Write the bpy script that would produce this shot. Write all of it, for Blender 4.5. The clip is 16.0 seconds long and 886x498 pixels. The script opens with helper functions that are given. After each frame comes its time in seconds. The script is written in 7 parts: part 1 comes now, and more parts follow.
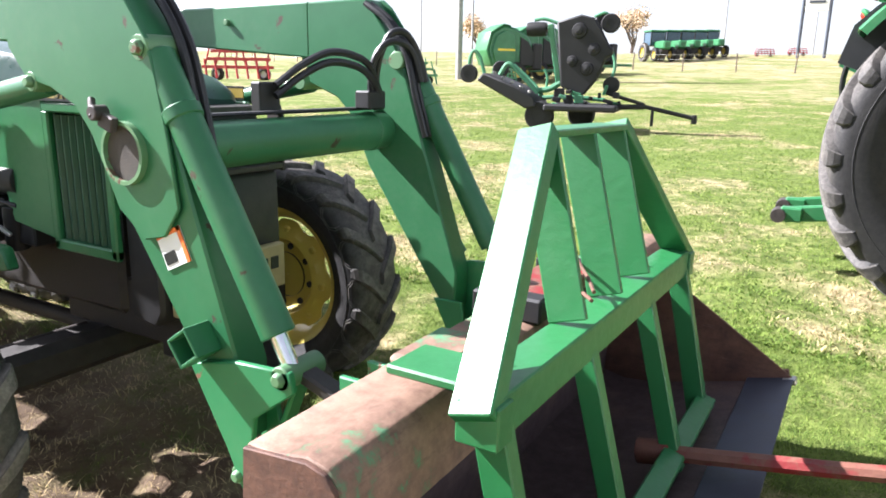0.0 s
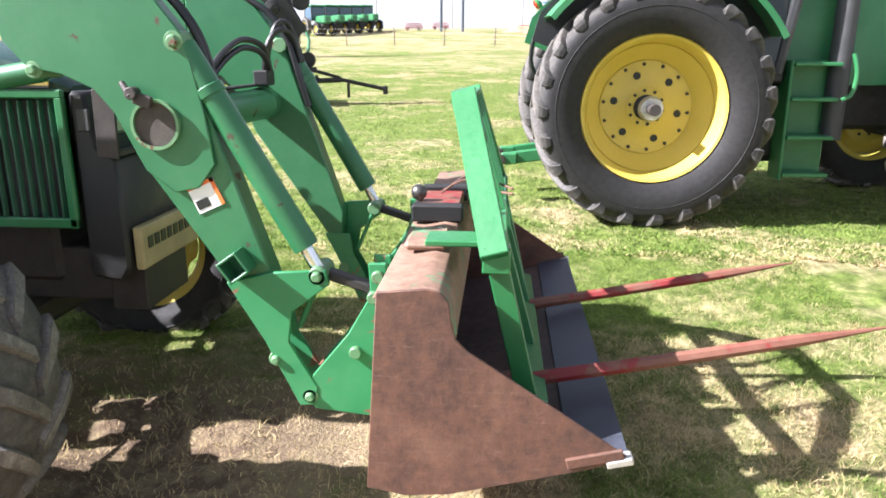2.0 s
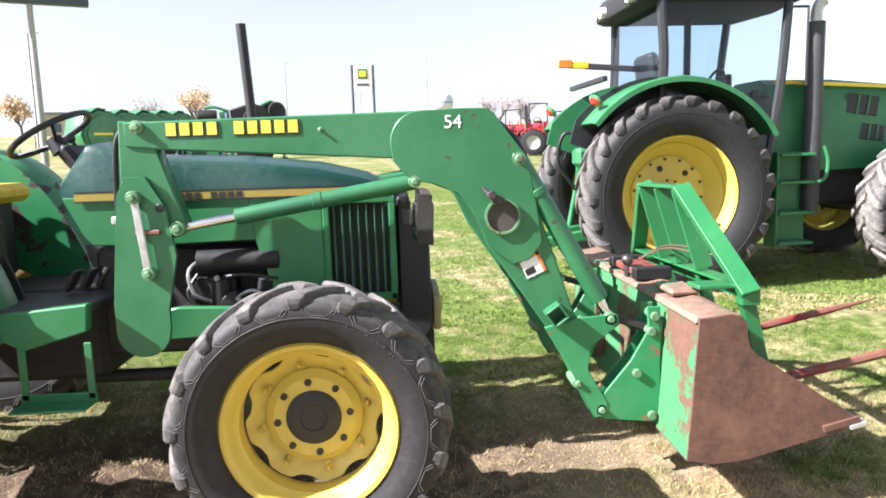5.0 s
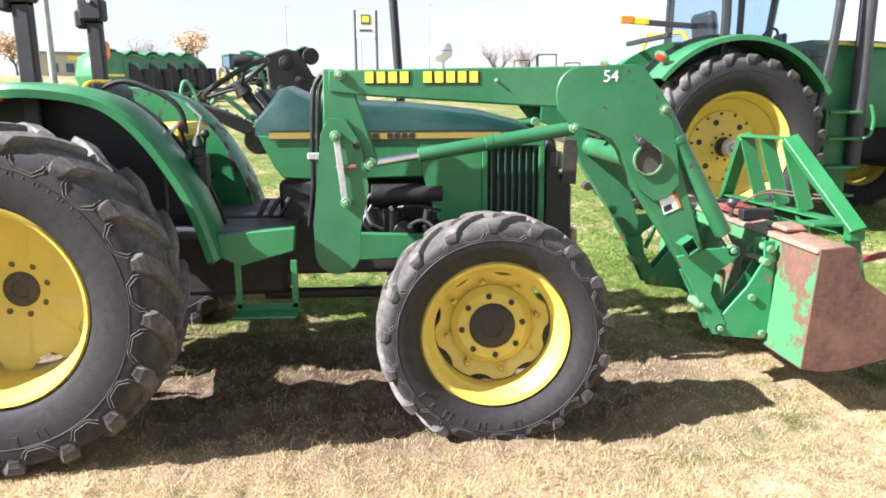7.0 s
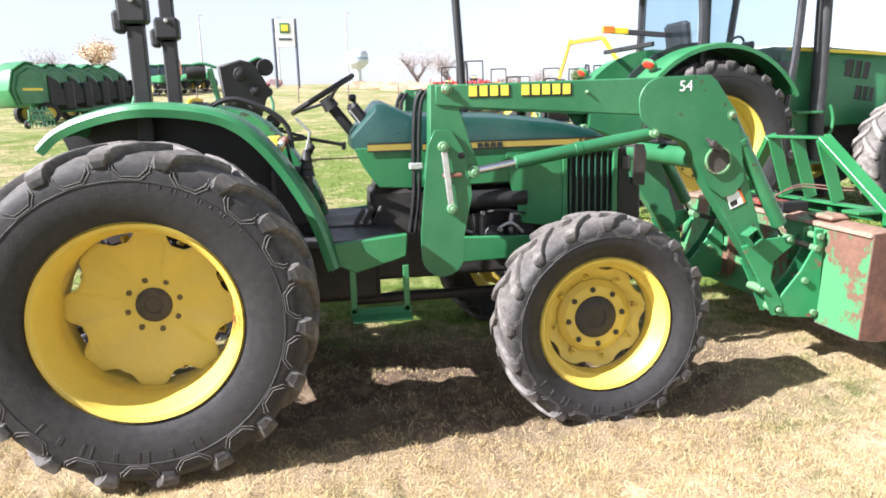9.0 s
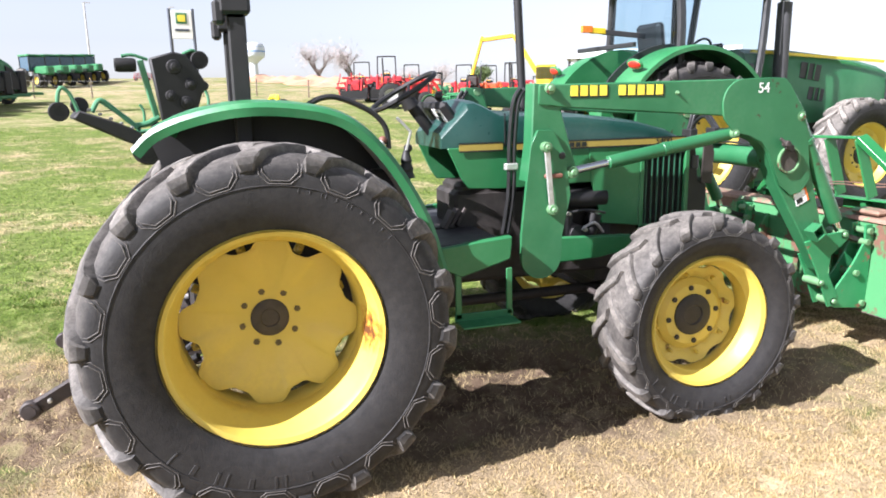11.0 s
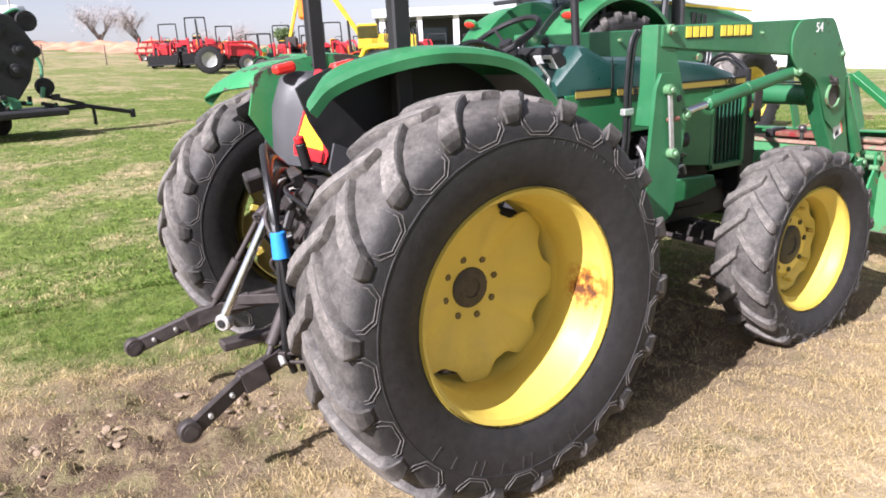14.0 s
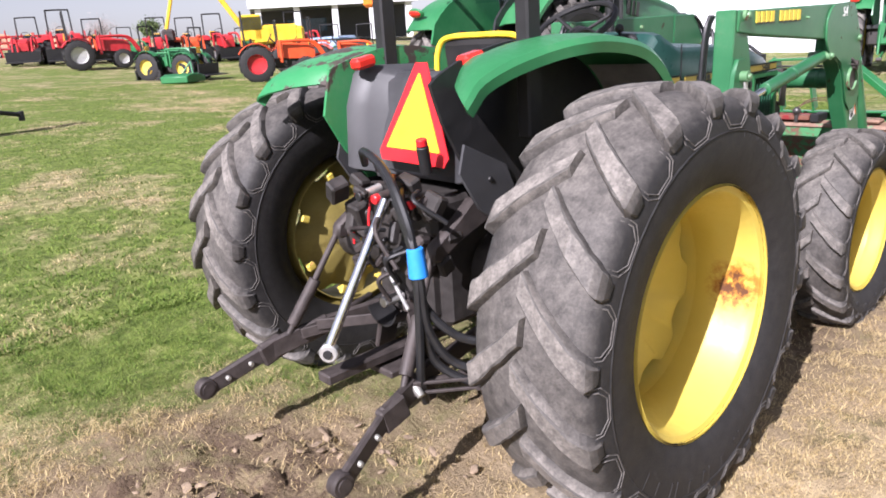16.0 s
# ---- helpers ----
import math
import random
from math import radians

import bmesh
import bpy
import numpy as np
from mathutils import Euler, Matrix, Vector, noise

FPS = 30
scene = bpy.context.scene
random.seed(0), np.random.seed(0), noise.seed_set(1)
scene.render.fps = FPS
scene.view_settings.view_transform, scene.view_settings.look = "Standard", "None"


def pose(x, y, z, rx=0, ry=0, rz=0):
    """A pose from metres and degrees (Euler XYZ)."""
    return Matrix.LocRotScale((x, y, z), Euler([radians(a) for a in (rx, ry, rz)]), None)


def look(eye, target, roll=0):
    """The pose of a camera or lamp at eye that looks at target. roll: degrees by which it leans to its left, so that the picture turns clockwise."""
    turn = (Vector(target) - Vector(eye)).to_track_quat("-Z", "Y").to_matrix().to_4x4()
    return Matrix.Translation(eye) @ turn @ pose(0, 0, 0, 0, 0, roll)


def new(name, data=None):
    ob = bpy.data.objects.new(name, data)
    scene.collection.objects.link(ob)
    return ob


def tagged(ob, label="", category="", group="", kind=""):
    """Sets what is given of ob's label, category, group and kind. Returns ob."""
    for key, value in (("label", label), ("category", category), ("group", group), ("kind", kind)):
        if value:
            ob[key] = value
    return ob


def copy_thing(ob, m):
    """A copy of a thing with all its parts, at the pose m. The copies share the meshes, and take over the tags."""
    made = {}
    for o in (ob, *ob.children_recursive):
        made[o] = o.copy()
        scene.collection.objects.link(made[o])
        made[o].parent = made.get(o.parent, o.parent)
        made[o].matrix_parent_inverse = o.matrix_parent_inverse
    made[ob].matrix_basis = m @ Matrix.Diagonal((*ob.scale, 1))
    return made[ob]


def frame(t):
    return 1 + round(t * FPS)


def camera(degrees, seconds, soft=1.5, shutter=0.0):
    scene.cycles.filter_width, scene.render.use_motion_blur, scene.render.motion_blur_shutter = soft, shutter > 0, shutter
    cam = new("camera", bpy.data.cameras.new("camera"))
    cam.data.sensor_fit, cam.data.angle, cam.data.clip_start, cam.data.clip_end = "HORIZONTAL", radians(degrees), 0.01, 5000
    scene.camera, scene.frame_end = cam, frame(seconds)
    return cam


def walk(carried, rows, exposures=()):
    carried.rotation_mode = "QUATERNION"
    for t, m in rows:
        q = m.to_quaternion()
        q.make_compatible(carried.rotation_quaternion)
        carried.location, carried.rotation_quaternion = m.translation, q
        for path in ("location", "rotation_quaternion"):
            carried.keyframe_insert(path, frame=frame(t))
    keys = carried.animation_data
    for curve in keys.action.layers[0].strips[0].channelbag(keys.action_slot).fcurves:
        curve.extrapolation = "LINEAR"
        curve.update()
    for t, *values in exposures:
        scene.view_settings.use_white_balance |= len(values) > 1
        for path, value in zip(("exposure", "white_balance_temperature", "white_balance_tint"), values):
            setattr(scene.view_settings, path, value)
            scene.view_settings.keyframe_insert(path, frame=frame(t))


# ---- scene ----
cam = camera(63.7, 16.0, soft=1.8)
PATH = [
    (0, (4.283, -1.582, 1.349), (3.296, 0.093, 0.879), 1.1),
    (0.5, (4.151, -1.818, 1.324), (3.385, -0.04, 0.82), -0.6),
    (1, (4.115, -2.055, 1.333), (3.523, -0.216, 0.817), -1.3),
    (1.5, (3.985, -2.321, 1.353), (3.58, -0.434, 0.83), -0.6),
    (2, (3.818, -2.555, 1.362), (3.662, -0.632, 0.836), 0.1),
    (2.5, (3.692, -2.831, 1.377), (3.696, -0.896, 0.872), -1.5),
    (3, (3.463, -2.984, 1.401), (3.489, -1.032, 0.966), -1.2),
    (3.5, (3.171, -3.113, 1.413), (3.296, -1.15, 1.054), -0.5),
    (4, (2.946, -3.263, 1.413), (3.069, -1.291, 1.107), -2.5),
    (4.5, (2.677, -3.351, 1.431), (2.785, -1.371, 1.173), -2.2),
    (7, (1.652, -3.877, 1.45), (1.765, -1.923, 1.041), -0.4),
    (7.5, (1.428, -3.963, 1.468), (1.566, -2.01, 1.058), -2.0),
    (8, (1.171, -3.943, 1.464), (1.375, -1.994, 1.068), -2.7),
    (8.5, (0.942, -3.983, 1.467), (1.244, -2.048, 1.063), 0.3),
    (9, (0.754, -4.006, 1.489), (1.083, -2.073, 1.094), -1.6),
    (9.5, (0.506, -3.932, 1.488), (0.86, -2.002, 1.096), -2.3),
    (12, (-0.627, -3.499, 1.551), (0.083, -1.681, 1.114), 0.0),
    (12.5, (-0.88, -3.375, 1.546), (-0.247, -1.539, 1.07), -1.6),
    (13, (-1.095, -3.251, 1.546), (-0.405, -1.436, 1.068), 0.1),
    (13.5, (-1.228, -3.043, 1.509), (-0.414, -1.287, 1.004), -2.0),
    (14, (-1.452, -2.86, 1.508), (-0.406, -1.239, 0.979), -2.7),
    (14.5, (-1.618, -2.646, 1.485), (-0.492, -1.096, 0.908), -3.0),
    (15, (-1.671, -2.37, 1.51), (-0.534, -0.835, 0.917), -5.4),
    (15.5, (-1.863, -2.204, 1.533), (-0.649, -0.72, 0.964), -5.2),
    (16, (-2.004, -2.089, 1.554), (-0.715, -0.67, 0.984), -3.6),
]
walk(cam, [(t, look(eye, target, roll)) for t, eye, target, roll in PATH],
     exposures=[(t, e, 5950, tint) for t, e, tint in ((0, 2.02, 17), (2.5, 2.06, 18), (4.5, 1.94, 18), (7, 1.88, 17), (9, 1.84, 17), (12, 1.60, 19), (13, 1.50, 20), (14.5, 1.26, 23), (16, 1.16, 24))])

# ---------------------------------------------------------------- light
SUN = Vector((-0.765, -0.205, 0.612)).normalized()
world = bpy.data.worlds.new("sky")
scene.world = world
world.use_nodes = True
wn = world.node_tree
sky = wn.nodes.new("ShaderNodeTexSky")
sky.sky_type, sky.sun_disc = "NISHITA", False
sky.sun_elevation = math.asin(SUN.z)
sky.sun_rotation = math.atan2(SUN.x, SUN.y)
sky.dust_density, sky.air_density, sky.ozone_density = 0.9, 1.0, 1.0
haze = wn.nodes.new("ShaderNodeHueSaturation")
haze.inputs["Saturation"].default_value = 0.32
wn.nodes["Background"].inputs[1].default_value = 0.057
wn.links.new(sky.outputs[0], haze.inputs["Color"])
wn.links.new(haze.outputs[0], wn.nodes["Background"].inputs[0])
sun = new("sun", bpy.data.lights.new("sun", "SUN"))
sun.data.energy, sun.data.angle, sun.data.color = 5.0, radians(0.53), (1.0, 0.965, 0.90)
sun.matrix_world = Matrix.Translation((-20, -8, 18)) @ SUN.to_track_quat("Z", "Y").to_matrix().to_4x4()

# ---------------------------------------------------------------- materials


def material(name):
    m = bpy.data.materials.new(name)
    m.use_nodes = True
    return m, m.node_tree, m.node_tree.nodes["Principled BSDF"]


def noise_node(nt, scale, detail=4.0, rough=0.6, vec=None, dist=0.0):
    n = nt.nodes.new("ShaderNodeTexNoise")
    n.inputs["Scale"].default_value, n.inputs["Detail"].default_value = scale, detail
    n.inputs["Roughness"].default_value, n.inputs["Distortion"].default_value = rough, dist
    if vec is not None:
        nt.links.new(vec, n.inputs["Vector"])
    return n.outputs["Fac"]


def ramp(nt, fac, a, b, lo=0.0, hi=1.0):
    r = nt.nodes.new("ShaderNodeMapRange")
    r.inputs["From Min"].default_value, r.inputs["From Max"].default_value = a, b
    r.inputs["To Min"].default_value, r.inputs["To Max"].default_value = lo, hi
    nt.links.new(fac, r.inputs["Value"])
    return r.outputs["Result"]


def blend(nt, fac, a, b):
    m = nt.nodes.new("ShaderNodeMix")
    m.data_type = "RGBA"
    for k, v in ((6, a), (7, b)):
        if isinstance(v, tuple):
            m.inputs[k].default_value = (*v, 1.0)
        else:
            nt.links.new(v, m.inputs[k])
    if isinstance(fac, float):
        m.inputs[0].default_value = fac
    else:
        nt.links.new(fac, m.inputs[0])
    return m.outputs[2]


def times(nt, a, b, op="MULTIPLY"):
    m = nt.nodes.new("ShaderNodeMath")
    m.operation = op
    for k, v in ((0, a), (1, b)):
        if isinstance(v, (int, float)):
            m.inputs[k].default_value = v
        else:
            nt.links.new(v, m.inputs[k])
    return m.outputs[0]


def bump(nt, bsdf, height, strength, dist=0.01):
    b = nt.nodes.new("ShaderNodeBump")
    b.inputs["Strength"].default_value, b.inputs["Distance"].default_value = strength, dist
    nt.links.new(height, b.inputs["Height"])
    nt.links.new(b.outputs[0], bsdf.inputs["Normal"])


def coords(nt):
    return nt.nodes.new("ShaderNodeTexCoord").outputs["Object"]


def paint(name, col, rough=0.38, dust=(0.30, 0.27, 0.22), dusty=0.25, chips=0.0, chip_col=(0.12, 0.06, 0.035), fade=0.18, coat=0.15, lumpy=0.06, coat_rough=0.25, chip_scale=9.0):
    m, nt, b = material(name)
    co = coords(nt)
    big = noise_node(nt, 2.2, 5, 0.6, co)
    fine = noise_node(nt, 38, 4, 0.65, co)
    dark = tuple(c * (1 - fade) for c in col)
    light = tuple(min(1, c * (1 + fade) + 0.006) for c in col)
    base = blend(nt, ramp(nt, big, 0.3, 0.7), dark, light)
    d = times(nt, ramp(nt, big, 0.45, 0.75), ramp(nt, fine, 0.3, 0.75))
    base = blend(nt, times(nt, d, dusty), base, dust)
    if chips > 0:
        c1 = noise_node(nt, chip_scale, 6, 0.66, co, 0.4)
        mask = ramp(nt, c1, 0.66 - 0.18 * chips, 0.69 - 0.18 * chips)
        base = blend(nt, mask, base, chip_col)
        r = times(nt, mask, 0.35)
        r = times(nt, r, rough, "ADD")
    else:
        r = ramp(nt, fine, 0.3, 0.7, rough - 0.07, rough + 0.12)
    nt.links.new(base, b.inputs["Base Color"])
    nt.links.new(r, b.inputs["Roughness"])
    b.inputs["Coat Weight"].default_value = coat
    b.inputs["Coat Roughness"].default_value = coat_rough
    bump(nt, b, fine, lumpy, 0.004)
    return m


def rim_paint(name, col, spot=None):
    """Wheel paint, dusty, with rust bleeding from one weld."""
    m = paint(name, col, 0.45, dust=(0.33, 0.24, 0.12), dusty=0.35, fade=0.1)
    nt = m.node_tree
    b = nt.nodes["Principled BSDF"]
    old = b.inputs["Base Color"].links[0].from_socket
    co = coords(nt)
    d = nt.nodes.new("ShaderNodeVectorMath")
    d.operation = "DISTANCE"
    d.inputs[1].default_value = spot
    nt.links.new(co, d.inputs[0])
    n = noise_node(nt, 22, 5, 0.7, co)
    k = times(nt, ramp(nt, d.outputs["Value"], 0.13, 0.01), ramp(nt, n, 0.35, 0.6, 0.2, 1.3))
    c = blend(nt, ramp(nt, k, 0.12, 0.5), old, (0.40, 0.17, 0.02))
    c = blend(nt, ramp(nt, k, 0.5, 0.8), c, (0.10, 0.035, 0.012))
    nt.links.new(c, b.inputs["Base Color"])
    return m


def plain(name, col, rough=0.6, metal=0.0, var=0.25, scale=14.0, bumpy=0.1):
    m, nt, b = material(name)
    co = coords(nt)
    n = noise_node(nt, scale, 5, 0.62, co)
    base = blend(nt, ramp(nt, n, 0.28, 0.72), tuple(c * (1 - var) for c in col), tuple(min(1, c * (1 + var)) for c in col))
    nt.links.new(base, b.inputs["Base Color"])
    nt.links.new(ramp(nt, n, 0.3, 0.7, max(0.03, rough - 0.08), min(1, rough + 0.1)), b.inputs["Roughness"])
    b.inputs["Metallic"].default_value = metal
    bump(nt, b, noise_node(nt, scale * 6, 3, 0.6, co), bumpy, 0.004)
    return m


def rusty(name, paint_col=None, amount=0.5, rust_a=(0.055, 0.027, 0.02), rust_b=(0.15, 0.068, 0.042), rough=0.72):
    m, nt, b = material(name)
    co = coords(nt)
    n1, n2, n3 = noise_node(nt, 3.5, 6, 0.65, co, 0.3), noise_node(nt, 24, 5, 0.7, co), noise_node(nt, 110, 3, 0.6, co)
    base = blend(nt, ramp(nt, times(nt, times(nt, n2, 0.5), times(nt, n1, 0.5), "ADD"), 0.38, 0.62), rust_a, rust_b)
    base = blend(nt, ramp(nt, n1, 0.5, 0.72, 0, 0.45), base, (0.19, 0.108, 0.072))
    mp = nt.nodes.new("ShaderNodeMapping")
    mp.inputs["Scale"].default_value = (1.0, 1.0, 9.0)
    mp.inputs["Rotation"].default_value = (0.0, 0.5, 0.0)
    nt.links.new(co, mp.inputs["Vector"])
    n4 = noise_node(nt, 9.0, 6, 0.75, mp.outputs[0], 0.2)
    base = blend(nt, ramp(nt, n4, 0.58, 0.74, 0, 0.35), base, (0.27, 0.185, 0.14))
    base = blend(nt, ramp(nt, n4, 0.45, 0.28, 0, 0.5), base, (0.045, 0.024, 0.018))
    if paint_col:
        mix = times(nt, n1, times(nt, n2, 0.35), "ADD")
        base = blend(nt, ramp(nt, mix, 0.35 + 0.6 * amount, 0.42 + 0.6 * amount), paint_col, base)
    nt.links.new(base, b.inputs["Base Color"])
    b.inputs["Roughness"].default_value = rough
    bump(nt, b, times(nt, n2, n3, "ADD"), 0.25, 0.004)
    return m


def rubber(name, dust=0.55, R=0.725):
    """Black rubber, dusty and worn grey on the tread, cleaner on the wall."""
    m, nt, b = material(name)
    co = coords(nt)
    info = nt.nodes.new("ShaderNodeObjectInfo")
    sh = nt.nodes.new("ShaderNodeVectorMath")
    sh.operation = "ADD"
    nt.links.new(co, sh.inputs[0])
    nt.links.new(times(nt, info.outputs["Random"], 17.0), sh.inputs[1])
    cv = sh.outputs[0]
    n1, n2, n3 = noise_node(nt, 3.0, 5, 0.65, cv), noise_node(nt, 26, 5, 0.7, cv), noise_node(nt, 120, 3, 0.7, cv)
    sep = nt.nodes.new("ShaderNodeSeparateXYZ")
    nt.links.new(co, sep.inputs[0])
    rad = times(nt, times(nt, times(nt, sep.outputs["X"], 2.0, "POWER"), times(nt, sep.outputs["Z"], 2.0, "POWER"), "ADD"), 0.5, "POWER")
    edge = times(nt, rad, times(nt, n1, 0.05), "ADD")
    worn = times(nt, ramp(nt, edge, R * 0.915, R * 0.985, 0.03, 0.62), ramp(nt, edge, R * 0.99, R * 1.02, 0.0, 0.55), "ADD")
    base = blend(nt, ramp(nt, n2, 0.3, 0.7), (0.012, 0.0115, 0.012), (0.024, 0.023, 0.023))
    f = times(nt, times(nt, worn, ramp(nt, n1, 0.32, 0.60, 0.62, 1.06)), times(nt, ramp(nt, n2, 0.33, 0.64, 0.42, 1.06), ramp(nt, n3, 0.36, 0.64, 0.72, 1.12)))
    base = blend(nt, times(nt, f, dust), base, (0.29, 0.262, 0.232))
    nt.links.new(base, b.inputs["Base Color"])
    nt.links.new(ramp(nt, n1, 0.3, 0.7, 0.55, 0.8), b.inputs["Roughness"])
    b.inputs["Specular IOR Level"].default_value = 0.35
    bump(nt, b, times(nt, n2, n3, "ADD"), 0.3, 0.006)
    return m


def glass_material(name, tint=(0.75, 0.85, 0.88)):
    m, nt, b = material(name)
    nt.nodes.remove(b)
    out = nt.nodes["Material Output"]
    t, g, mx = nt.nodes.new("ShaderNodeBsdfTransparent"), nt.nodes.new("ShaderNodeBsdfGlossy"), nt.nodes.new("ShaderNodeMixShader")
    fr = nt.nodes.new("ShaderNodeFresnel")
    fr.inputs[0].default_value = 1.5
    t.inputs[0].default_value = (*tint, 1)
    g.inputs["Roughness"].default_value = 0.03
    nt.links.new(fr.outputs[0], mx.inputs[0])
    nt.links.new(t.outputs[0], mx.inputs[1])
    nt.links.new(g.outputs[0], mx.inputs[2])
    nt.links.new(mx.outputs[0], out.inputs[0])
    return m


GREEN_C, YEL_C = (0.020, 0.155, 0.052), (0.60, 0.46, 0.075)
M_GREEN = paint("machine_green", GREEN_C, 0.4, dusty=0.15)
M_LOADER = paint("loader_green", (0.020, 0.135, 0.050), 0.42, dusty=0.15, chips=0.05, chip_col=(0.06, 0.035, 0.02))
M_WORN = paint("worn_green", (0.022, 0.20, 0.07), 0.5, chips=0.45, chip_col=(0.20, 0.085, 0.05))
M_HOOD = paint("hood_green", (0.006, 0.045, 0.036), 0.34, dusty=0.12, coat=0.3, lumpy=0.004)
M_RACK = paint("fresh_green", (0.008, 0.140, 0.034), 0.5, dusty=0.05, fade=0.15, coat=0.62, lumpy=0.34, coat_rough=0.36)
M_YELLOW = paint("wheel_yellow", YEL_C, 0.45, dust=(0.33, 0.24, 0.12), dusty=0.35, fade=0.1)
M_YELLOWR = paint("wheel_yellow_rusted", YEL_C, 0.45, dust=(0.33, 0.24, 0.12), dusty=0.4, chips=0.1, chip_col=(0.22, 0.09, 0.03), fade=0.1)
# far rear wheel: dusty yellow darkened so that shade is in the colour
M_YELSHADE = paint("wheel_yellow_shaded", (0.24, 0.19, 0.045), 0.6, dust=(0.12, 0.09, 0.05), dusty=0.7, fade=0.25, coat=0.0)
M_RIMRUST = rim_paint("wheel_yellow_rust_spot", YEL_C, (0.345, -0.10, -0.02))
M_RUBBER = rubber("tyre_rubber", 0.62, 0.725)
M_RUBBERF = rubber("front_tyre_rubber", 0.55, 0.525)
M_RUBBERD = rubber("tyre_rubber_dark", 0.3, 0.4)
M_LUGEDGE = plain("worn_rubber_edge", (0.088, 0.081, 0.074), 0.85, 0, 0.45, 40, 0.3)
M_BLACK = plain("black_metal", (0.012, 0.0115, 0.012), 0.55)
M_HUB = plain("hub_iron", (0.060, 0.050, 0.042), 0.7, 0.1, 0.4, 25, 0.3)
M_YBOLT = paint("bolt_yellow", (0.10, 0.07, 0.02), 0.55, chips=0.4)
M_GREASE = plain("greasy_iron", (0.030, 0.026, 0.024), 0.6, 0.1, 0.5, 18, 0.3)
M_IRON = plain("dark_iron", (0.055, 0.045, 0.042), 0.62, 0.3, 0.4, 22, 0.3)
M_HOSE = plain("hose_rubber", (0.014, 0.014, 0.015), 0.42)
M_CHROME = plain("chrome", (0.75, 0.75, 0.76), 0.14, 1.0, 0.08, 30, 0.02)
M_STEEL = plain("dull_steel", (0.50, 0.49, 0.47), 0.42, 0.6, 0.2, 30, 0.1)
M_BOLT = plain("bolt_steel", (0.34, 0.33, 0.30), 0.5, 0.55, 0.3, 40, 0.1)
M_GBOLT = paint("bolt_green", (0.10, 0.22, 0.10), 0.5, chips=0.4)
M_GREY = plain("grey_plastic", (0.045, 0.045, 0.048), 0.55, 0.0, 0.2, 9, 0.08)
M_BUCKET = rusty("bucket_rust")
M_BUCKETG = rusty("bucket_worn_green", (0.05, 0.20, 0.075), 0.53)
M_LIP = rusty("bucket_lip", (0.09, 0.22, 0.11), 0.33, (0.13, 0.07, 0.048), (0.29, 0.18, 0.125))
M_BUCKETIN = rusty("bucket_inside", None, 0.5, (0.055, 0.035, 0.035), (0.11, 0.075, 0.07))
M_EDGE = plain("cutting_edge_steel", (0.055, 0.06, 0.08), 0.5, 0.3, 0.4, 12, 0.1)
M_SPEAR = rusty("spear_red", (0.20, 0.018, 0.018), 0.42, (0.13, 0.05, 0.035), (0.2, 0.08, 0.05), 0.55)
M_WHITE = plain("white_decal", (0.75, 0.75, 0.72), 0.5, 0, 0.05)
M_ORANGE = plain("orange_decal", (0.75, 0.17, 0.03), 0.5, 0, 0.08)
M_DECALY = plain("decal_yellow", (0.80, 0.62, 0.06), 0.45, 0, 0.05)
M_STRIPE = plain("hood_stripe_gold", (0.30, 0.225, 0.045), 0.4, 0, 0.08)
M_DECALK = plain("decal_black", (0.012, 0.014, 0.012), 0.45, 0, 0.1)
M_REDL = plain("red_lens", (0.62, 0.03, 0.02), 0.2, 0, 0.1)
M_AMBER = plain("amber_lens", (0.80, 0.20, 0.02), 0.25, 0, 0.1)
M_SMVO = plain("fluorescent_orange", (0.95, 0.50, 0.02), 0.5, 0, 0.05, 40, 0.03)
M_SMVR = plain("reflector_red", (0.62, 0.02, 0.025), 0.35, 0, 0.1)
M_BLUE = plain("blue_tape", (0.03, 0.25, 0.75), 0.4, 0, 0.15)
M_SEAT = plain("seat_yellow", (0.78, 0.55, 0.02), 0.5)
M_GLASS = glass_material("cab_glass")
M_RED = paint("tractor_red", (0.42, 0.018, 0.022), 0.35, dusty=0.1)
M_TORANGE = paint("tractor_orange", (0.62, 0.075, 0.015), 0.38, dusty=0.1)
M_CYEL = paint("digger_yellow", (0.72, 0.45, 0.02), 0.42, dusty=0.15)

# ---------------------------------------------------------------- shapes


def shape(bm, verts, faces):
    vs = [bm.verts.new(v) for v in verts]
    for f in faces:
        try:
            bm.faces.new([vs[i] for i in f])
        except ValueError:
            pass
    return vs


def box(bm, c, s, rot=None, taper=1.0):
    m = Matrix.Translation(c) @ (rot.to_4x4() if rot else Matrix())
    v = []
    for z in (-0.5, 0.5):
        k = taper if z > 0 else 1.0
        for x, y in ((-0.5, -0.5), (0.5, -0.5), (0.5, 0.5), (-0.5, 0.5)):
            v.append(m @ Vector((x * s[0] * k, y * s[1] * k, z * s[2])))
    return shape(bm, v, [(3, 2, 1, 0), (4, 5, 6, 7), (0, 1, 5, 4), (1, 2, 6, 5), (2, 3, 7, 6), (3, 0, 4, 7)])


def basis(d):
    d = Vector(d).normalized()
    up = Vector((0, 0, 1)) if abs(d.z) < 0.9 else Vector((1, 0, 0))
    a = d.cross(up).normalized()
    return a, a.cross(d).normalized()


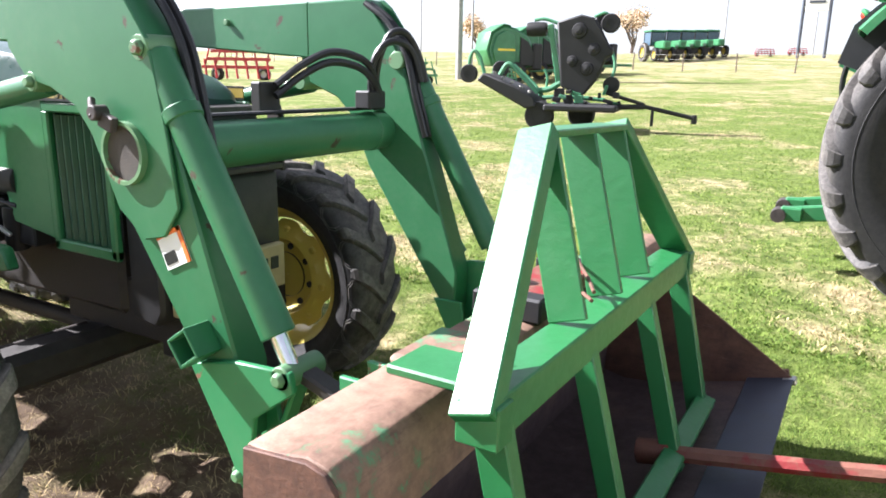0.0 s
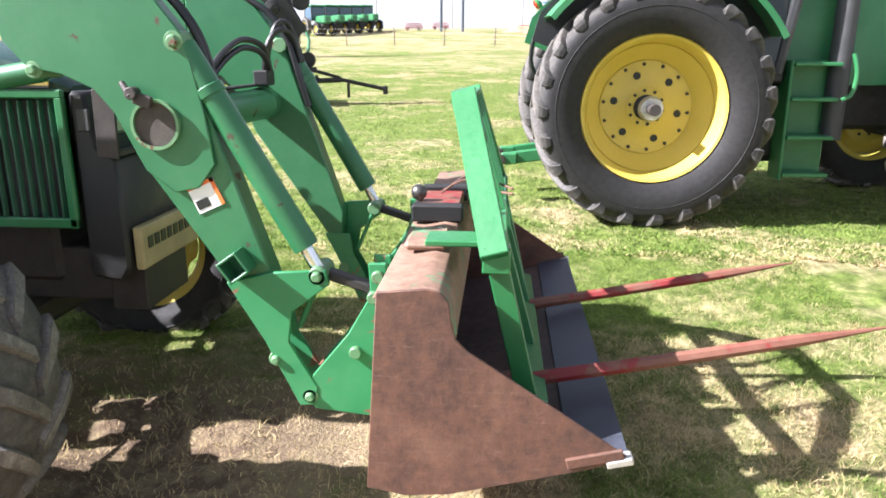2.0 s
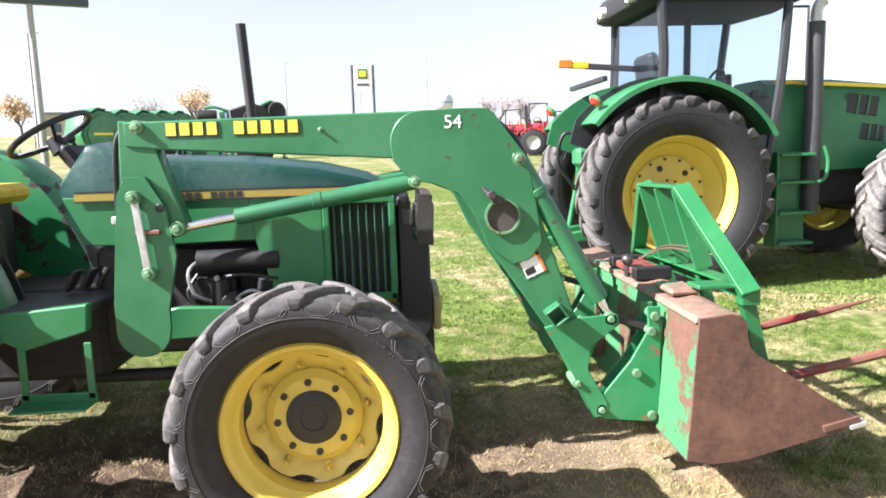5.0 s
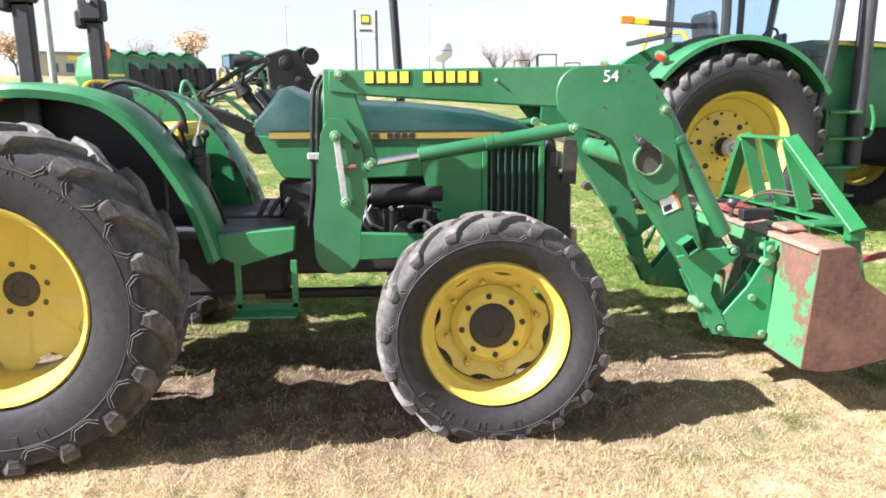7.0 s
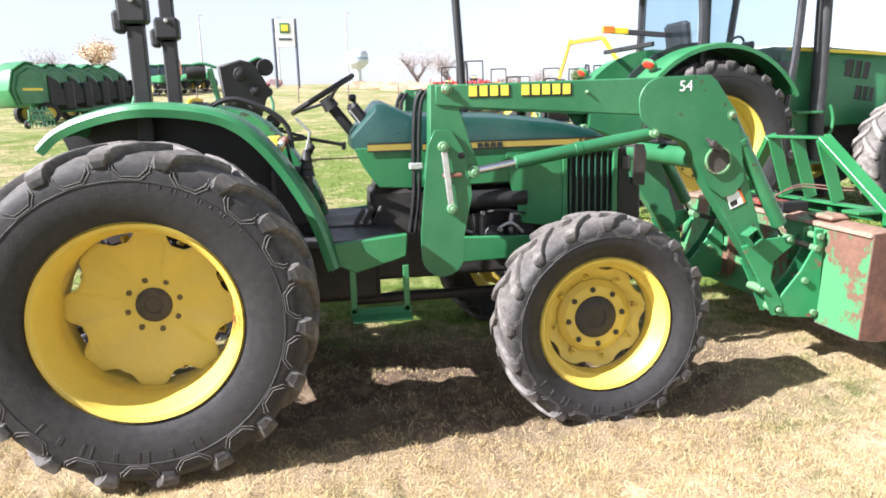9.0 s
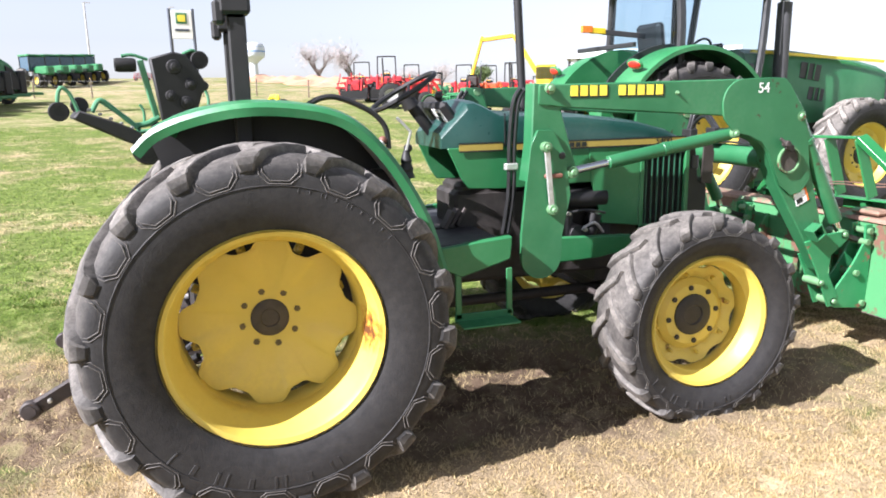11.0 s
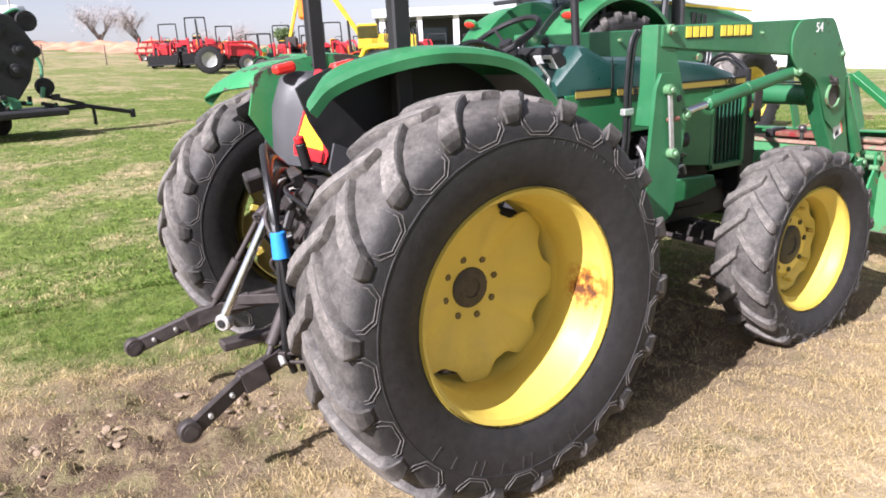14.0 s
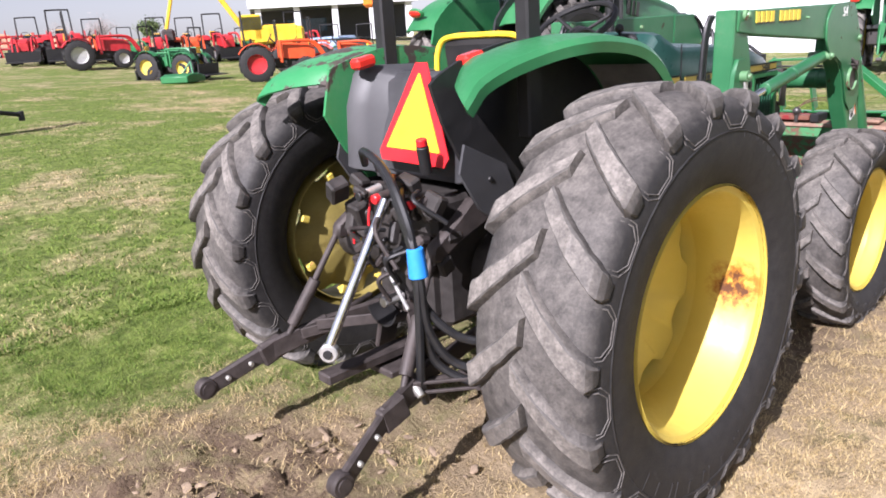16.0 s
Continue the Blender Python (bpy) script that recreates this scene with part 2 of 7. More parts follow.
def cyl(bm, p, q, r, r2=None, seg=14, caps=True):
    p, q = Vector(p), Vector(q)
    r2 = r if r2 is None else r2
    a, b = basis(q - p)
    ring = [(math.cos(t), math.sin(t)) for t in (2 * math.pi * i / seg for i in range(seg))]
    v = [p + r * (c * a + s * b) for c, s in ring] + [q + r2 * (c * a + s * b) for c, s in ring]
    f = [(i, (i + 1) % seg, seg + (i + 1) % seg, seg + i) for i in range(seg)]
    if caps:
        f += [tuple(range(seg - 1, -1, -1)), tuple(range(seg, 2 * seg))]
    shape(bm, v, f)


def smooth_line(pts, n=6):
    """A rounded line through the given places."""
    p = [Vector(q) for q in pts]
    p = [2 * p[0] - p[1]] + p + [2 * p[-1] - p[-2]]
    out = []
    for i in range(1, len(p) - 2):
        for k in range(n):
            t = k / n
            a, b, c, d = p[i - 1], p[i], p[i + 1], p[i + 2]
            out.append(0.5 * (2 * b + (c - a) * t + (2 * a - 5 * b + 4 * c - d) * t * t + (3 * b - a - 3 * c + d) * t ** 3))
    out.append(p[-2])
    return out


def tube(bm, pts, r, seg=8, n=6, rounded=True):
    line = smooth_line(pts, n) if rounded and len(pts) > 2 else [Vector(p) for p in pts]
    rows, a = [], None
    for i, p in enumerate(line):
        d = (line[min(i + 1, len(line) - 1)] - line[max(i - 1, 0)]).normalized()
        a = basis(d)[0] if a is None else (a - a.dot(d) * d).normalized()
        b = d.cross(a)
        rr = r[0] + (r[1] - r[0]) * i / (len(line) - 1) if isinstance(r, tuple) else r
        rows.append([bm.verts.new(p + rr * (math.cos(t) * a + math.sin(t) * b)) for t in (2 * math.pi * k / seg for k in range(seg))])
    for u, w in zip(rows, rows[1:]):
        for k in range(seg):
            bm.faces.new((u[k], u[(k + 1) % seg], w[(k + 1) % seg], w[k]))
    bm.faces.new(rows[0][::-1])
    bm.faces.new(rows[-1])


def prism(bm, poly, y0, y1):
    """A plate: an outline in x and z, from y0 to y1."""
    n = len(poly)
    v = [(x, y0, z) for x, z in poly] + [(x, y1, z) for x, z in poly]
    area = sum(poly[i][0] * poly[(i + 1) % n][1] - poly[(i + 1) % n][0] * poly[i][1] for i in range(n))
    f = [tuple(range(n)), tuple(range(2 * n - 1, n - 1, -1))]
    f += [(i, n + i, n + (i + 1) % n, (i + 1) % n) for i in range(n)]
    if (area > 0) != (y0 < y1):
        f = [t[::-1] for t in f]
    shape(bm, v, f)


def arc(cx, cz, r, a0, a1, n=10):
    return [(cx + r * math.cos(radians(a0 + (a1 - a0) * i / n)), cz + r * math.sin(radians(a0 + (a1 - a0) * i / n))) for i in range(n + 1)]


def lathe(bm, profile, seg=48, a0=0.0, a1=360.0, centre=(0, 0, 0)):
    """Turns (radius, y) round the y axis."""
    full = abs(a1 - a0) >= 359.9
    rows = []
    c = Vector(centre)
    for i in range(seg if full else seg + 1):
        t = radians(a0 + (a1 - a0) * i / seg)
        rows.append([bm.verts.new(c + Vector((r * math.cos(t), y, r * math.sin(t)))) for r, y in profile])
    for i in range(seg):
        u, w = rows[i], rows[(i + 1) % len(rows)]
        for k in range(len(profile) - 1):
            bm.faces.new((u[k], u[k + 1], w[k + 1], w[k]))
    return rows


def loft(bm, sections, close=True):
    """Skin over sections: each a list of places."""
    rows = [[bm.verts.new(p) for p in s] for s in sections]
    n = len(rows[0])
    for p, q in zip(rows, rows[1:]):
        for k in range(n if close else n - 1):
            bm.faces.new((p[k], p[(k + 1) % n], q[(k + 1) % n], q[k]))
    if close:
        bm.faces.new(rows[0][::-1])
        bm.faces.new(rows[-1])


def soft(bm, width=0.004, seg=1, angle=30):
    bmesh.ops.recalc_face_normals(bm, faces=bm.faces[:])
    e = [x for x in bm.edges if len(x.link_faces) == 2 and x.calc_face_angle(0) > radians(angle)]
    if e:
        bmesh.ops.bevel(bm, geom=e, offset=width, segments=seg, affect="EDGES", profile=0.5, clamp_overlap=True)


def mesh_of(name, bm, mat, smooth=True, fix=True):
    if fix:
        bmesh.ops.recalc_face_normals(bm, faces=bm.faces[:])
    me = bpy.data.meshes.new(name)
    bm.to_mesh(me)
    bm.free()
    me.materials.append(mat)
    if smooth:
        me.polygons.foreach_set("use_smooth", [True] * len(me.polygons))
        me.set_sharp_from_angle(angle=radians(35))
    return me


def part(name, bm, mat, parent, label="", place=None, bevel=0.0, smooth=True, fix=True):
    if bevel:
        soft(bm, bevel)
    ob = new(name, mesh_of(name, bm, mat, smooth, fix))
    ob.parent = parent
    if place is not None:
        ob.matrix_basis = place
    return tagged(ob, label)


def thing(name, label, category, m=None, group="", kind=""):
    ob = new(name)
    ob.empty_display_size = 0.1
    if m is not None:
        ob.matrix_basis = m
    return tagged(ob, label, category, group, kind)


def B():
    return bmesh.new()


def quick(name, parent, mat, *boxes, label="", bevel=0.006):
    """A part of one or more boxes (centre, size, turn)."""
    bm = B()
    for b in boxes:
        box(bm, *b)
    return part(name, bm, mat, parent, label, bevel=bevel)


def rod(name, parent, mat, p, q, r, r2=None, seg=14, label=""):
    bm = B()
    cyl(bm, p, q, r, r2, seg)
    return part(name, bm, mat, parent, label, bevel=min(r, 0.012) * 0.25)


def pipe(name, parent, mat, pts, r, label="", seg=8, n=6, rounded=True):
    bm = B()
    tube(bm, pts, r, seg, n, rounded)
    return part(name, bm, mat, parent, label)


def ry(deg):
    return Matrix.Rotation(radians(deg), 3, "Y")


def rz(deg):
    return Matrix.Rotation(radians(deg), 3, "Z")


def rx(deg):
    return Matrix.Rotation(radians(deg), 3, "X")


# ---------------------------------------------------------------- ground


def smoothstep(a, b, v):
    t = np.clip((v - a) / (b - a), 0, 1)
    return t * t * (3 - 2 * t)


def height(x, y):
    """The lie of the land: level by the tractor, rising slowly to a crest."""
    x, y = np.asarray(x, float), np.asarray(y, float)
    near = np.where(y < 0, np.maximum(0.045 * y, -0.06), 0.008 * np.minimum(y, 1.2))
    yy = np.clip(y - 1.2, 0, 95)
    h = near + 0.028 * yy + 0.00023 * yy ** 2
    h = h - (0.03 * np.clip(x - 3, 0, 60) + 0.007 * np.clip(x - 3, -90, 0)) * np.clip(yy / 15, 0, 1)
    h = h + 0.05 * np.sin(x * 0.31 + 1.0) * np.sin(y * 0.27) * smoothstep(6, 20, np.hypot(x - 1, y + 1))
    return h


def at_ground(x, y):
    return float(height(x, y))


TUFTS = np.random.RandomState(21)
WAVES = [(TUFTS.uniform(0, 2 * np.pi), TUFTS.uniform(0, 6.28), w, a) for w, a in ((0.9, 0.006), (0.62, 0.006), (0.44, 0.005), (0.35, 0.005), (0.27, 0.004), (0.22, 0.004), (0.18, 0.0035), (0.15, 0.003))]


def tussocks(x, y):
    """Small humps of the turf near the tractor; rougher on the bare soil under it and behind it."""
    x, y = np.asarray(x, float), np.asarray(y, float)
    h = sum(a * np.sin((x * np.cos(t) + y * np.sin(t)) * 2 * np.pi / w + p) for t, p, w, a in WAVES)
    soil = np.exp(-((x - 1.4) / 1.9) ** 4 - ((y + 0.35) / 0.75) ** 4) + np.exp(-((x + 1.15) / 0.6) ** 2 - ((y - 0.1) / 0.5) ** 2)
    return h * (1 + 1.3 * soil) * (1 - smoothstep(7, 12, np.hypot(x - 1, y + 1)))


def sheet(name, xs, ys):
    gx, gy = np.meshgrid(xs, ys)
    gz = height(gx, gy)
    rnd = np.random.RandomState(4)
    gz = gz + tussocks(gx, gy) + rnd.uniform(-0.004, 0.004, gz.shape) * (np.hypot(gx - 1, gy + 1) < 12)
    gz = gz + rnd.uniform(-0.055, 0.022, gz.shape) * np.exp(-((gx + 1.10) / 0.55) ** 4 - ((gy - 0.2) / 0.42) ** 4)
    n, m = len(ys), len(xs)
    idx = np.arange(n * m).reshape(n, m)
    f = np.stack([idx[:-1, :-1], idx[:-1, 1:], idx[1:, 1:], idx[1:, :-1]], -1).reshape(-1, 4)
    me = bpy.data.meshes.new(name)
    me.from_pydata(np.stack([gx, gy, gz], -1).reshape(-1, 3).tolist(), [], f.tolist())
    me.polygons.foreach_set("use_smooth", [True] * len(me.polygons))
    return new(name, me)


def spaced(lo, hi, inner0, inner1, fine, grow=1.22):
    out = list(np.arange(inner0, inner1, fine))
    s, v = fine, inner1
    while v < hi:
        out.append(v)
        s *= grow
        v += s
    out.append(hi)
    s, v = fine, inner0
    while v > lo:
        s *= grow
        v -= s
        out.insert(0, max(v, lo))
    return np.array(sorted(set(out)))


def turf_colours(nt, co):
    """Green turf with dry straw patches; the strip beside the tractor and the crest are the driest."""
    n0 = noise_node(nt, 0.22, 5, 0.6, co, 0.2)
    n1 = noise_node(nt, 1.1, 6, 0.65, co, 0.3)
    n2 = noise_node(nt, 9.0, 5, 0.7, co)
    sep = nt.nodes.new("ShaderNodeSeparateXYZ")
    nt.links.new(co, sep.inputs[0])
    dry_y = times(nt, ramp(nt, sep.outputs["Y"], -5.5, -2.6), ramp(nt, sep.outputs["Y"], 1.9, -0.3))
    dry_y = times(nt, dry_y, ramp(nt, sep.outputs["X"], 5.0, 2.7, 0.42, 1.0))
    dry = times(nt, times(nt, dry_y, 0.54), ramp(nt, n1, 0.27, 0.73, -0.46, 0.52), "ADD")
    dry = times(nt, dry, ramp(nt, n0, 0.35, 0.68, -0.22, 0.28), "ADD")
    dry = times(nt, dry, ramp(nt, n2, 0.3, 0.7, -0.16, 0.16), "ADD")
    dry = times(nt, dry, ramp(nt, sep.outputs["Y"], 14.0, 55.0, 0.0, 0.22), "ADD")
    return n1, n2, ramp(nt, dry, -0.03, 0.56)


def ground_material():
    m, nt, b = material("turf")
    co = coords(nt)
    n1, n2, dry = turf_colours(nt, co)
    green = blend(nt, ramp(nt, n2, 0.3, 0.7), (0.050, 0.078, 0.016), (0.205, 0.260, 0.060))
    straw = blend(nt, ramp(nt, n2, 0.3, 0.7), (0.20, 0.148, 0.086), (0.51, 0.405, 0.25))
    base = blend(nt, dry, green, straw)
    fine = noise_node(nt, 60, 4, 0.7, co)
    for spot, size in (((-1.15, 0.15, 0.0), 1.35), ((0.6, -0.1, 0.0), 1.15), ((1.4, -0.45, 0.0), 1.2), ((2.6, -0.35, 0.0), 1.2)):
        d = nt.nodes.new("ShaderNodeVectorMath")
        d.operation = "DISTANCE"
        d.inputs[1].default_value = spot
        nt.links.new(co, d.inputs[0])
        bare = times(nt, ramp(nt, d.outputs["Value"], size, size * 0.3), ramp(nt, n2, 0.33, 0.55))
        base = blend(nt, times(nt, bare, 0.95), base, (0.095, 0.064, 0.044))
    base = blend(nt, ramp(nt, fine, 0.45, 0.75, 0, 0.4), base, (0.06, 0.045, 0.026))
    nt.links.new(base, b.inputs["Base Color"])
    b.inputs["Roughness"].default_value = 0.95
    b.inputs["Specular IOR Level"].default_value = 0.15
    bump(nt, b, times(nt, n2, fine, "ADD"), 0.6, 0.03)
    return m


def blade_material():
    m, nt, b = material("grass_blade")
    co = coords(nt)
    n1, n2, dry = turf_colours(nt, co)
    geo = nt.nodes.new("ShaderNodeNewGeometry")
    rnd = geo.outputs["Random Per Island"]
    green = blend(nt, rnd, (0.070, 0.132, 0.020), (0.255, 0.345, 0.070))
    straw = blend(nt, rnd, (0.40, 0.305, 0.148), (0.70, 0.56, 0.31))
    k = times(nt, dry, ramp(nt, rnd, 0.0, 1.0, -0.35, 0.35), "ADD")
    nt.links.new(blend(nt, ramp(nt, k, 0.3, 0.7), green, straw), b.inputs["Base Color"])
    b.inputs["Roughness"].default_value = 0.75
    b.inputs["Specular IOR Level"].default_value = 0.25
    through_leaf, both = nt.nodes.new("ShaderNodeBsdfTranslucent"), nt.nodes.new("ShaderNodeMixShader")
    both.inputs[0].default_value = 0.38
    nt.links.new(b.inputs["Base Color"].links[0].from_socket, through_leaf.inputs["Color"])
    nt.links.new(b.outputs[0], both.inputs[1])
    nt.links.new(through_leaf.outputs[0], both.inputs[2])
    nt.links.new(both.outputs[0], nt.nodes["Material Output"].inputs[0])
    return m


M_TURF, M_BLADE = ground_material(), blade_material()
ground = sheet("ground", spaced(-900, 900, -3.6, 6.4, 0.05, 1.12), spaced(-900, 1200, -4, 3, 0.05, 1.12))
ground.data.materials.append(M_TURF)
tagged(ground, "mown green turf with dry straw patches rising to a crest", "grass", kind="structure")


def grass(name, count, x0, x1, y0, y1, h0, h1, seed, w=0.004, thin=1.0):
    """Short blades strewn over a stretch of turf, as one mesh."""
    r = np.random.RandomState(seed)
    x, y = r.uniform(x0, x1, count), y0 + (y1 - y0) * r.uniform(0, 1, count) ** thin
    clump = np.sin(x * 7.1 + np.sin(y * 5.3) * 2) * np.sin(y * 6.7 + np.sin(x * 4.9) * 2)
    patch = np.clip(0.5 + 18 * tussocks(x * 1.7 + 3, y * 1.7 - 2), 0, 1.3)
    h = r.uniform(h0, h1, count) * (0.55 + 0.3 * clump + 0.6 * patch)
    z = height(x, y) + tussocks(x, y) - 0.004
    bare = np.hypot((x + 1.10) * 0.75, y - 0.15) < 0.52 + 0.20 * clump + 0.12 * r.rand(count)
    z = z - 0.12 * (bare & (r.rand(count) < 0.84))
    under = (np.abs(x - 1.5) < 1.9 + 0.2 * clump) & (np.abs(y + 0.2) < 0.8 + 0.25 * clump)
    z = z - 0.12 * (under & (r.rand(count) < 0.78))
    a, lean = r.uniform(0, 2 * np.pi, count), r.uniform(0.3, 2.2, count) * h
    b = a + r.uniform(-1.2, 1.2, count) + np.pi / 2
    dx, dy = np.cos(a) * w * (0.6 + r.rand(count)), np.sin(a) * w * (0.6 + r.rand(count))
    mx, my = np.cos(b) * lean * 0.4, np.sin(b) * lean * 0.4
    v = np.empty((count, 5, 3))
    v[:, 0] = np.stack([x - dx, y - dy, z], -1)
    v[:, 1] = np.stack([x + dx, y + dy, z], -1)
    v[:, 2] = np.stack([x + dx * 0.8 + mx, y + dy * 0.8 + my, z + h * 0.65], -1)
    v[:, 3] = np.stack([x - dx * 0.8 + mx, y - dy * 0.8 + my, z + h * 0.65], -1)
    v[:, 4] = np.stack([x + np.cos(b) * lean, y + np.sin(b) * lean, z + h * (0.95 - 0.25 * r.rand(count))], -1)
    base = np.arange(count) * 5
    quads = np.stack([base, base + 1, base + 2, base + 3], -1)
    tris = np.stack([base + 3, base + 2, base + 4], -1)
    me = bpy.data.meshes.new(name)
    me.vertices.add(count * 5)
    me.vertices.foreach_set("co", v.ravel())
    me.loops.add(count * 7)
    me.loops.foreach_set("vertex_index", np.concatenate([quads, tris], 1).ravel())
    me.polygons.add(count * 2)
    start = np.stack([np.arange(count) * 7, np.arange(count) * 7 + 4], -1).ravel()
    me.polygons.foreach_set("loop_start", start)
    me.update(calc_edges=True)
    me.materials.append(M_BLADE)
    return tagged(new(name, me), "short mown grass blades, green and straw coloured", "grass", kind="stuff")


# ---------------------------------------------------------------- wheels


def tyre_mesh(R, rim, width, lug_h=0.034, bead=0.0):
    """The carcass of a tyre. y = 0 is its middle."""
    rc, hw = R - lug_h, width / 2
    bm = B()
    prof = [(rim - 0.015, -hw * (0.60 + bead)), (rim + 0.012, -hw * (0.70 + bead)), (rim + 0.05, -hw * (0.86 + bead * 0.6)), (rim + 0.45 * (rc - rim), -hw * 1.0),
            (rim + 0.72 * (rc - rim), -hw * 1.0), (rc - 0.042 * R / 0.725, -hw * 0.955), (rc - 0.016 * R / 0.725, -hw * 0.82), (rc, -hw * 0.48), (rc + 0.003, 0)]
    prof = prof + [(r, -y) for r, y in prof[-2::-1]]
    lathe(bm, prof, 72)
    for side in (-1, 1):
        tube(bm, [((rim + 0.62 * (rc - rim)) * math.cos(t), side * hw * 1.0, (rim + 0.62 * (rc - rim)) * math.sin(t)) for t in (2 * math.pi * i / 64 for i in range(65))], 0.003, 4, rounded=False)
    return bm


def lug_mesh(R, rim, width, side, lug_w, sign=1, sweep=0.80, seed=0, pitch=0.0):
    """One bar of the tread, on the side -1 or 1, at angle 0. It runs from the middle over the shoulder, and a double rib borders the pad beside it."""
    k, hw = R / 0.725, width / 2
    rc = R - 0.034 * k
    r = random.Random(seed)
    # across the tyre: place of the top, drop of the top, place of the root, drop of the root, half width
    path = ((-0.05, 0.000, -0.05, 0.010, 0.78), (0.08, 0.000, 0.08, 0.010, 0.80), (0.22, 0.001, 0.22, 0.011, 0.82), (0.36, 0.001, 0.36, 0.012, 0.84), (0.50, 0.003, 0.49, 0.018, 0.86), (0.64, 0.006, 0.62, 0.026, 0.90),
            (0.78, 0.011, 0.74, 0.035, 0.94), (0.90, 0.019, 0.83, 0.050, 0.98), (0.975, 0.034, 0.87, 0.068, 0.96), (1.008, 0.058, 0.90, 0.085, 0.84), (1.006, 0.086, 0.93, 0.104, 0.60))
    bm = B()
    rows = []
    for yt, dt, yb, db, w in path:
        u = min(yt, 1.0) + (dt - 0.033) * 0.3 * (dt > 0.033)
        th = sign * sweep * hw * (u - 0.15 * u * u) * 1.35 / R
        wb = lug_w * w
        rt, rb = R - (dt + r.uniform(0, 0.004) * bool(seed)) * k, rc - db * k
        e = 0.0045 * k
        down = dt > 0.03
        cs = []
        for q, ww in ((0, -wb), (1, -wb * 0.74), (2, -wb * 0.74 + 1.6 * e), (2, wb * 0.74 - 1.6 * e), (1, wb * 0.74), (0, wb)):
            rr = (rb, rt if down else rt - e, rt)[q]
            yy = (yb * hw, yt * hw - (e if down else 0), yt * hw)[q]
            a = th + (ww * (1 + r.uniform(-0.13, 0.08) * bool(seed and q))) / R
            cs.append(bm.verts.new((rr * math.cos(a), side * yy, rr * math.sin(a))))
        rows.append(cs)
    for p, q in zip(rows, rows[1:]):
        for n in range(5):
            f = bm.faces.new((p[n], p[n + 1], q[n + 1], q[n]))
            f.material_index = 1 if n in (1, 3) else 0
    bm.faces.new(rows[0])
    bm.faces.new(rows[-1][::-1])
    if pitch:
        rs, rm = rim + 0.72 * (rc - rim), rim + 0.45 * (rc - rim)
        mid = sign * sweep * hw * 0.85 * 1.35 / R + pitch / 2
        nf = len(bm.faces)
        for shrink, out in ((1.0, 0.0), (0.84, 0.010)):
            half = (pitch / 2 - lug_w * 0.70 / R) * shrink
            o = out * k
            line = [(-half, 0.885, rc - 0.029 * k), (-half, 0.962, rc - 0.048 * k), (-half, 0.992, rs + 0.012 * k + o), (-half * 0.55, 1.002, rs - 0.022 * k + o),
                    (half * 0.55, 1.002, rs - 0.022 * k + o), (half, 0.992, rs + 0.012 * k + o), (half, 0.962, rc - 0.048 * k), (half, 0.885, rc - 0.029 * k)]
            tube(bm, [(rr * math.cos(mid + a), side * hw * yf, rr * math.sin(mid + a)) for a, yf, rr in line], 0.0024 * k, 4, rounded=False)
        bm.faces.ensure_lookup_table()
        for f in bm.faces[nf:]:
            f.material_index = 1
    return bm


def tread(w, R, rim, width, lugs, sign, mat, worn):
    """The bars of one tyre: objects on a few shared meshes."""
    for side in (-1, 1):
        kinds = []
        for v in range(3 if worn else 1):
            me = mesh_of("tread_lug", lug_mesh(R, rim, width, side, 0.060 * R / 0.72, sign, seed=(5 + v) * worn, pitch=2 * math.pi / lugs if worn else 0.0), mat, False, True)
            me.materials.append(M_LUGEDGE)
            kinds.append(me)
        for i in range(lugs):
            ob = new("tread_lug", kinds[(i * 2 + i // 3) % len(kinds)])
            ob.parent = w
            ob.matrix_basis = Matrix.Rotation(-2 * math.pi * (i + (0.5 if side > 0 else 0)) / lugs, 4, "Y")


def side_marks(w, mat, r, y, out, a0, n, step, size):
    """Raised unreadable lettering on a sidewall, as plain upright bars with a worn face."""
    for i in range(n):
        a = radians(a0 + (i + 0.25 * (i % 3)) * step)
        m = Matrix.Rotation(-a, 3, "Y")
        bm = B()
        box(bm, m @ Vector((r, y - out * 0.0025, 0)), (size * (1.0, 0.75, 0.9)[i % 3], 0.008, size * (0.16, 0.34, 0.22)[i % 3]), m)
        part("raised_letter", bm, mat, w, bevel=0.0015)


def smooth01(v):
    v = min(1.0, max(0.0, v))
    return v * v * (3 - 2 * v)


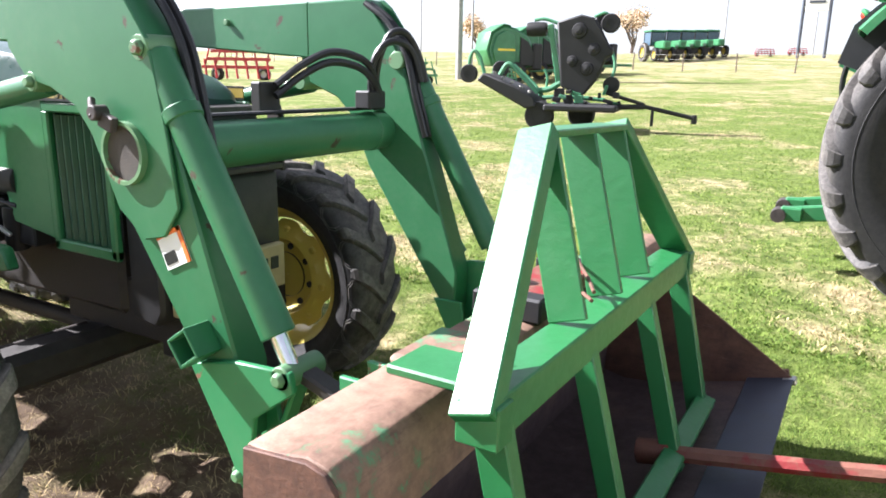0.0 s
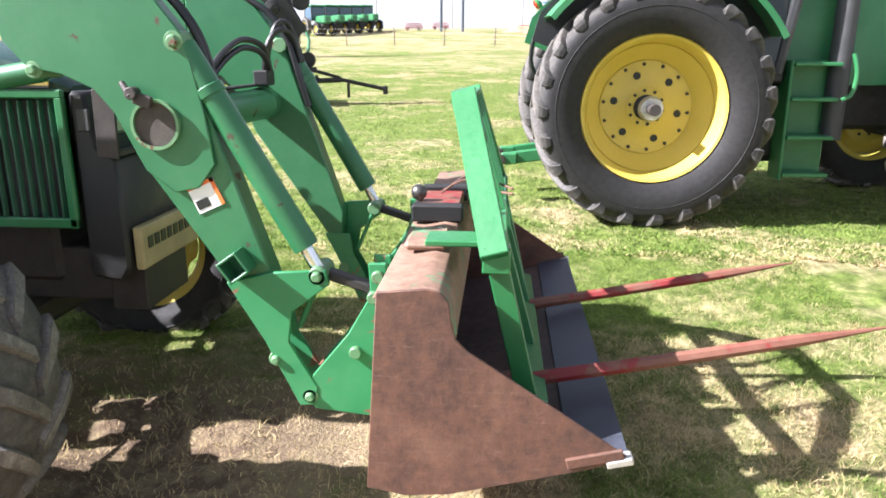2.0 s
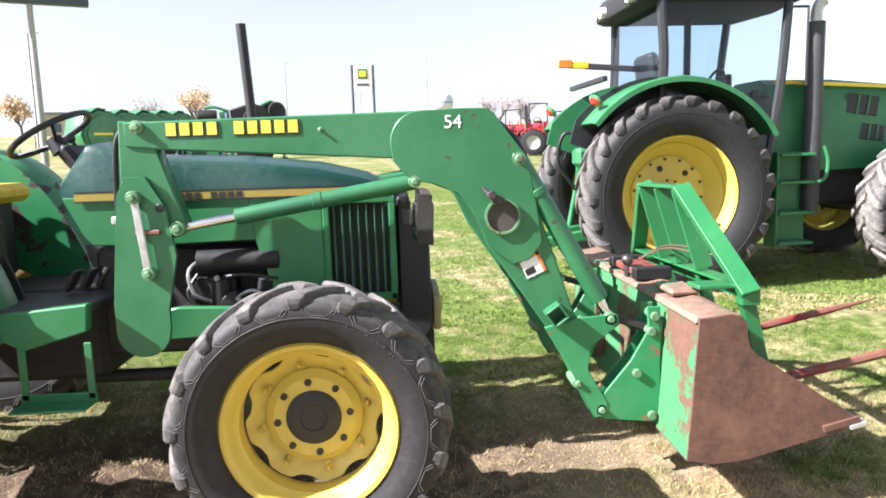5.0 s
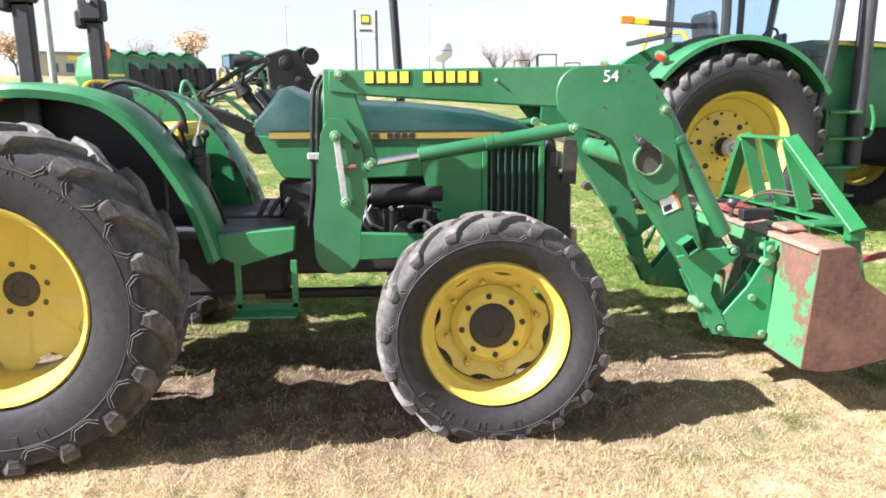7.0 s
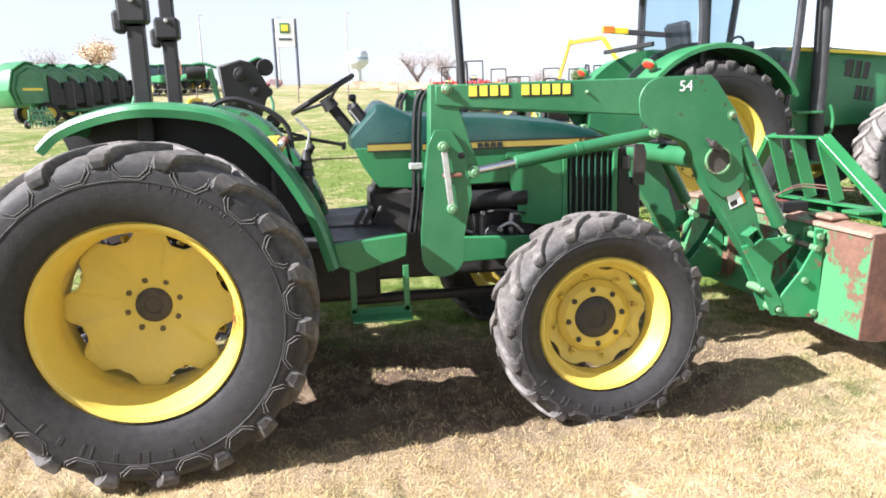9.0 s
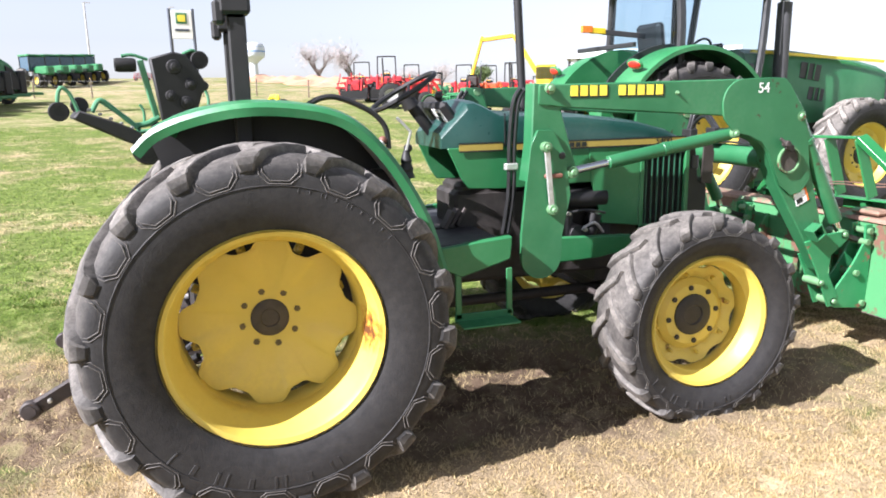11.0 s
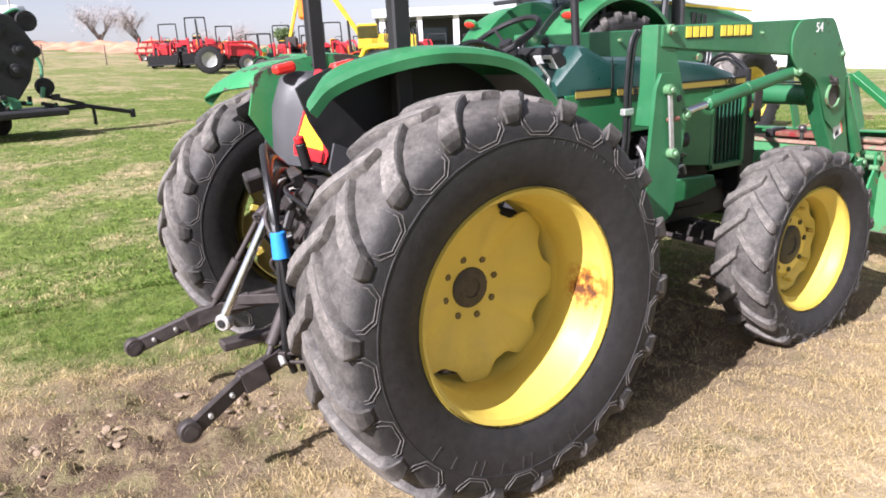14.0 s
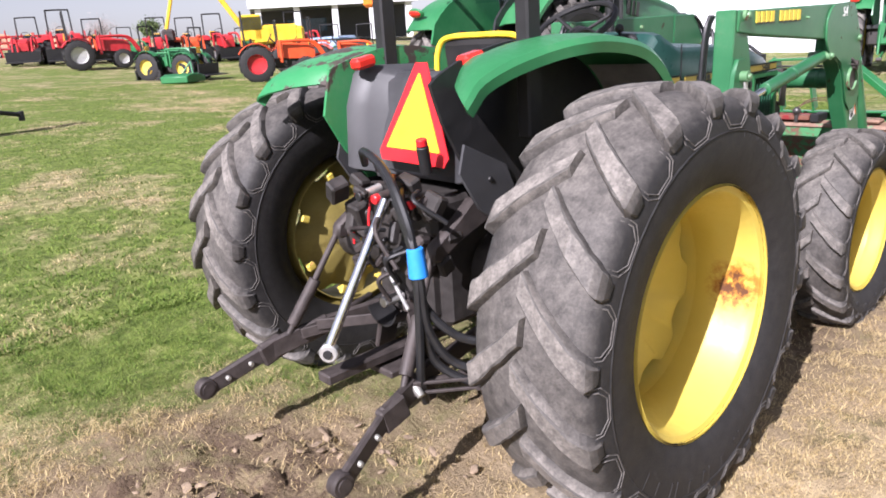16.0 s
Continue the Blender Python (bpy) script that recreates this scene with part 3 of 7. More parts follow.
def wheel(name, parent, place, R, rim, width, lugs, dish, hub_r, out=-1, sign=1, bolts=8, mats=(M_YELLOW, M_RUBBER), style="rear", marks=True, scallop=True):
    """A wheel part with tyre, rim, disc, hub and bolts. out: the side (in y) that faces away from the machine."""
    w = new(name)
    w.empty_display_size = 0.1
    w.parent, w.matrix_basis = parent, place
    bead = 0.13 if style == "rear" else 0.0
    part("tyre", tyre_mesh(R, rim, width, 0.034 * R / 0.72, bead), mats[1], w, "dusty black bar-tread rubber tyre", fix=True)
    tread(w, R, rim, width, lugs, sign, mats[1], marks)
    hw = width / 2
    bm = B()
    o = out
    rows = [(rim + 0.012, o * hw * (0.74 + bead)), (rim + 0.016, o * hw * (0.69 + bead)), (rim - 0.004, o * hw * (0.66 + bead)), (rim - 0.018, o * hw * (0.55 + bead)), (rim - 0.026, o * hw * 0.36), (rim - 0.042, o * hw * 0.25),
            (rim - 0.046, 0), (rim - 0.042, -o * hw * 0.3), (rim - 0.02, -o * hw * 0.55), (rim, -o * hw * 0.66), (rim + 0.014, -o * hw * 0.70)]
    lathe(bm, rows, 64)
    lathe(bm, [(r - 0.006, y) for r, y in rows], 64)
    if style == "rear":
        lathe(bm, [(rim - 0.026, o * hw * 0.5), (rim - 0.036, o * hw * 0.25), (rim - 0.050, -o * hw * 0.25), (rim - 0.052, -o * hw * 0.80), (rim - 0.046, -o * hw * 0.80)], 64)
    part("rim", bm, mats[0], w, "yellow painted steel rim")
    bm = B()
    dr, dy = rim - (0.053 if style == "rear" else 0.06), o * dish
    if style == "rear":
        n = 128
        prof = []
        for i in range(n):
            t = 2 * math.pi * i / n
            wave = 0.5 + 0.5 * math.cos(8 * t + 0.6)
            prof.append(dr * (0.85 + 0.03 * math.sin(3 * t + 1.0) + (0.148 - 0.03 * math.sin(3 * t + 1.0)) * smooth01(wave * 1.35 - 0.08)))
        rings = [(0.0, 0.0), (0.16, 0.0), (0.34, 0.0), (0.62, -0.022), (0.94, -0.060), (1.0, -0.058)]
        grid = []
        for k, (q, d) in enumerate(rings):
            row = []
            for i in range(n):
                t = 2 * math.pi * i / n
                rr = prof[i] * q if k > 2 else dr * 0.9 * q
                row.append(bm.verts.new((rr * math.cos(t), dy - o * d, rr * math.sin(t))))
            grid.append(row)
        for p, q in zip(grid, grid[1:]):
            for i in range(n):
                j = (i + 1) % n
                bm.faces.new((p[i], p[j], q[j], q[i]))
        bmesh.ops.remove_doubles(bm, verts=bm.verts[:], dist=0.0004)
        bmesh.ops.solidify(bm, geom=bm.faces[:], thickness=0.012)
    else:
        n = 96
        rings = [(0.005, 0.0), (hub_r + 0.045, 0.0), (hub_r + 0.07, 0.018), (dr * 0.70, 0.040), (dr * 0.80, 0.034), (dr * 0.90, 0.014), (dr + 0.008, 0.006)]
        if R > 0.8:
            rings = [(0.005, 0.0), (hub_r + 0.045, 0.0), (hub_r + 0.07, 0.018), (dr * 0.62, 0.030), (dr * 0.73, 0.028), (dr * 0.75, 0.045), (dr * 0.79, 0.03), (dr + 0.008, -0.12)]
        grid = []
        for k, (q, d) in enumerate(rings):
            row = []
            for i in range(n):
                t = 2 * math.pi * i / n
                wave = smooth01(0.75 + 0.75 * math.cos(8 * (t - 0.42 * math.pi / 4)))
                rr = q if k < 5 or not scallop else dr * 0.80 + (q - dr * 0.80) * (0.62 + 0.38 * wave)
                row.append(bm.verts.new((rr * math.cos(t), dy - o * d, rr * math.sin(t))))
            grid.append(row)
        for p, q in zip(grid, grid[1:]):
            for i in range(n):
                j = (i + 1) % n
                bm.faces.new((p[i], p[j], q[j], q[i]))
        bmesh.ops.recalc_face_normals(bm, faces=bm.faces[:])
        bmesh.ops.solidify(bm, geom=bm.faces[:], thickness=0.010)
    part("disc", bm, mats[0], w, "yellow painted wheel disc")
    bm = B()
    lathe(bm, [(0.0001, dy + o * 0.018), (hub_r * 0.45, dy + o * 0.018), (hub_r * 0.5, dy + o * 0.024), (hub_r - 0.012, dy + o * 0.024), (hub_r, dy + o * 0.016), (hub_r, dy - o * 0.01)], 32)
    part("hub", bm, M_HUB if style == "rear" else M_GREASE, w, "dark greasy hub centre")
    br = hub_r * (1.48 if style == "rear" else 1.32)
    for i in range(bolts):
        t = 2 * math.pi * (i + 0.3) / bolts
        bm = B()
        c = Vector((br * math.cos(t), dy, br * math.sin(t)))
        cyl(bm, c - Vector((0, o * 0.01, 0)), c + Vector((0, o * 0.018, 0)), 0.016, 0.014, 6)
        part("wheel_bolt", bm, M_YBOLT if style == "rear" else M_GREASE, w)
    for i in range(8 if R < 0.8 else 0):
        t = 2 * math.pi * (i + (0.405 if style == "rear" else 0.42)) / 8
        c = Vector(((dr - 0.045) * math.cos(t), dy - o * 0.02, (dr - 0.045) * math.sin(t)))
        bm = B()
        box(bm, c, (0.045, 0.025, 0.035) if style == "rear" else (0.045, 0.022, 0.032), Matrix.Rotation(-t, 3, "Y"))
        cyl(bm, c + Vector((0, o * 0.01, 0)), c + Vector((0, o * 0.045, 0)), 0.014, 0.012, 6)
        part("rim_lug", bm, M_YELLOWR, w, bevel=0.006)
    if style == "front" and R > 0.8:
        for i in range(6):
            t = 2 * math.pi * (i + 0.15) / 6
            bm = B()
            q = dr * 0.53
            c = Vector((q * math.cos(t), dy - o * 0.018, q * math.sin(t)))
            cyl(bm, c, c + Vector((0, o * 0.006, 0)), 0.030, seg=16)
            part("disc_hole", bm, M_DECALK, w)
        for i in range(14):
            t = 2 * math.pi * (i + 0.5) / 14
            c = Vector((dr * 0.69 * math.cos(t), dy - o * 0.024, dr * 0.69 * math.sin(t)))
            bm = B()
            cyl(bm, c, c + Vector((0, o * 0.022, 0)), 0.016, 0.013, 6)
            part("disc_bolt", bm, M_HUB, w)
    if marks:
        yy = o * hw * 1.0
        rr = rim + 0.50 * (R - rim)
        side_marks(w, mats[1], rr - 0.012, yy, o, 224, 10, 7.6, 0.058 * R / 0.72)
        side_marks(w, mats[1], rr + 0.005, yy, o, 40, 12, 3.4, 0.020)
    return w

# ---------------------------------------------------------------- the green utility tractor
tractor = thing("utility_tractor", "old green utility tractor with yellow wheels, open platform and worn paint", "tractor")

M_LOUVRE = paint("louvre_green", (0.012, 0.075, 0.040), 0.4)
REAR_Z, FRONT_Z = 0.66, 0.448
for s in (-1, 1):
    # the far wheel takes the darker yellow with painted-in shade
    wheel("rear_wheel", tractor, pose(0, s * 0.92, REAR_Z, 0, 0 if s < 0 else 40, 0), 0.725, 0.405, 0.43, 18, -0.15, 0.078, out=s, sign=1, mats=(M_RIMRUST if s < 0 else M_YELSHADE, M_RUBBER))
    wheel("front_wheel", tractor, pose(2.05, s * 0.84, FRONT_Z, 0, 7 if s < 0 else 25, 0), 0.525, 0.315, 0.30, 17, -0.045, 0.105, out=s, sign=1, style="front", bolts=8, mats=(M_YELLOW, M_RUBBERF))


def hood():
    bm = B()
    # stations: x, half width, top, shoulder drop, bottom
    st = [(0.93, 0.24, 1.36, 0.03, 1.28), (1.06, 0.275, 1.515, 0.045, 1.285), (1.10, 0.28, 1.52, 0.05, 1.285), (1.24, 0.285, 1.455, 0.05, 1.285), (1.7, 0.285, 1.435, 0.05, 1.285), (2.05, 0.28, 1.395, 0.055, 1.285),
          (2.25, 0.27, 1.345, 0.05, 1.27), (2.34, 0.25, 1.30, 0.03, 1.25), (2.375, 0.22, 1.265, 0.015, 1.235)]
    rows = []
    for x, w, top, d, bot in st:
        pts = [(-w, bot), (-w, top - d), (-w + 0.02, top - d * 0.35), (-w + 0.06, top - 0.006), (0, top + 0.008), (w - 0.06, top - 0.006), (w - 0.02, top - d * 0.35), (w, top - d), (w, bot)]
        rows.append([bm.verts.new((x, y, z)) for y, z in pts])
    for p, q in zip(rows, rows[1:]):
        for k in range(len(p) - 1):
            bm.faces.new((p[k], p[k + 1], q[k + 1], q[k]))
        bm.faces.new((p[-1], p[0], q[0], q[-1]))
    bm.faces.new(rows[0][::-1])
    bm.faces.new(rows[-1])
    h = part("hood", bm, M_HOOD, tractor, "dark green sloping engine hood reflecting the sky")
    quick("seam", h, M_BLACK, ((1.255, -0.2865, 1.37), (0.006, 0.004, 0.16)), ((1.255, 0.2865, 1.37), (0.006, 0.004, 0.16)), bevel=0)
    return h


hood_part = hood()
for s in (-1, 1):
    # lower cowl under the dash, side panel and side screen
    bm = B()
    prism(bm, [(0.95, 1.283), (1.02, 1.13), (1.06, 1.075), (1.24, 1.065), (1.80, 1.075), (1.78, 1.145), (1.77, 1.283)], s * 0.262, s * 0.278)
    part("cowl_panel", bm, M_GREEN, tractor, "green side cowl under the hood stripe", bevel=0.004)
    bm = B()
    prism(bm, [(1.74, 1.283), (1.76, 1.08), (1.83, 0.845), (2.06, 0.815), (2.06, 1.283)], s * 0.264, s * 0.282)
    part("side_panel", bm, M_GREEN, tractor, "green engine side panel", bevel=0.004)
    # screen frame with louvres
    g = new("side_grille")
    g.parent = tractor
    bm = B()
    for c, d in (((2.075, s * 0.274, 1.005), (0.03, 0.024, 0.44)), ((2.365, s * 0.274, 1.005), (0.03, 0.024, 0.44)), ((2.22, s * 0.274, 1.235), (0.32, 0.024, 0.03)), ((2.22, s * 0.274, 0.80), (0.32, 0.024, 0.035))):
        box(bm, c, d)
    part("frame", bm, M_GREEN, g, bevel=0.005)
    quick("backing", g, M_BLACK, ((2.22, s * 0.245, 1.01), (0.29, 0.006, 0.43)), bevel=0)
    for i in range(7):
        x = 2.112 + i * 0.036
        bm = B()
        box(bm, (x, s * 0.266, 1.015), (0.009, 0.020, 0.40), rz(s * 28))
        part("louvre", bm, M_LOUVRE, g, bevel=0.003)
    # stripe and lettering bars on the hood
    quick("hood_stripe", tractor, M_STRIPE, ((1.125, s * 0.2875, 1.272 + 0.012), (0.235, 0.004, 0.032)), ((1.82, s * 0.2868, 1.278), (1.05, 0.004, 0.032)), label="yellow hood stripe", bevel=0)
    quick("stripe_edge", tractor, M_DECALK, ((1.125, s * 0.2885, 1.264), (0.235, 0.004, 0.008)), ((1.82, s * 0.2878, 1.259), (1.05, 0.004, 0.008)), ((1.125, s * 0.2885, 1.304), (0.235, 0.004, 0.008)), ((1.82, s * 0.2878, 1.298), (1.05, 0.004, 0.008)), bevel=0)
    for i in range(9):
        if i != 4:
            quick("letter_bar", tractor, M_DECALK, ((1.42 + i * 0.036, s * 0.2895, 1.278), (0.026, 0.004, 0.024)), bevel=0)
    cu = bpy.data.curves.new("model_number", "FONT")
    cu.body, cu.size, cu.extrude, cu.align_x, cu.align_y = "5400", 0.052, 0.001, "CENTER", "CENTER"
    num = new("model_number", cu)
    num.parent = tractor
    num.matrix_basis = pose(2.2, s * 0.290, 1.278, 90, 0, 0 if s < 0 else 180)
    cu.materials.append(M_DECALK)

# grille and guard at the nose
bm = B()
box(bm, (2.375, 0, 1.01), (0.03, 0.44, 0.44))
part("front_screen", bm, M_BLACK, tractor, "black front radiator screen", bevel=0.004)
bm = B()
prism(bm, [(2.385, 0.60), (2.50, 0.585), (2.533, 0.64), (2.528, 1.02), (2.465, 1.06), (2.44, 1.24), (2.385, 1.245)], -0.258, 0.258)
part("nose_cowl", bm, M_BLACK, tractor, "black moulded nose around the headlamps", bevel=0.012)
guard = new("nose_guard")
guard.parent = tractor
tagged(guard, "dull brown-grey steel guard before the nose")
M_GUARD = plain("guard_steel", (0.045, 0.037, 0.033), 0.6, 0.1, 0.4, 14, 0.2)
for s in (-1, 1):
    bm = B()
    prism(bm, [(2.472, 1.03), (2.545, 1.02), (2.552, 1.20), (2.535, 1.248), (2.478, 1.252)], s * 0.262, s * 0.274)
    part("upright", bm, M_GUARD, guard, bevel=0.003)
    quick("side_marker", guard, M_GREY, ((2.432, s * 0.262, 1.15), (0.045, 0.012, 0.075)), bevel=0.004)
quick("cross_bar", guard, M_GUARD, ((2.525, 0, 1.236), (0.045, 0.52, 0.018)), ((2.535, 0, 1.04), (0.03, 0.52, 0.018)), bevel=0.003)
M_TANPLATE = plain("tan_plate", (0.36, 0.29, 0.14), 0.6, 0.0, 0.2, 9, 0.1)
plate = quick("front_plate", tractor, M_TANPLATE, ((2.555, 0, 0.70), (0.035, 0.46, 0.155)), label="tan front plate with dark unreadable lettering", bevel=0.006)
for i in range(8):
    quick("lettering_bar", plate, M_DECALK, ((2.5745, -0.175 + 0.05 * i, 0.715), (0.004, 0.034, 0.042)), bevel=0)
for s in (-1, 1):
    quick("headlamp", tractor, M_STEEL, ((2.475, s * 0.14, 1.14), (0.03, 0.16, 0.09)), bevel=0.01)
quick("front_frame", tractor, M_GREASE, ((2.20, 0, 0.58), (0.66, 0.30, 0.20)), ((2.47, 0, 0.53), (0.14, 0.34, 0.16)))

# engine and drive train
quick("engine_block", tractor, M_GREASE, ((1.62, 0, 0.80), (1.20, 0.34, 0.50)), ((1.55, 0, 1.06), (1.0, 0.30, 0.06)), bevel=0.02)
quick("transmission", tractor, M_GREASE, ((0.50, 0, 0.66), (1.1, 0.42, 0.42)), ((-0.10, 0, 0.72), (0.36, 0.40, 0.52)), bevel=0.03)
for s in (-1, 1):
    rod("axle_housing", tractor, M_GREASE, (0, s * 0.2, REAR_Z), (0, s * 0.66, REAR_Z), 0.15, 0.11, 18)
    rod("axle_flange", tractor, M_GREASE, (0, s * 0.66, REAR_Z), (0, s * 0.735, REAR_Z), 0.13, 0.13, 18)
quick("front_axle", tractor, M_GREASE, ((2.05, 0, 0.42), (0.14, 1.2, 0.13)), ((2.05, 0.62, 0.44), (0.2, 0.16, 0.24)), ((2.05, -0.62, 0.44), (0.2, 0.16, 0.24)), bevel=0.03)
rod("steering_rod", tractor, M_IRON, (1.86, -0.6, 0.42), (1.86, 0.6, 0.42), 0.017)
rod("drive_shaft", tractor, M_GREASE, (0.9, -0.06, 0.42), (1.95, -0.06, 0.42), 0.03)
rod("air_filter", tractor, M_BLACK, (1.50, -0.245, 0.985), (1.86, -0.245, 0.985), 0.055, seg=18, label="black cylindrical filter")
rod("fuel_filter", tractor, M_BLACK, (1.60, -0.28, 0.74), (1.60, -0.28, 0.91), 0.045, seg=16)
rod("oil_filter", tractor, M_BLACK, (1.66, -0.22, 0.80), (1.66, -0.34, 0.80), 0.052, seg=16)
rod("starter", tractor, M_BLACK, (1.76, -0.24, 0.74), (1.80, -0.26, 0.90), 0.04, seg=14)
quick("injection_pump", tractor, M_BLACK, ((1.56, -0.2, 0.86), (0.2, 0.14, 0.10)))
quick("alternator", tractor, M_BLACK, ((1.84, -0.2, 0.82), (0.12, 0.12, 0.12)))
for i, pts in enumerate((((1.50, -0.27, 0.93), (1.46, -0.30, 0.85), (1.52, -0.31, 0.78), (1.60, -0.31, 0.76)), ((1.52, -0.2, 1.0), (1.47, -0.3, 0.95), (1.49, -0.31, 0.85), (1.56, -0.27, 0.80)), ((1.66, -0.33, 0.82), (1.75, -0.34, 0.86), (1.83, -0.30, 0.80)), ((1.62, -0.3, 0.92), (1.72, -0.33, 0.93), (1.85, -0.28, 0.9)))):
    pipe("engine_pipe", tractor, M_STEEL if i in (1, 2) else M_HOSE, pts, 0.008)
for p in ((1.69, -0.345, 0.83), (1.60, -0.33, 0.92), (1.79, -0.29, 0.91)):
    rod("pipe_nut", tractor, M_BOLT, p, (p[0], p[1] - 0.02, p[2]), 0.013, seg=6)
pipe("exhaust_pipe", tractor, M_BLACK, ((1.70, 0.16, 1.02), (1.68, 0.30, 1.03), (1.672, 0.375, 1.10), (1.668, 0.385, 1.25), (1.618, 0.385, 2.11)), 0.025, "black upright exhaust stack", 12, rounded=False)
rod("exhaust_clamp", tractor, M_BLACK, (1.668, 0.385, 1.26), (1.664, 0.385, 1.31), 0.034)

# platform, fenders, console
quick("platform", tractor, M_GREY, ((0.80, 0, 0.845), (0.66, 1.18, 0.03)), bevel=0.006, label="dark rubber-covered platform")
for s in (-1, 1):
    bm = B()
    prism(bm, [(0.80, 0.85), (1.16, 0.88), (1.15, 0.77), (1.10, 0.755), (0.90, 0.70), (0.82, 0.74)], s * 0.56, s * 0.61)
    part("platform_side", bm, M_GREEN, tractor, bevel=0.006)
    bm = B()
    for x in (0.885, 1.145):
        box(bm, (x, s * 0.60, 0.61), (0.03, 0.012, 0.23))
    box(bm, (1.015, s * 0.60, 0.498), (0.30, 0.012, 0.045))
    box(bm, (1.015, s * 0.655, 0.482), (0.29, 0.12, 0.01))
    part("step", bm, M_GREEN, tractor, "green hanging step", bevel=0.003)

ARCH = [(-0.492, 1.352), (-0.41, 1.425), (-0.27, 1.482), (-0.08, 1.522), (0.10, 1.525), (0.30, 1.495), (0.43, 1.435), (0.55, 1.32), (0.66, 1.16), (0.75, 0.98), (0.82, 0.745)]


def fender(s):
    bm = B()
    line = [(p.x, p.z) for p in smooth_line([(x, 0, z) for x, z in ARCH], 4)]
    rows = []
    for i, (x, z) in enumerate(line):
        a, b = line[max(i - 1, 0)], line[min(i + 1, len(line) - 1)]
        n = Vector((-(b[1] - a[1]), 0, b[0] - a[0])).normalized()
        prof = ((0.665, -0.055), (0.672, -0.02), (0.655, 0.0), (0.60, 0.010), (0.50, 0.012), (0.40, 0.0), (0.345, -0.03))
        narrow = (0.115 if s < 0 else -0.035) * min(1.0, max(0.0, (-0.02 - x) / 0.40)) if z > 1.0 else 0.0
        cut = [max(0.0, -0.22 - x) * 0.55 * min(1.0, (0.672 - y) / 0.30) if z > 1.0 else 0.0 for y, d in prof]
        rows.append([bm.verts.new(Vector((x + c, s * (y - narrow * max(0, (y - 0.345) / 0.327)), z + c * 0.36)) + n * d) for (y, d), c in zip(prof, cut)])
    for p, q in zip(rows, rows[1:]):
        for k in range(6):
            bm.faces.new((p[k], p[k + 1], q[k + 1], q[k]))
    bmesh.ops.recalc_face_normals(bm, faces=bm.faces[:])
    bmesh.ops.solidify(bm, geom=bm.faces[:], thickness=0.008)
    f = part("fender", bm, M_FENDER if s > 0 else M_GREEN, tractor, "green fender with flaking paint" if s > 0 else "green rear fender")
    bm = B()
    under = [(x - 0.030, z - 0.022) for x, z in line if x > 0.40]
    rows = [[bm.verts.new((x, s * y, z)) for y in (0.36, 0.52, 0.658)] for x, z in under]
    for p, q in zip(rows, rows[1:]):
        for k in range(2):
            bm.faces.new((p[k], p[k + 1], q[k + 1], q[k]))
    bmesh.ops.solidify(bm, geom=bm.faces[:], thickness=0.006)
    part("liner", bm, M_LINER, f, "pale dusty liner under the fender")
    bm = B()
    inner = [(x, z) for x, z in line if x > (-0.45 if s < 0 else -0.36) or z < 1.0] + [(0.60, 0.80), (0.30, 0.95), (0.0, 1.0), (-0.2, 1.0), (-0.31, 1.14), (-0.39, 1.28)]
    prism(bm, inner, s * 0.335, s * 0.350)
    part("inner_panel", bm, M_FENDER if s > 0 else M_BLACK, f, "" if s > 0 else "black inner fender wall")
    return f


M_LINER = plain("liner_grey", (0.36, 0.35, 0.33), 0.8, 0, 0.3, 6, 0.15)
M_FENDER = paint("fender_green_flaking", (0.020, 0.20, 0.065), 0.42, chips=0.66, chip_col=(0.05, 0.036, 0.03), chip_scale=5.5)
for s in (-1, 1):
    fender(s)
    quick("tail_lamp", tractor, M_REDL, ((-0.235, s * 0.30 - 0.04, 1.475), (0.10, 0.06, 0.045), ry(-10)), label="red tail lamp", bevel=0.012)
quick("amber_lamp", tractor, M_AMBER, ((-0.03, 0.43, 1.74), (0.07, 0.06, 0.10)), label="amber warning lamp", bevel=0.012)

# console behind the seat and tail panel
bm = B()
prism(bm, [(-0.09, 1.43), (0.22, 1.38), (0.22, 1.08), (-0.10, 1.02), (-0.20, 1.02), (-0.205, 1.16), (-0.145, 1.42)], -0.335, 0.335)
part("rear_console", bm, M_GREY, tractor, "grey moulded panel behind the seat", bevel=0.03)
for s in (-1, 1):
    bm = B()
    secs = []
    for y, back, top, low in ((0.338, -0.285, 1.455, 1.06), (0.30, -0.275, 1.462, 1.05), (0.25, -0.235, 1.455, 1.04), (0.21, -0.185, 1.44, 1.03), (0.17, -0.165, 1.43, 1.02)):
        secs.append([(back - 0.02, s * y, low), (back, s * y, (top + low) / 2 + 0.05), (back + 0.05, s * y, top - 0.02), (back + 0.09, s * y, top), (0.08, s * y, top - 0.01), (0.08, s * y, low)])
    loft(bm, secs)
    part("console_wing", bm, M_GREY, tractor, "dark moulded panel swept back to the fender", bevel=0.006)
    # gusset between fender wall and lift housing
    bm = B()
    prism(bm, [(-0.31, 1.20), (-0.10, 1.10), (-0.02, 0.93), (-0.14, 0.88), (-0.25, 0.96), (-0.34, 1.10)], s * 0.352, s * 0.364)
    gus = part("gusset", bm, M_GREY, tractor, "scuffed dark gusset plate", bevel=0.003)
    rod("gusset_bolt", gus, M_BLACK, (-0.19, s * 0.350, 1.06), (-0.19, s * 0.370, 1.06), 0.011, seg=8)
bm = B()
prism(bm, [(0.16, 1.33), (0.23, 1.33), (0.20, 1.54), (0.13, 1.54)], -0.25, 0.20)
part("seat_backrest", bm, M_BLACK, tractor, "black seat backrest", bevel=0.025)
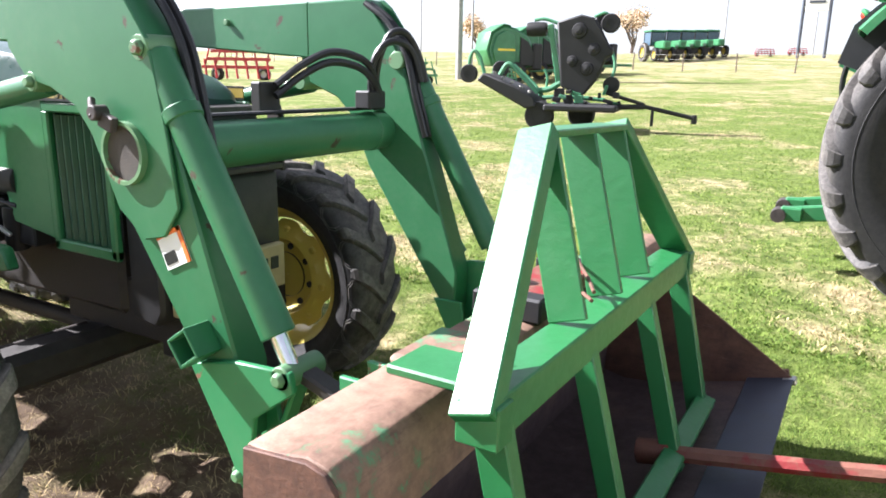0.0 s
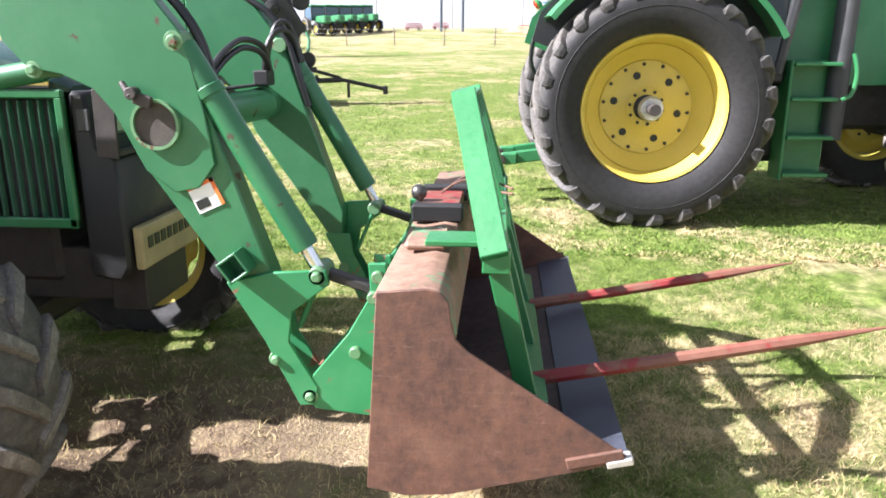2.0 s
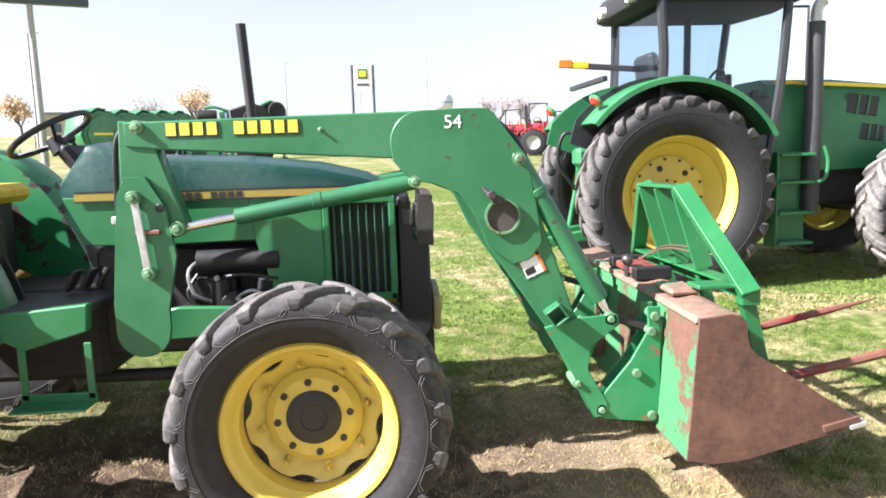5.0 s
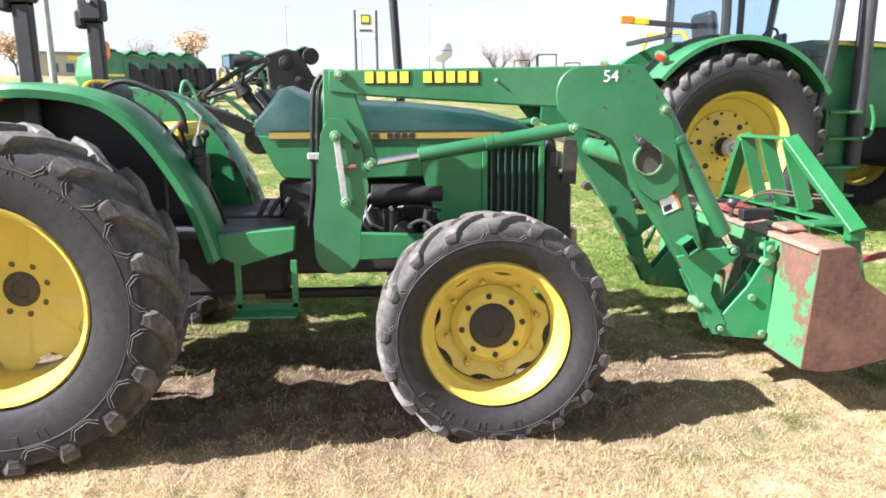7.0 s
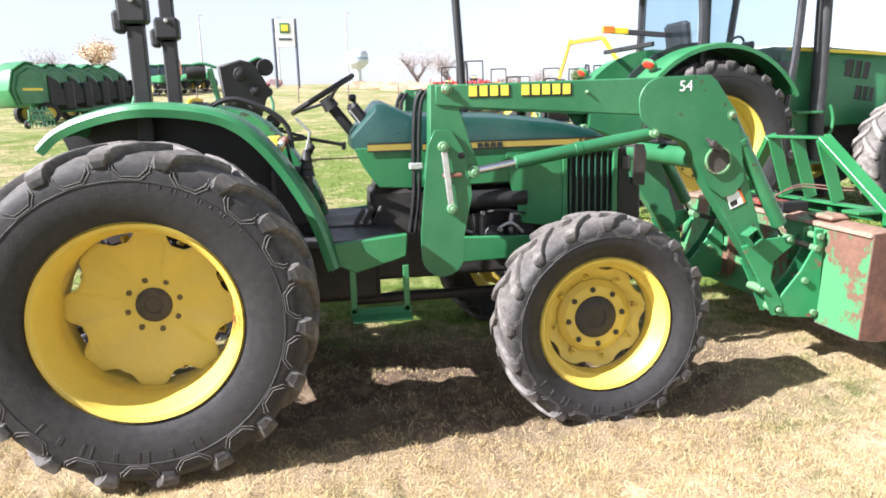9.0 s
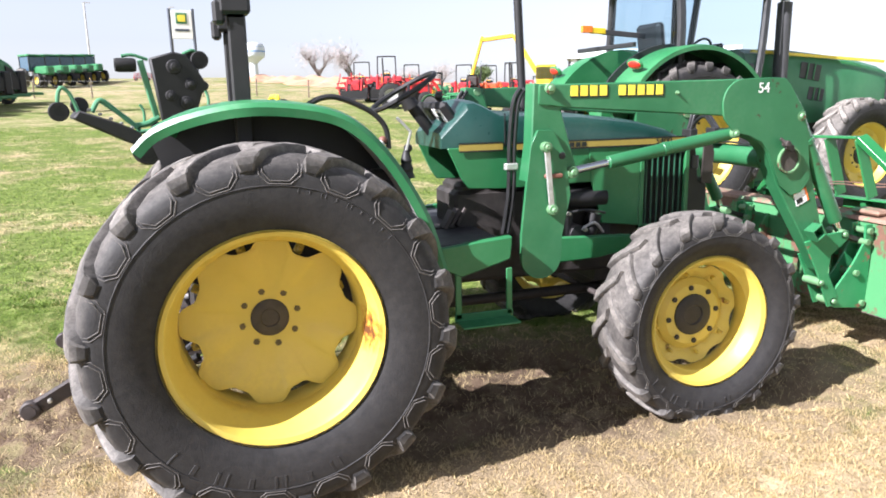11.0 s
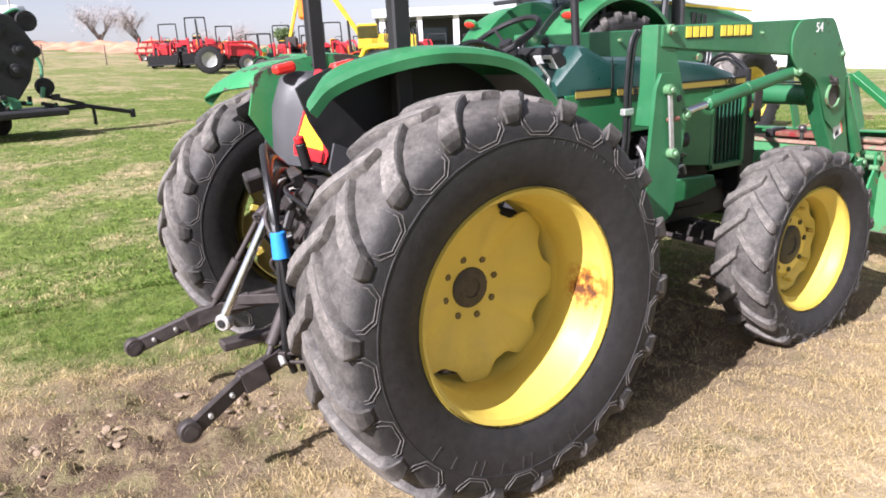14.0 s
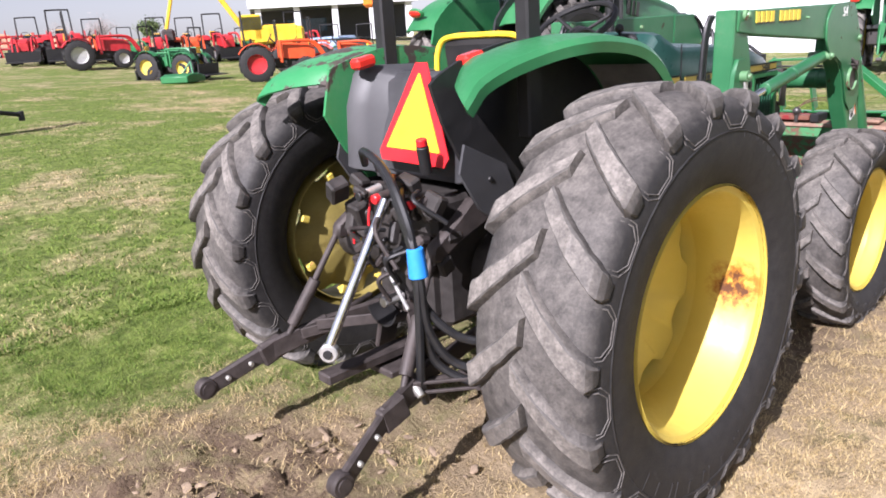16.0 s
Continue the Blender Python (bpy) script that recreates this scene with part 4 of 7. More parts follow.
pipe("seat_piping", tractor, M_SEAT, ((0.10, -0.30, 1.38), (0.115, -0.265, 1.47), (0.14, -0.22, 1.54), (0.15, 0, 1.552), (0.14, 0.17, 1.545), (0.125, 0.21, 1.49), (0.12, 0.215, 1.40)), 0.012, "yellow seat edge")
quick("seat_cushion", tractor, M_SEAT, ((0.38, 0, 1.30), (0.40, 0.44, 0.09)), bevel=0.03, label="yellow seat cushion")
quick("seat_base", tractor, M_BLACK, ((0.36, 0, 1.10), (0.30, 0.34, 0.40)), bevel=0.02)

# slow-moving-vehicle triangle
tri = new("warning_triangle")
tri.parent = tractor
tri.matrix_basis = pose(-0.285, -0.057, 1.105, 0, 12, -4)
tagged(tri, "red-bordered orange slow-vehicle triangle")


def tri_plate(w, h, cut, t, z0, x):
    bm = B()
    pts = [(-w / 2 + cut * 0.6, z0), (w / 2 - cut * 0.6, z0), (w / 2, z0 + cut), (cut, z0 + h), (-cut, z0 + h), (-w / 2, z0 + cut)]
    v = [(x, y, z) for y, z in pts] + [(x + t, y, z) for y, z in pts]
    shape(bm, v, [tuple(range(6)), tuple(range(11, 5, -1))] + [(i, (i + 1) % 6, 6 + (i + 1) % 6, 6 + i) for i in range(6)])
    return bm


part("border", tri_plate(0.425, 0.370, 0.034, 0.004, 0.0, -0.006), M_SMVR, tri)
part("centre", tri_plate(0.325, 0.280, 0.004, 0.003, 0.05, -0.010), M_SMVO, tri)
quick("bracket", tri, M_BLACK, ((0.02, -0.10, 0.06), (0.05, 0.03, 0.14)))

# rollover posts
for s in (-1, 1):
    bm = B()
    box(bm, (-0.03, s * 0.39 - 0.03, 1.55), (0.075, 0.06, 0.72))
    part("rops_post", bm, M_BLACK, tractor, "black folding rollover post", bevel=0.008)
    bm = B()
    box(bm, (-0.03, s * 0.39 - 0.03, 2.30), (0.075, 0.06, 0.86))
    part("rops_post", bm, M_BLACK, tractor, "black folding rollover post", bevel=0.008)
    quick("hinge_bracket", tractor, M_BLACK, ((-0.035, s * 0.39 - 0.03, 1.95), (0.13, 0.10, 0.12)), ((-0.10, s * 0.39 - 0.03, 1.90), (0.05, 0.085, 0.10)), bevel=0.014)
    rod("hinge_pin", tractor, M_BOLT, (-0.03, s * 0.39 - 0.09, 1.99), (-0.03, s * 0.39 + 0.03, 1.99), 0.012)
quick("rops_crossbar", tractor, M_BLACK, ((-0.03, -0.03, 2.75), (0.075, 0.86, 0.06)))

# steering
bm = B()
c, ax = Vector((0.80, 0, 1.565)), Vector((0.50, 0, -0.866))
u, v = Vector((0, 1, 0)), Vector((0.866, 0, 0.5))
pts = [c + 0.19 * (math.cos(t) * u + math.sin(t) * v) for t in (2 * math.pi * i / 28 for i in range(29))]
tube(bm, pts, 0.014, 8, rounded=False)
for k in range(3):
    t = 2 * math.pi * k / 3 + 0.5
    tube(bm, [c + ax * 0.05, c + 0.19 * (math.cos(t) * u + math.sin(t) * v)], 0.009, 6, rounded=False)
cyl(bm, c + ax * 0.02, c + ax * 0.09, 0.035, 0.045)
part("steering_wheel", bm, M_BLACK, tractor, "black steering wheel")
rod("steering_column", tractor, M_BLACK, c + ax * 0.06, (0.97, 0, 1.33), 0.03)
quick("dash_panel", tractor, M_BLACK, ((1.0, 0, 1.43), (0.05, 0.46, 0.20), ry(-36)), bevel=0.02)
for c, d, mat in (((-0.0275, -0.13, 0.02), (0.004, 0.13, 0.11), M_WHITE), ((-0.030, -0.115, 0.005), (0.004, 0.06, 0.05), M_DECALK), ((-0.030, -0.15, 0.045), (0.004, 0.05, 0.02), M_DECALK), ((-0.0275, 0.08, 0.01), (0.004, 0.16, 0.12), M_GREY)):
    quick("dash_label", tractor, mat, (Vector((1.0, 0, 1.43)) + ry(-36) @ Vector(c), d, ry(-36)), bevel=0)
for p, q in (((0.99, -0.12, 1.46), (0.95, -0.14, 1.54)), ((0.62, -0.32, 1.22), (0.60, -0.36, 1.34)), ((0.70, -0.34, 1.20), (0.72, -0.37, 1.30)), ((0.66, -0.30, 1.10), (0.70, -0.42, 1.24))):
    rod("lever", tractor, M_BLACK, p, q, 0.008)
    bm = B()
    bmesh.ops.create_icosphere(bm, subdivisions=2, radius=0.022, matrix=Matrix.Translation(q))
    part("lever_knob", bm, M_BLACK if p[0] > 0.65 else M_SPEAR, tractor)
pipe("grab_rail", tractor, M_BLACK, ((0.20, -0.37, 1.46), (0.28, -0.365, 1.525), (0.37, -0.36, 1.546), (0.47, -0.36, 1.515), (0.56, -0.36, 1.466), (0.615, -0.36, 1.40), (0.63, -0.36, 1.30)), 0.013, "black grab rail on the fender")
pipe("hand_lever", tractor, M_STEEL, ((0.695, -0.42, 1.16), (0.70, -0.42, 1.30), (0.722, -0.42, 1.38), (0.657, -0.42, 1.446)), 0.007, "bent steel hand lever", rounded=False)
bm = B()
lathe(bm, [(0.001, 0.0), (0.040, 0.0), (0.030, 0.03), (0.034, 0.04), (0.024, 0.07), (0.028, 0.08), (0.012, 0.13), (0.001, 0.13)], 16)
part("lever_boot", bm, M_BLACK, tractor, "black ribbed lever boot", place=pose(0.696, -0.42, 1.165, 90))
rod("throttle_lever", tractor, M_STEEL, (0.54, -0.40, 1.27), (0.578, -0.40, 1.324), 0.010)
rod("throttle_knob", tractor, M_WHITE, (0.572, -0.40, 1.316), (0.588, -0.40, 1.338), 0.016)
quick("lever_console", tractor, M_BLACK, ((0.62, -0.36, 1.06), (0.20, 0.12, 0.30)), bevel=0.02)
for x in (0.95, 1.0, 1.05):
    quick("pedal", tractor, M_IRON, ((x, -0.25 + (x - 0.95), 0.92), (0.02, 0.08, 0.10), ry(30)), bevel=0.004)

# loader sub-frame and hoses on the tractor side
for s in (-1, 1):
    bm = B()
    prism(bm, [(1.38, 0.80), (1.45, 0.81), (1.95, 0.79), (1.98, 0.72), (1.75, 0.68), (1.38, 0.67)], s * 0.36, s * 0.40)
    part("side_rail", bm, M_GREEN, tractor, "green side rail", bevel=0.006)

# ---------------------------------------------------------------- rear linkage
for s in (-1, 1):
    arm = new("lift_arm")
    arm.parent = tractor
    tagged(arm, "black rusty three-point lower arm")
    bm = B()
    tip = Vector((-1.0, 0.43, 0.295)) if s > 0 else Vector((-0.985, -0.445, 0.262))
    pts = [Vector((-0.18, s * 0.27, 0.44)), Vector((-0.50, s * 0.33, 0.425)), Vector((-0.76, s * 0.39, 0.37)), tip]
    for p, q, w in zip(pts, pts[1:], (0.075, 0.085, 0.07)):
        d = (q - p)
        box(bm, (p + q) / 2, (d.length + 0.03, 0.028, w), d.to_track_quat("X", "Z").to_matrix())
    part("bar", bm, M_IRON, arm, bevel=0.008)
    bm = B()
    cyl(bm, pts[3] - Vector((0.01, 0.022 * s, 0)), pts[3] + Vector((-0.01, 0.022 * s, 0)), 0.042, seg=20)
    part("ball_eye", bm, M_IRON, arm, bevel=0.006)
    bm = B()
    cyl(bm, pts[3] - Vector((0.01, 0.027 * s, 0)), pts[3] + Vector((-0.01, 0.027 * s, 0)), 0.024, seg=16)
    part("ball", bm, M_IRON, arm)
    quick("stop_block", arm, M_IRON, (pts[2] + Vector((0.03, 0, 0.0)), (0.11, 0.042, 0.092), ry(-16)), bevel=0.008)
    for t in (0.3, 0.7):
        p = pts[2].lerp(pts[3], t)
        rod("arm_bolt", arm, M_BOLT, p + Vector((0, -0.03, 0)), p + Vector((0, 0.03, 0)), 0.011, seg=6)
    # lift link from rocker to arm
    rod("lift_link", tractor, M_IRON, (-0.42, s * 0.285, 0.82), (-0.66, s * 0.365, 0.42), 0.013)
    rod("link_sleeve", tractor, M_IRON, (-0.53, s * 0.322, 0.635), (-0.64, s * 0.358, 0.46), 0.025)
    bm = B()
    prism(bm, [(-0.10, 0.98), (-0.12, 0.90), (-0.30, 0.84), (-0.40, 0.785), (-0.44, 0.80), (-0.43, 0.85), (-0.30, 0.93), (-0.22, 0.99)], s * 0.26, s * 0.31)
    part("rocker_arm", bm, M_IRON, tractor, bevel=0.01)
    rod("sway_bar", tractor, M_IRON, (-0.12, s * 0.52, 0.40), (-0.55, s * 0.36, 0.40), 0.016)
quick("hitch_housing", tractor, M_GREASE, ((-0.22, 0, 0.92), (0.26, 0.46, 0.14)), ((-0.29, 0, 0.70), (0.08, 0.32, 0.40)), bevel=0.02)
quick("drawbar", tractor, M_IRON, ((-0.42, 0.02, 0.36), (0.62, 0.075, 0.04)), ((-0.34, 0.0, 0.31), (0.30, 0.16, 0.03)), bevel=0.006)
for a in (-18, 18):
    quick("drawbar_support", tractor, M_IRON, ((-0.34, 0.10 if a > 0 else -0.10, 0.46), (0.10, 0.025, 0.26), rx(a)))
rod("pto_shaft", tractor, M_STEEL, (-0.34, 0, 0.58), (-0.44, 0, 0.58), 0.021)
bm = B()
lathe(bm, [(0.09, 0), (0.095, 0.11), (0.088, 0.11), (0.083, 0)], 20, 200, 340)
part("pto_guard", bm, M_BLACK, tractor, place=pose(-0.34, 0, 0.58, 0, 0, 90))
bm = B()
tl0, tl1 = Vector((-0.44, -0.075, 1.0)), Vector((-0.715, -0.02, 0.495))
cyl(bm, tl0, tl1, 0.019)
part("top_link", bm, M_CHROME, tractor, "bright steel top link hanging loose")
bm = B()
d = (tl1 - tl0).normalized()
cyl(bm, tl1 + Vector((-0.016, -0.012, -0.02)), tl1 + Vector((0.016, 0.012, -0.02)), 0.036, seg=20)
eye = part("top_link_eye", bm, M_STEEL, tractor, bevel=0.005)
bm = B()
cyl(bm, tl1 + Vector((-0.022, -0.016, -0.02)), tl1 + Vector((0.022, 0.016, -0.02)), 0.017, seg=16)
part("eye_bore", bm, M_BLACK, eye)
# slotted check link from the near arm to the axle, and flat stays round the drawbar
bm = B()
for dz in (-0.018, 0.018):
    box(bm, (-0.52, -0.44, 0.405 + dz), (0.20, 0.014, 0.012), rz(-38))
box(bm, (-0.605, -0.375, 0.405), (0.03, 0.022, 0.055), rz(-38))
box(bm, (-0.435, -0.507, 0.405), (0.03, 0.022, 0.055), rz(-38))
check = part("check_link", bm, M_IRON, tractor, "rusty slotted check link", bevel=0.003)
rod("check_rod", check, M_IRON, (-0.43, -0.51, 0.405), (-0.18, -0.62, 0.46), 0.014)
rod("check_bolt", check, M_BOLT, (-0.61, -0.40, 0.385), (-0.61, -0.36, 0.42), 0.016, seg=8)
for p, q in (((-0.42, 0.24, 0.44), (-0.62, 0.33, 0.42)), ((-0.30, 0.05, 0.47), (-0.56, 0.30, 0.45)), ((-0.36, -0.10, 0.50), (-0.55, -0.33, 0.42))):
    p, q = Vector(p), Vector(q)
    quick("flat_stay", tractor, M_IRON, ((p + q) / 2, ((q - p).length, 0.012, 0.045), (q - p).to_track_quat("X", "Z").to_matrix()), bevel=0.003)
for i, pts in enumerate((
        ((-0.36, 0.14, 1.10), (-0.45, 0.02, 1.17), (-0.53, -0.20, 1.13), (-0.57, -0.335, 1.0), (-0.572, -0.375, 0.86), (-0.565, -0.38, 0.66), (-0.53, -0.40, 0.48), (-0.42, -0.52, 0.40), (-0.30, -0.58, 0.46)),
        ((-0.35, 0.06, 1.07), (-0.45, -0.06, 1.13), (-0.54, -0.25, 1.07), (-0.575, -0.36, 0.93), (-0.575, -0.395, 0.80), (-0.56, -0.40, 0.62), (-0.50, -0.45, 0.49), (-0.40, -0.54, 0.46), (-0.28, -0.58, 0.54)),
        ((-0.34, -0.02, 1.05), (-0.46, -0.14, 1.08), (-0.55, -0.29, 1.0), (-0.565, -0.365, 0.86), (-0.555, -0.38, 0.70), (-0.48, -0.46, 0.58), (-0.38, -0.54, 0.56), (-0.26, -0.58, 0.64)),
        ((-0.34, -0.10, 1.03), (-0.47, -0.20, 1.04), (-0.56, -0.33, 0.94), (-0.58, -0.385, 0.84), (-0.585, -0.385, 0.60), (-0.59, -0.38, 0.44), (-0.56, -0.36, 0.33)))):
    pipe("hydraulic_hose", tractor, M_HOSE, pts, 0.0155, "black hydraulic hose")
rod("blue_wrap", tractor, M_BLUE, (-0.570, -0.384, 0.80), (-0.572, -0.376, 0.90), 0.034, 0.029, 12, "blue tape round the hoses")
for i in range(4):
    y = -0.18 + i * 0.10
    rod("coupler", tractor, M_STEEL if i % 2 else M_IRON, (-0.31, y, 1.0), (-0.40, y, 0.985), 0.018, seg=12)
    rod("dust_plug", tractor, M_SMVR if i in (0, 2) else M_BLACK, (-0.40, y, 0.985), (-0.425, y, 0.982), 0.02, seg=12)
pipe("red_cord", tractor, M_SMVR, ((-0.33, 0.24, 1.02), (-0.36, 0.25, 0.9), (-0.37, 0.25, 0.76)), 0.005, rounded=False)
pipe("red_cord", tractor, M_SMVR, ((-0.36, 0.12, 0.98), (-0.38, 0.12, 0.9), (-0.385, 0.12, 0.84)), 0.005, rounded=False)
quick("yellow_tag", tractor, M_SEAT, ((-0.30, 0.28, 0.70), (0.02, 0.05, 0.12)))
rng = random.Random(3)
for i in range(30):
    p = Vector((rng.uniform(-0.44, -0.30), rng.uniform(-0.30, 0.26), rng.uniform(0.56, 1.06)))
    quick("hitch_casting", tractor, M_GREASE if i % 4 else M_IRON, (p, (rng.uniform(0.03, 0.08), rng.uniform(0.03, 0.10), rng.uniform(0.03, 0.10)), rx(rng.uniform(-40, 40)) @ ry(rng.uniform(-30, 30))), bevel=0.008)
for i in range(9):
    p = Vector((rng.uniform(-0.46, -0.36), rng.uniform(-0.30, 0.22), rng.uniform(0.70, 1.06)))
    q = p + Vector((rng.uniform(-0.08, 0.04), rng.uniform(-0.14, 0.14), rng.uniform(-0.25, 0.05)))
    pipe("hydraulic_line", tractor, M_HOSE if i % 3 else M_IRON, (p, (p + q) / 2 + Vector((-0.06, 0.02, 0.03)), q), 0.009)
rod("hand_screw", tractor, M_BLACK, (-0.37, -0.23, 1.10), (-0.40, -0.25, 1.20), 0.022, label="black hand screw")
rod("screw_knob", tractor, M_SMVR, (-0.40, -0.25, 1.20), (-0.405, -0.252, 1.225), 0.02)
quick("draft_brace", tractor, M_IRON, ((-0.45, -0.20, 0.45), (0.04, 0.02, 0.30), rx(25)), ((-0.50, -0.30, 0.42), (0.04, 0.02, 0.24), rx(-12)))
rod("brace_rod", tractor, M_STEEL, (-0.40, 0.02, 0.72), (-0.46, -0.18, 0.60), 0.008)

# ---------------------------------------------------------------- front loader
loader = thing("front_loader", "green front loader with worn paint on the tractor", "loader", Matrix.Translation((0, 0.012, 0)) @ Matrix.Diagonal((1, 0.94, 1, 1)))
for s in (-1, 1):
    # mast
    bm = B()
    prism(bm, [(1.305, 1.592), (1.415, 1.585), (1.545, 1.165), (1.50, 1.12), (1.27, 1.12), (1.295, 1.30)], s * 0.462, s * 0.565)
    mast = part("mast", bm, M_LOADER, loader, "green loader mast", bevel=0.006)
    bm = B()
    prism(bm, [(1.32, 1.37), (1.40, 1.37), (1.47, 1.25), (1.50, 1.05), (1.455, 0.84), (1.455, 0.745)] + arc(1.345, 0.745, 0.108, 0, -180, 12) + [(1.237, 0.86), (1.262, 1.10), (1.285, 1.30)], s * 0.565, s * 0.588)
    part("mast_plate", bm, M_LOADER, loader, "green rounded mast plate", bevel=0.004)
    # boom
    bm = B()
    prism(bm, [(1.33, 1.585), (2.50, 1.600), (2.50, 1.405), (1.46, 1.475), (1.33, 1.49)], s * 0.48, s * 0.575)
    part("boom", bm, M_LOADER, loader, "green loader boom", bevel=0.006)
    bm = B()
    knee = arc(2.50, 1.475, 0.125, 190, 95, 8)
    prism(bm, knee + [(2.66, 1.605), (2.765, 1.603), (2.80, 1.575), (2.915, 1.42), (2.94, 1.33), (2.965, 1.20), (2.985, 1.05), (2.93, 0.98), (2.86, 0.965), (2.775, 1.03), (2.695, 1.20), (2.64, 1.265), (2.55, 1.305), (2.45, 1.325), (2.385, 1.40)], s * 0.575, s * 0.587)
    part("knee_plate", bm, M_LOADER, loader, "green knee plate", bevel=0.003)
    bm = B()
    prism(bm, [(2.50, 1.598), (2.76, 1.60), (2.905, 1.41), (2.985, 1.15), (3.135, 0.70), (3.125, 0.505), (2.765, 1.04), (2.69, 1.21), (2.63, 1.27), (2.50, 1.32)], s * 0.475, s * 0.572)
    part("lower_arm", bm, M_LOADER, loader, "green bent lower arm", bevel=0.006)
    bm = B()
    prism(bm, [(2.99, 0.69), (3.14, 0.725), (3.30, 0.735), (3.31, 0.69), (3.19, 0.60), (3.175, 0.50), (3.26, 0.35), (3.25, 0.29), (3.20, 0.285), (3.10, 0.50)], s * 0.572, s * 0.590)
    part("arm_foot", bm, M_WORN, loader, "scratched green arm foot", bevel=0.003)
    bm = B()
    prism(bm, [(3.05, 0.60), (3.16, 0.60), (3.175, 0.50), (3.26, 0.35), (3.25, 0.29), (3.20, 0.285), (3.10, 0.50)], s * 0.465, s * 0.481)
    part("arm_foot", bm, M_WORN, loader, bevel=0.003)
    # pins
    for x, z, y, r in ((2.468, 1.318, 0.588, 0.026), (2.893, 1.398, 0.588, 0.03), (3.131, 0.441, 0.588, 0.024), (3.234, 0.318, 0.59, 0.026), (3.273, 0.715, 0.59, 0.028), (1.384, 1.565, 0.590, 0.026), (1.512, 1.160, 0.592, 0.03), (2.10, 1.535, 0.578, 0.012)):
        bm = B()
        cyl(bm, (x, s * 0.46, z), (x, s * y, z), r, seg=18)
        cyl(bm, (x, s * y, z), (x, s * (y + 0.016), z), r * 0.7, r * 0.55, 6)
        part("pin", bm, M_GBOLT, loader, bevel=0.003)
    # cylinders
    rod("lift_cylinder", loader, M_LOADER, (2.47, s * 0.535, 1.316), (1.735, s * 0.535, 1.195), 0.034, label="green lift cylinder")
    rod("cylinder_gland", loader, M_LOADER, (2.05, s * 0.535, 1.247), (2.09, s * 0.535, 1.2535), 0.037)
    rod("lift_rod", loader, M_CHROME, (1.74, s * 0.535, 1.196), (1.515, s * 0.535, 1.160), 0.019, label="chromed rod")
    rod("tilt_cylinder", loader, M_LOADER, (2.90, s * 0.545, 1.385), (3.235, s * 0.545, 0.795), 0.041, label="green tilt cylinder")
    rod("cylinder_collar", loader, M_LOADER, (2.965, s * 0.545, 1.27), (2.98, s * 0.545, 1.244), 0.046)
    rod("tilt_rod", loader, M_CHROME, (3.23, s * 0.545, 0.80), (3.272, s * 0.545, 0.72), 0.021, label="chromed rod")
    # links to the bucket
    for y in (0.495,):
        bm = B()
        d0, d1 = Vector((3.273, s * y, 0.715)), Vector((3.20, s * y, 0.545))
        box(bm, (d0 + d1) / 2, ((d1 - d0).length + 0.05, 0.014, 0.05), (d1 - d0).to_track_quat("X", "Y").to_matrix())
        part("link", bm, M_WORN, loader, bevel=0.004)
    bm = B()
    d0, d1 = Vector((3.273, s * 0.52, 0.715)), Vector((3.455, s * 0.52, 0.655))
    box(bm, (d0 + d1) / 2, ((d1 - d0).length + 0.05, 0.03, 0.055), (d1 - d0).to_track_quat("X", "Y").to_matrix())
    part("link", bm, M_GREASE, loader, bevel=0.006)
    # carrier plate that holds the bucket
    for y in (0.47, 0.57):
        bm = B()
        prism(bm, [(3.43, 0.76), (3.485, 0.76), (3.49, 0.25), (3.25, 0.275), (3.215, 0.31), (3.22, 0.36), (3.36, 0.53), (3.435, 0.66)], s * y, s * (y + 0.016))
        part("carrier_plate", bm, M_WORN, loader, "scratched green carrier plate", bevel=0.003)
    for x, z in ((3.445, 0.655), (3.385, 0.475), (3.46, 0.72), (3.452, 0.285)):
        rod("carrier_bolt", loader, M_GBOLT, (x, s * 0.455, z), (x, s * 0.605, z), 0.02, seg=10)
    # ring end of the cross tube
    bm = B()
    lathe(bm, [(0.064, 0), (0.073, 0), (0.073, 0.018), (0.064, 0.018), (0.064, 0)], 28)
    part("tube_ring", bm, M_GBOLT, loader, place=pose(2.822, s * 0.586 if s > 0 else -0.604, 1.165))
    rod("tube_end", loader, M_HUB, (2.822, s * 0.585, 1.165), (2.822, s * 0.592, 1.165), 0.066, seg=24)
    # square socket welded on the arm
    bm = B()
    m = ry(-35)
    for dx, dz, sx, sz in ((-0.033, 0, 0.008, 0.074), (0.033, 0, 0.008, 0.074), (0, 0.033, 0.058, 0.008), (0, -0.033, 0.058, 0.008)):
        box(bm, Vector((3.035, s * 0.61, 0.75)) + m @ Vector((dx, 0, dz)), (sx, 0.075, sz), m)
    part("square_socket", bm, M_LOADER, loader, bevel=0.002)
    # decals
    quick("warning_sticker", loader, M_WHITE, ((2.945, s * 0.574, 0.955), (0.088, 0.004, 0.085), ry(-24)), label="white warning sticker", bevel=0)
    quick("sticker_edge", loader, M_ORANGE, (Vector((2.945, s * 0.5752, 0.955)) + ry(-24) @ Vector((0.038, 0, 0)), (0.012, 0.004, 0.085), ry(-24)), (Vector((2.945, s * 0.5752, 0.955)) + ry(-24) @ Vector((0, 0, 0.037)), (0.088, 0.004, 0.011), ry(-24)), bevel=0)
    quick("sticker_text", loader, M_DECALK, (Vector((2.945, s * 0.5755, 0.955)) + ry(-24) @ Vector((-0.018, 0, -0.018)), (0.042, 0.004, 0.028), ry(-24)), bevel=0)
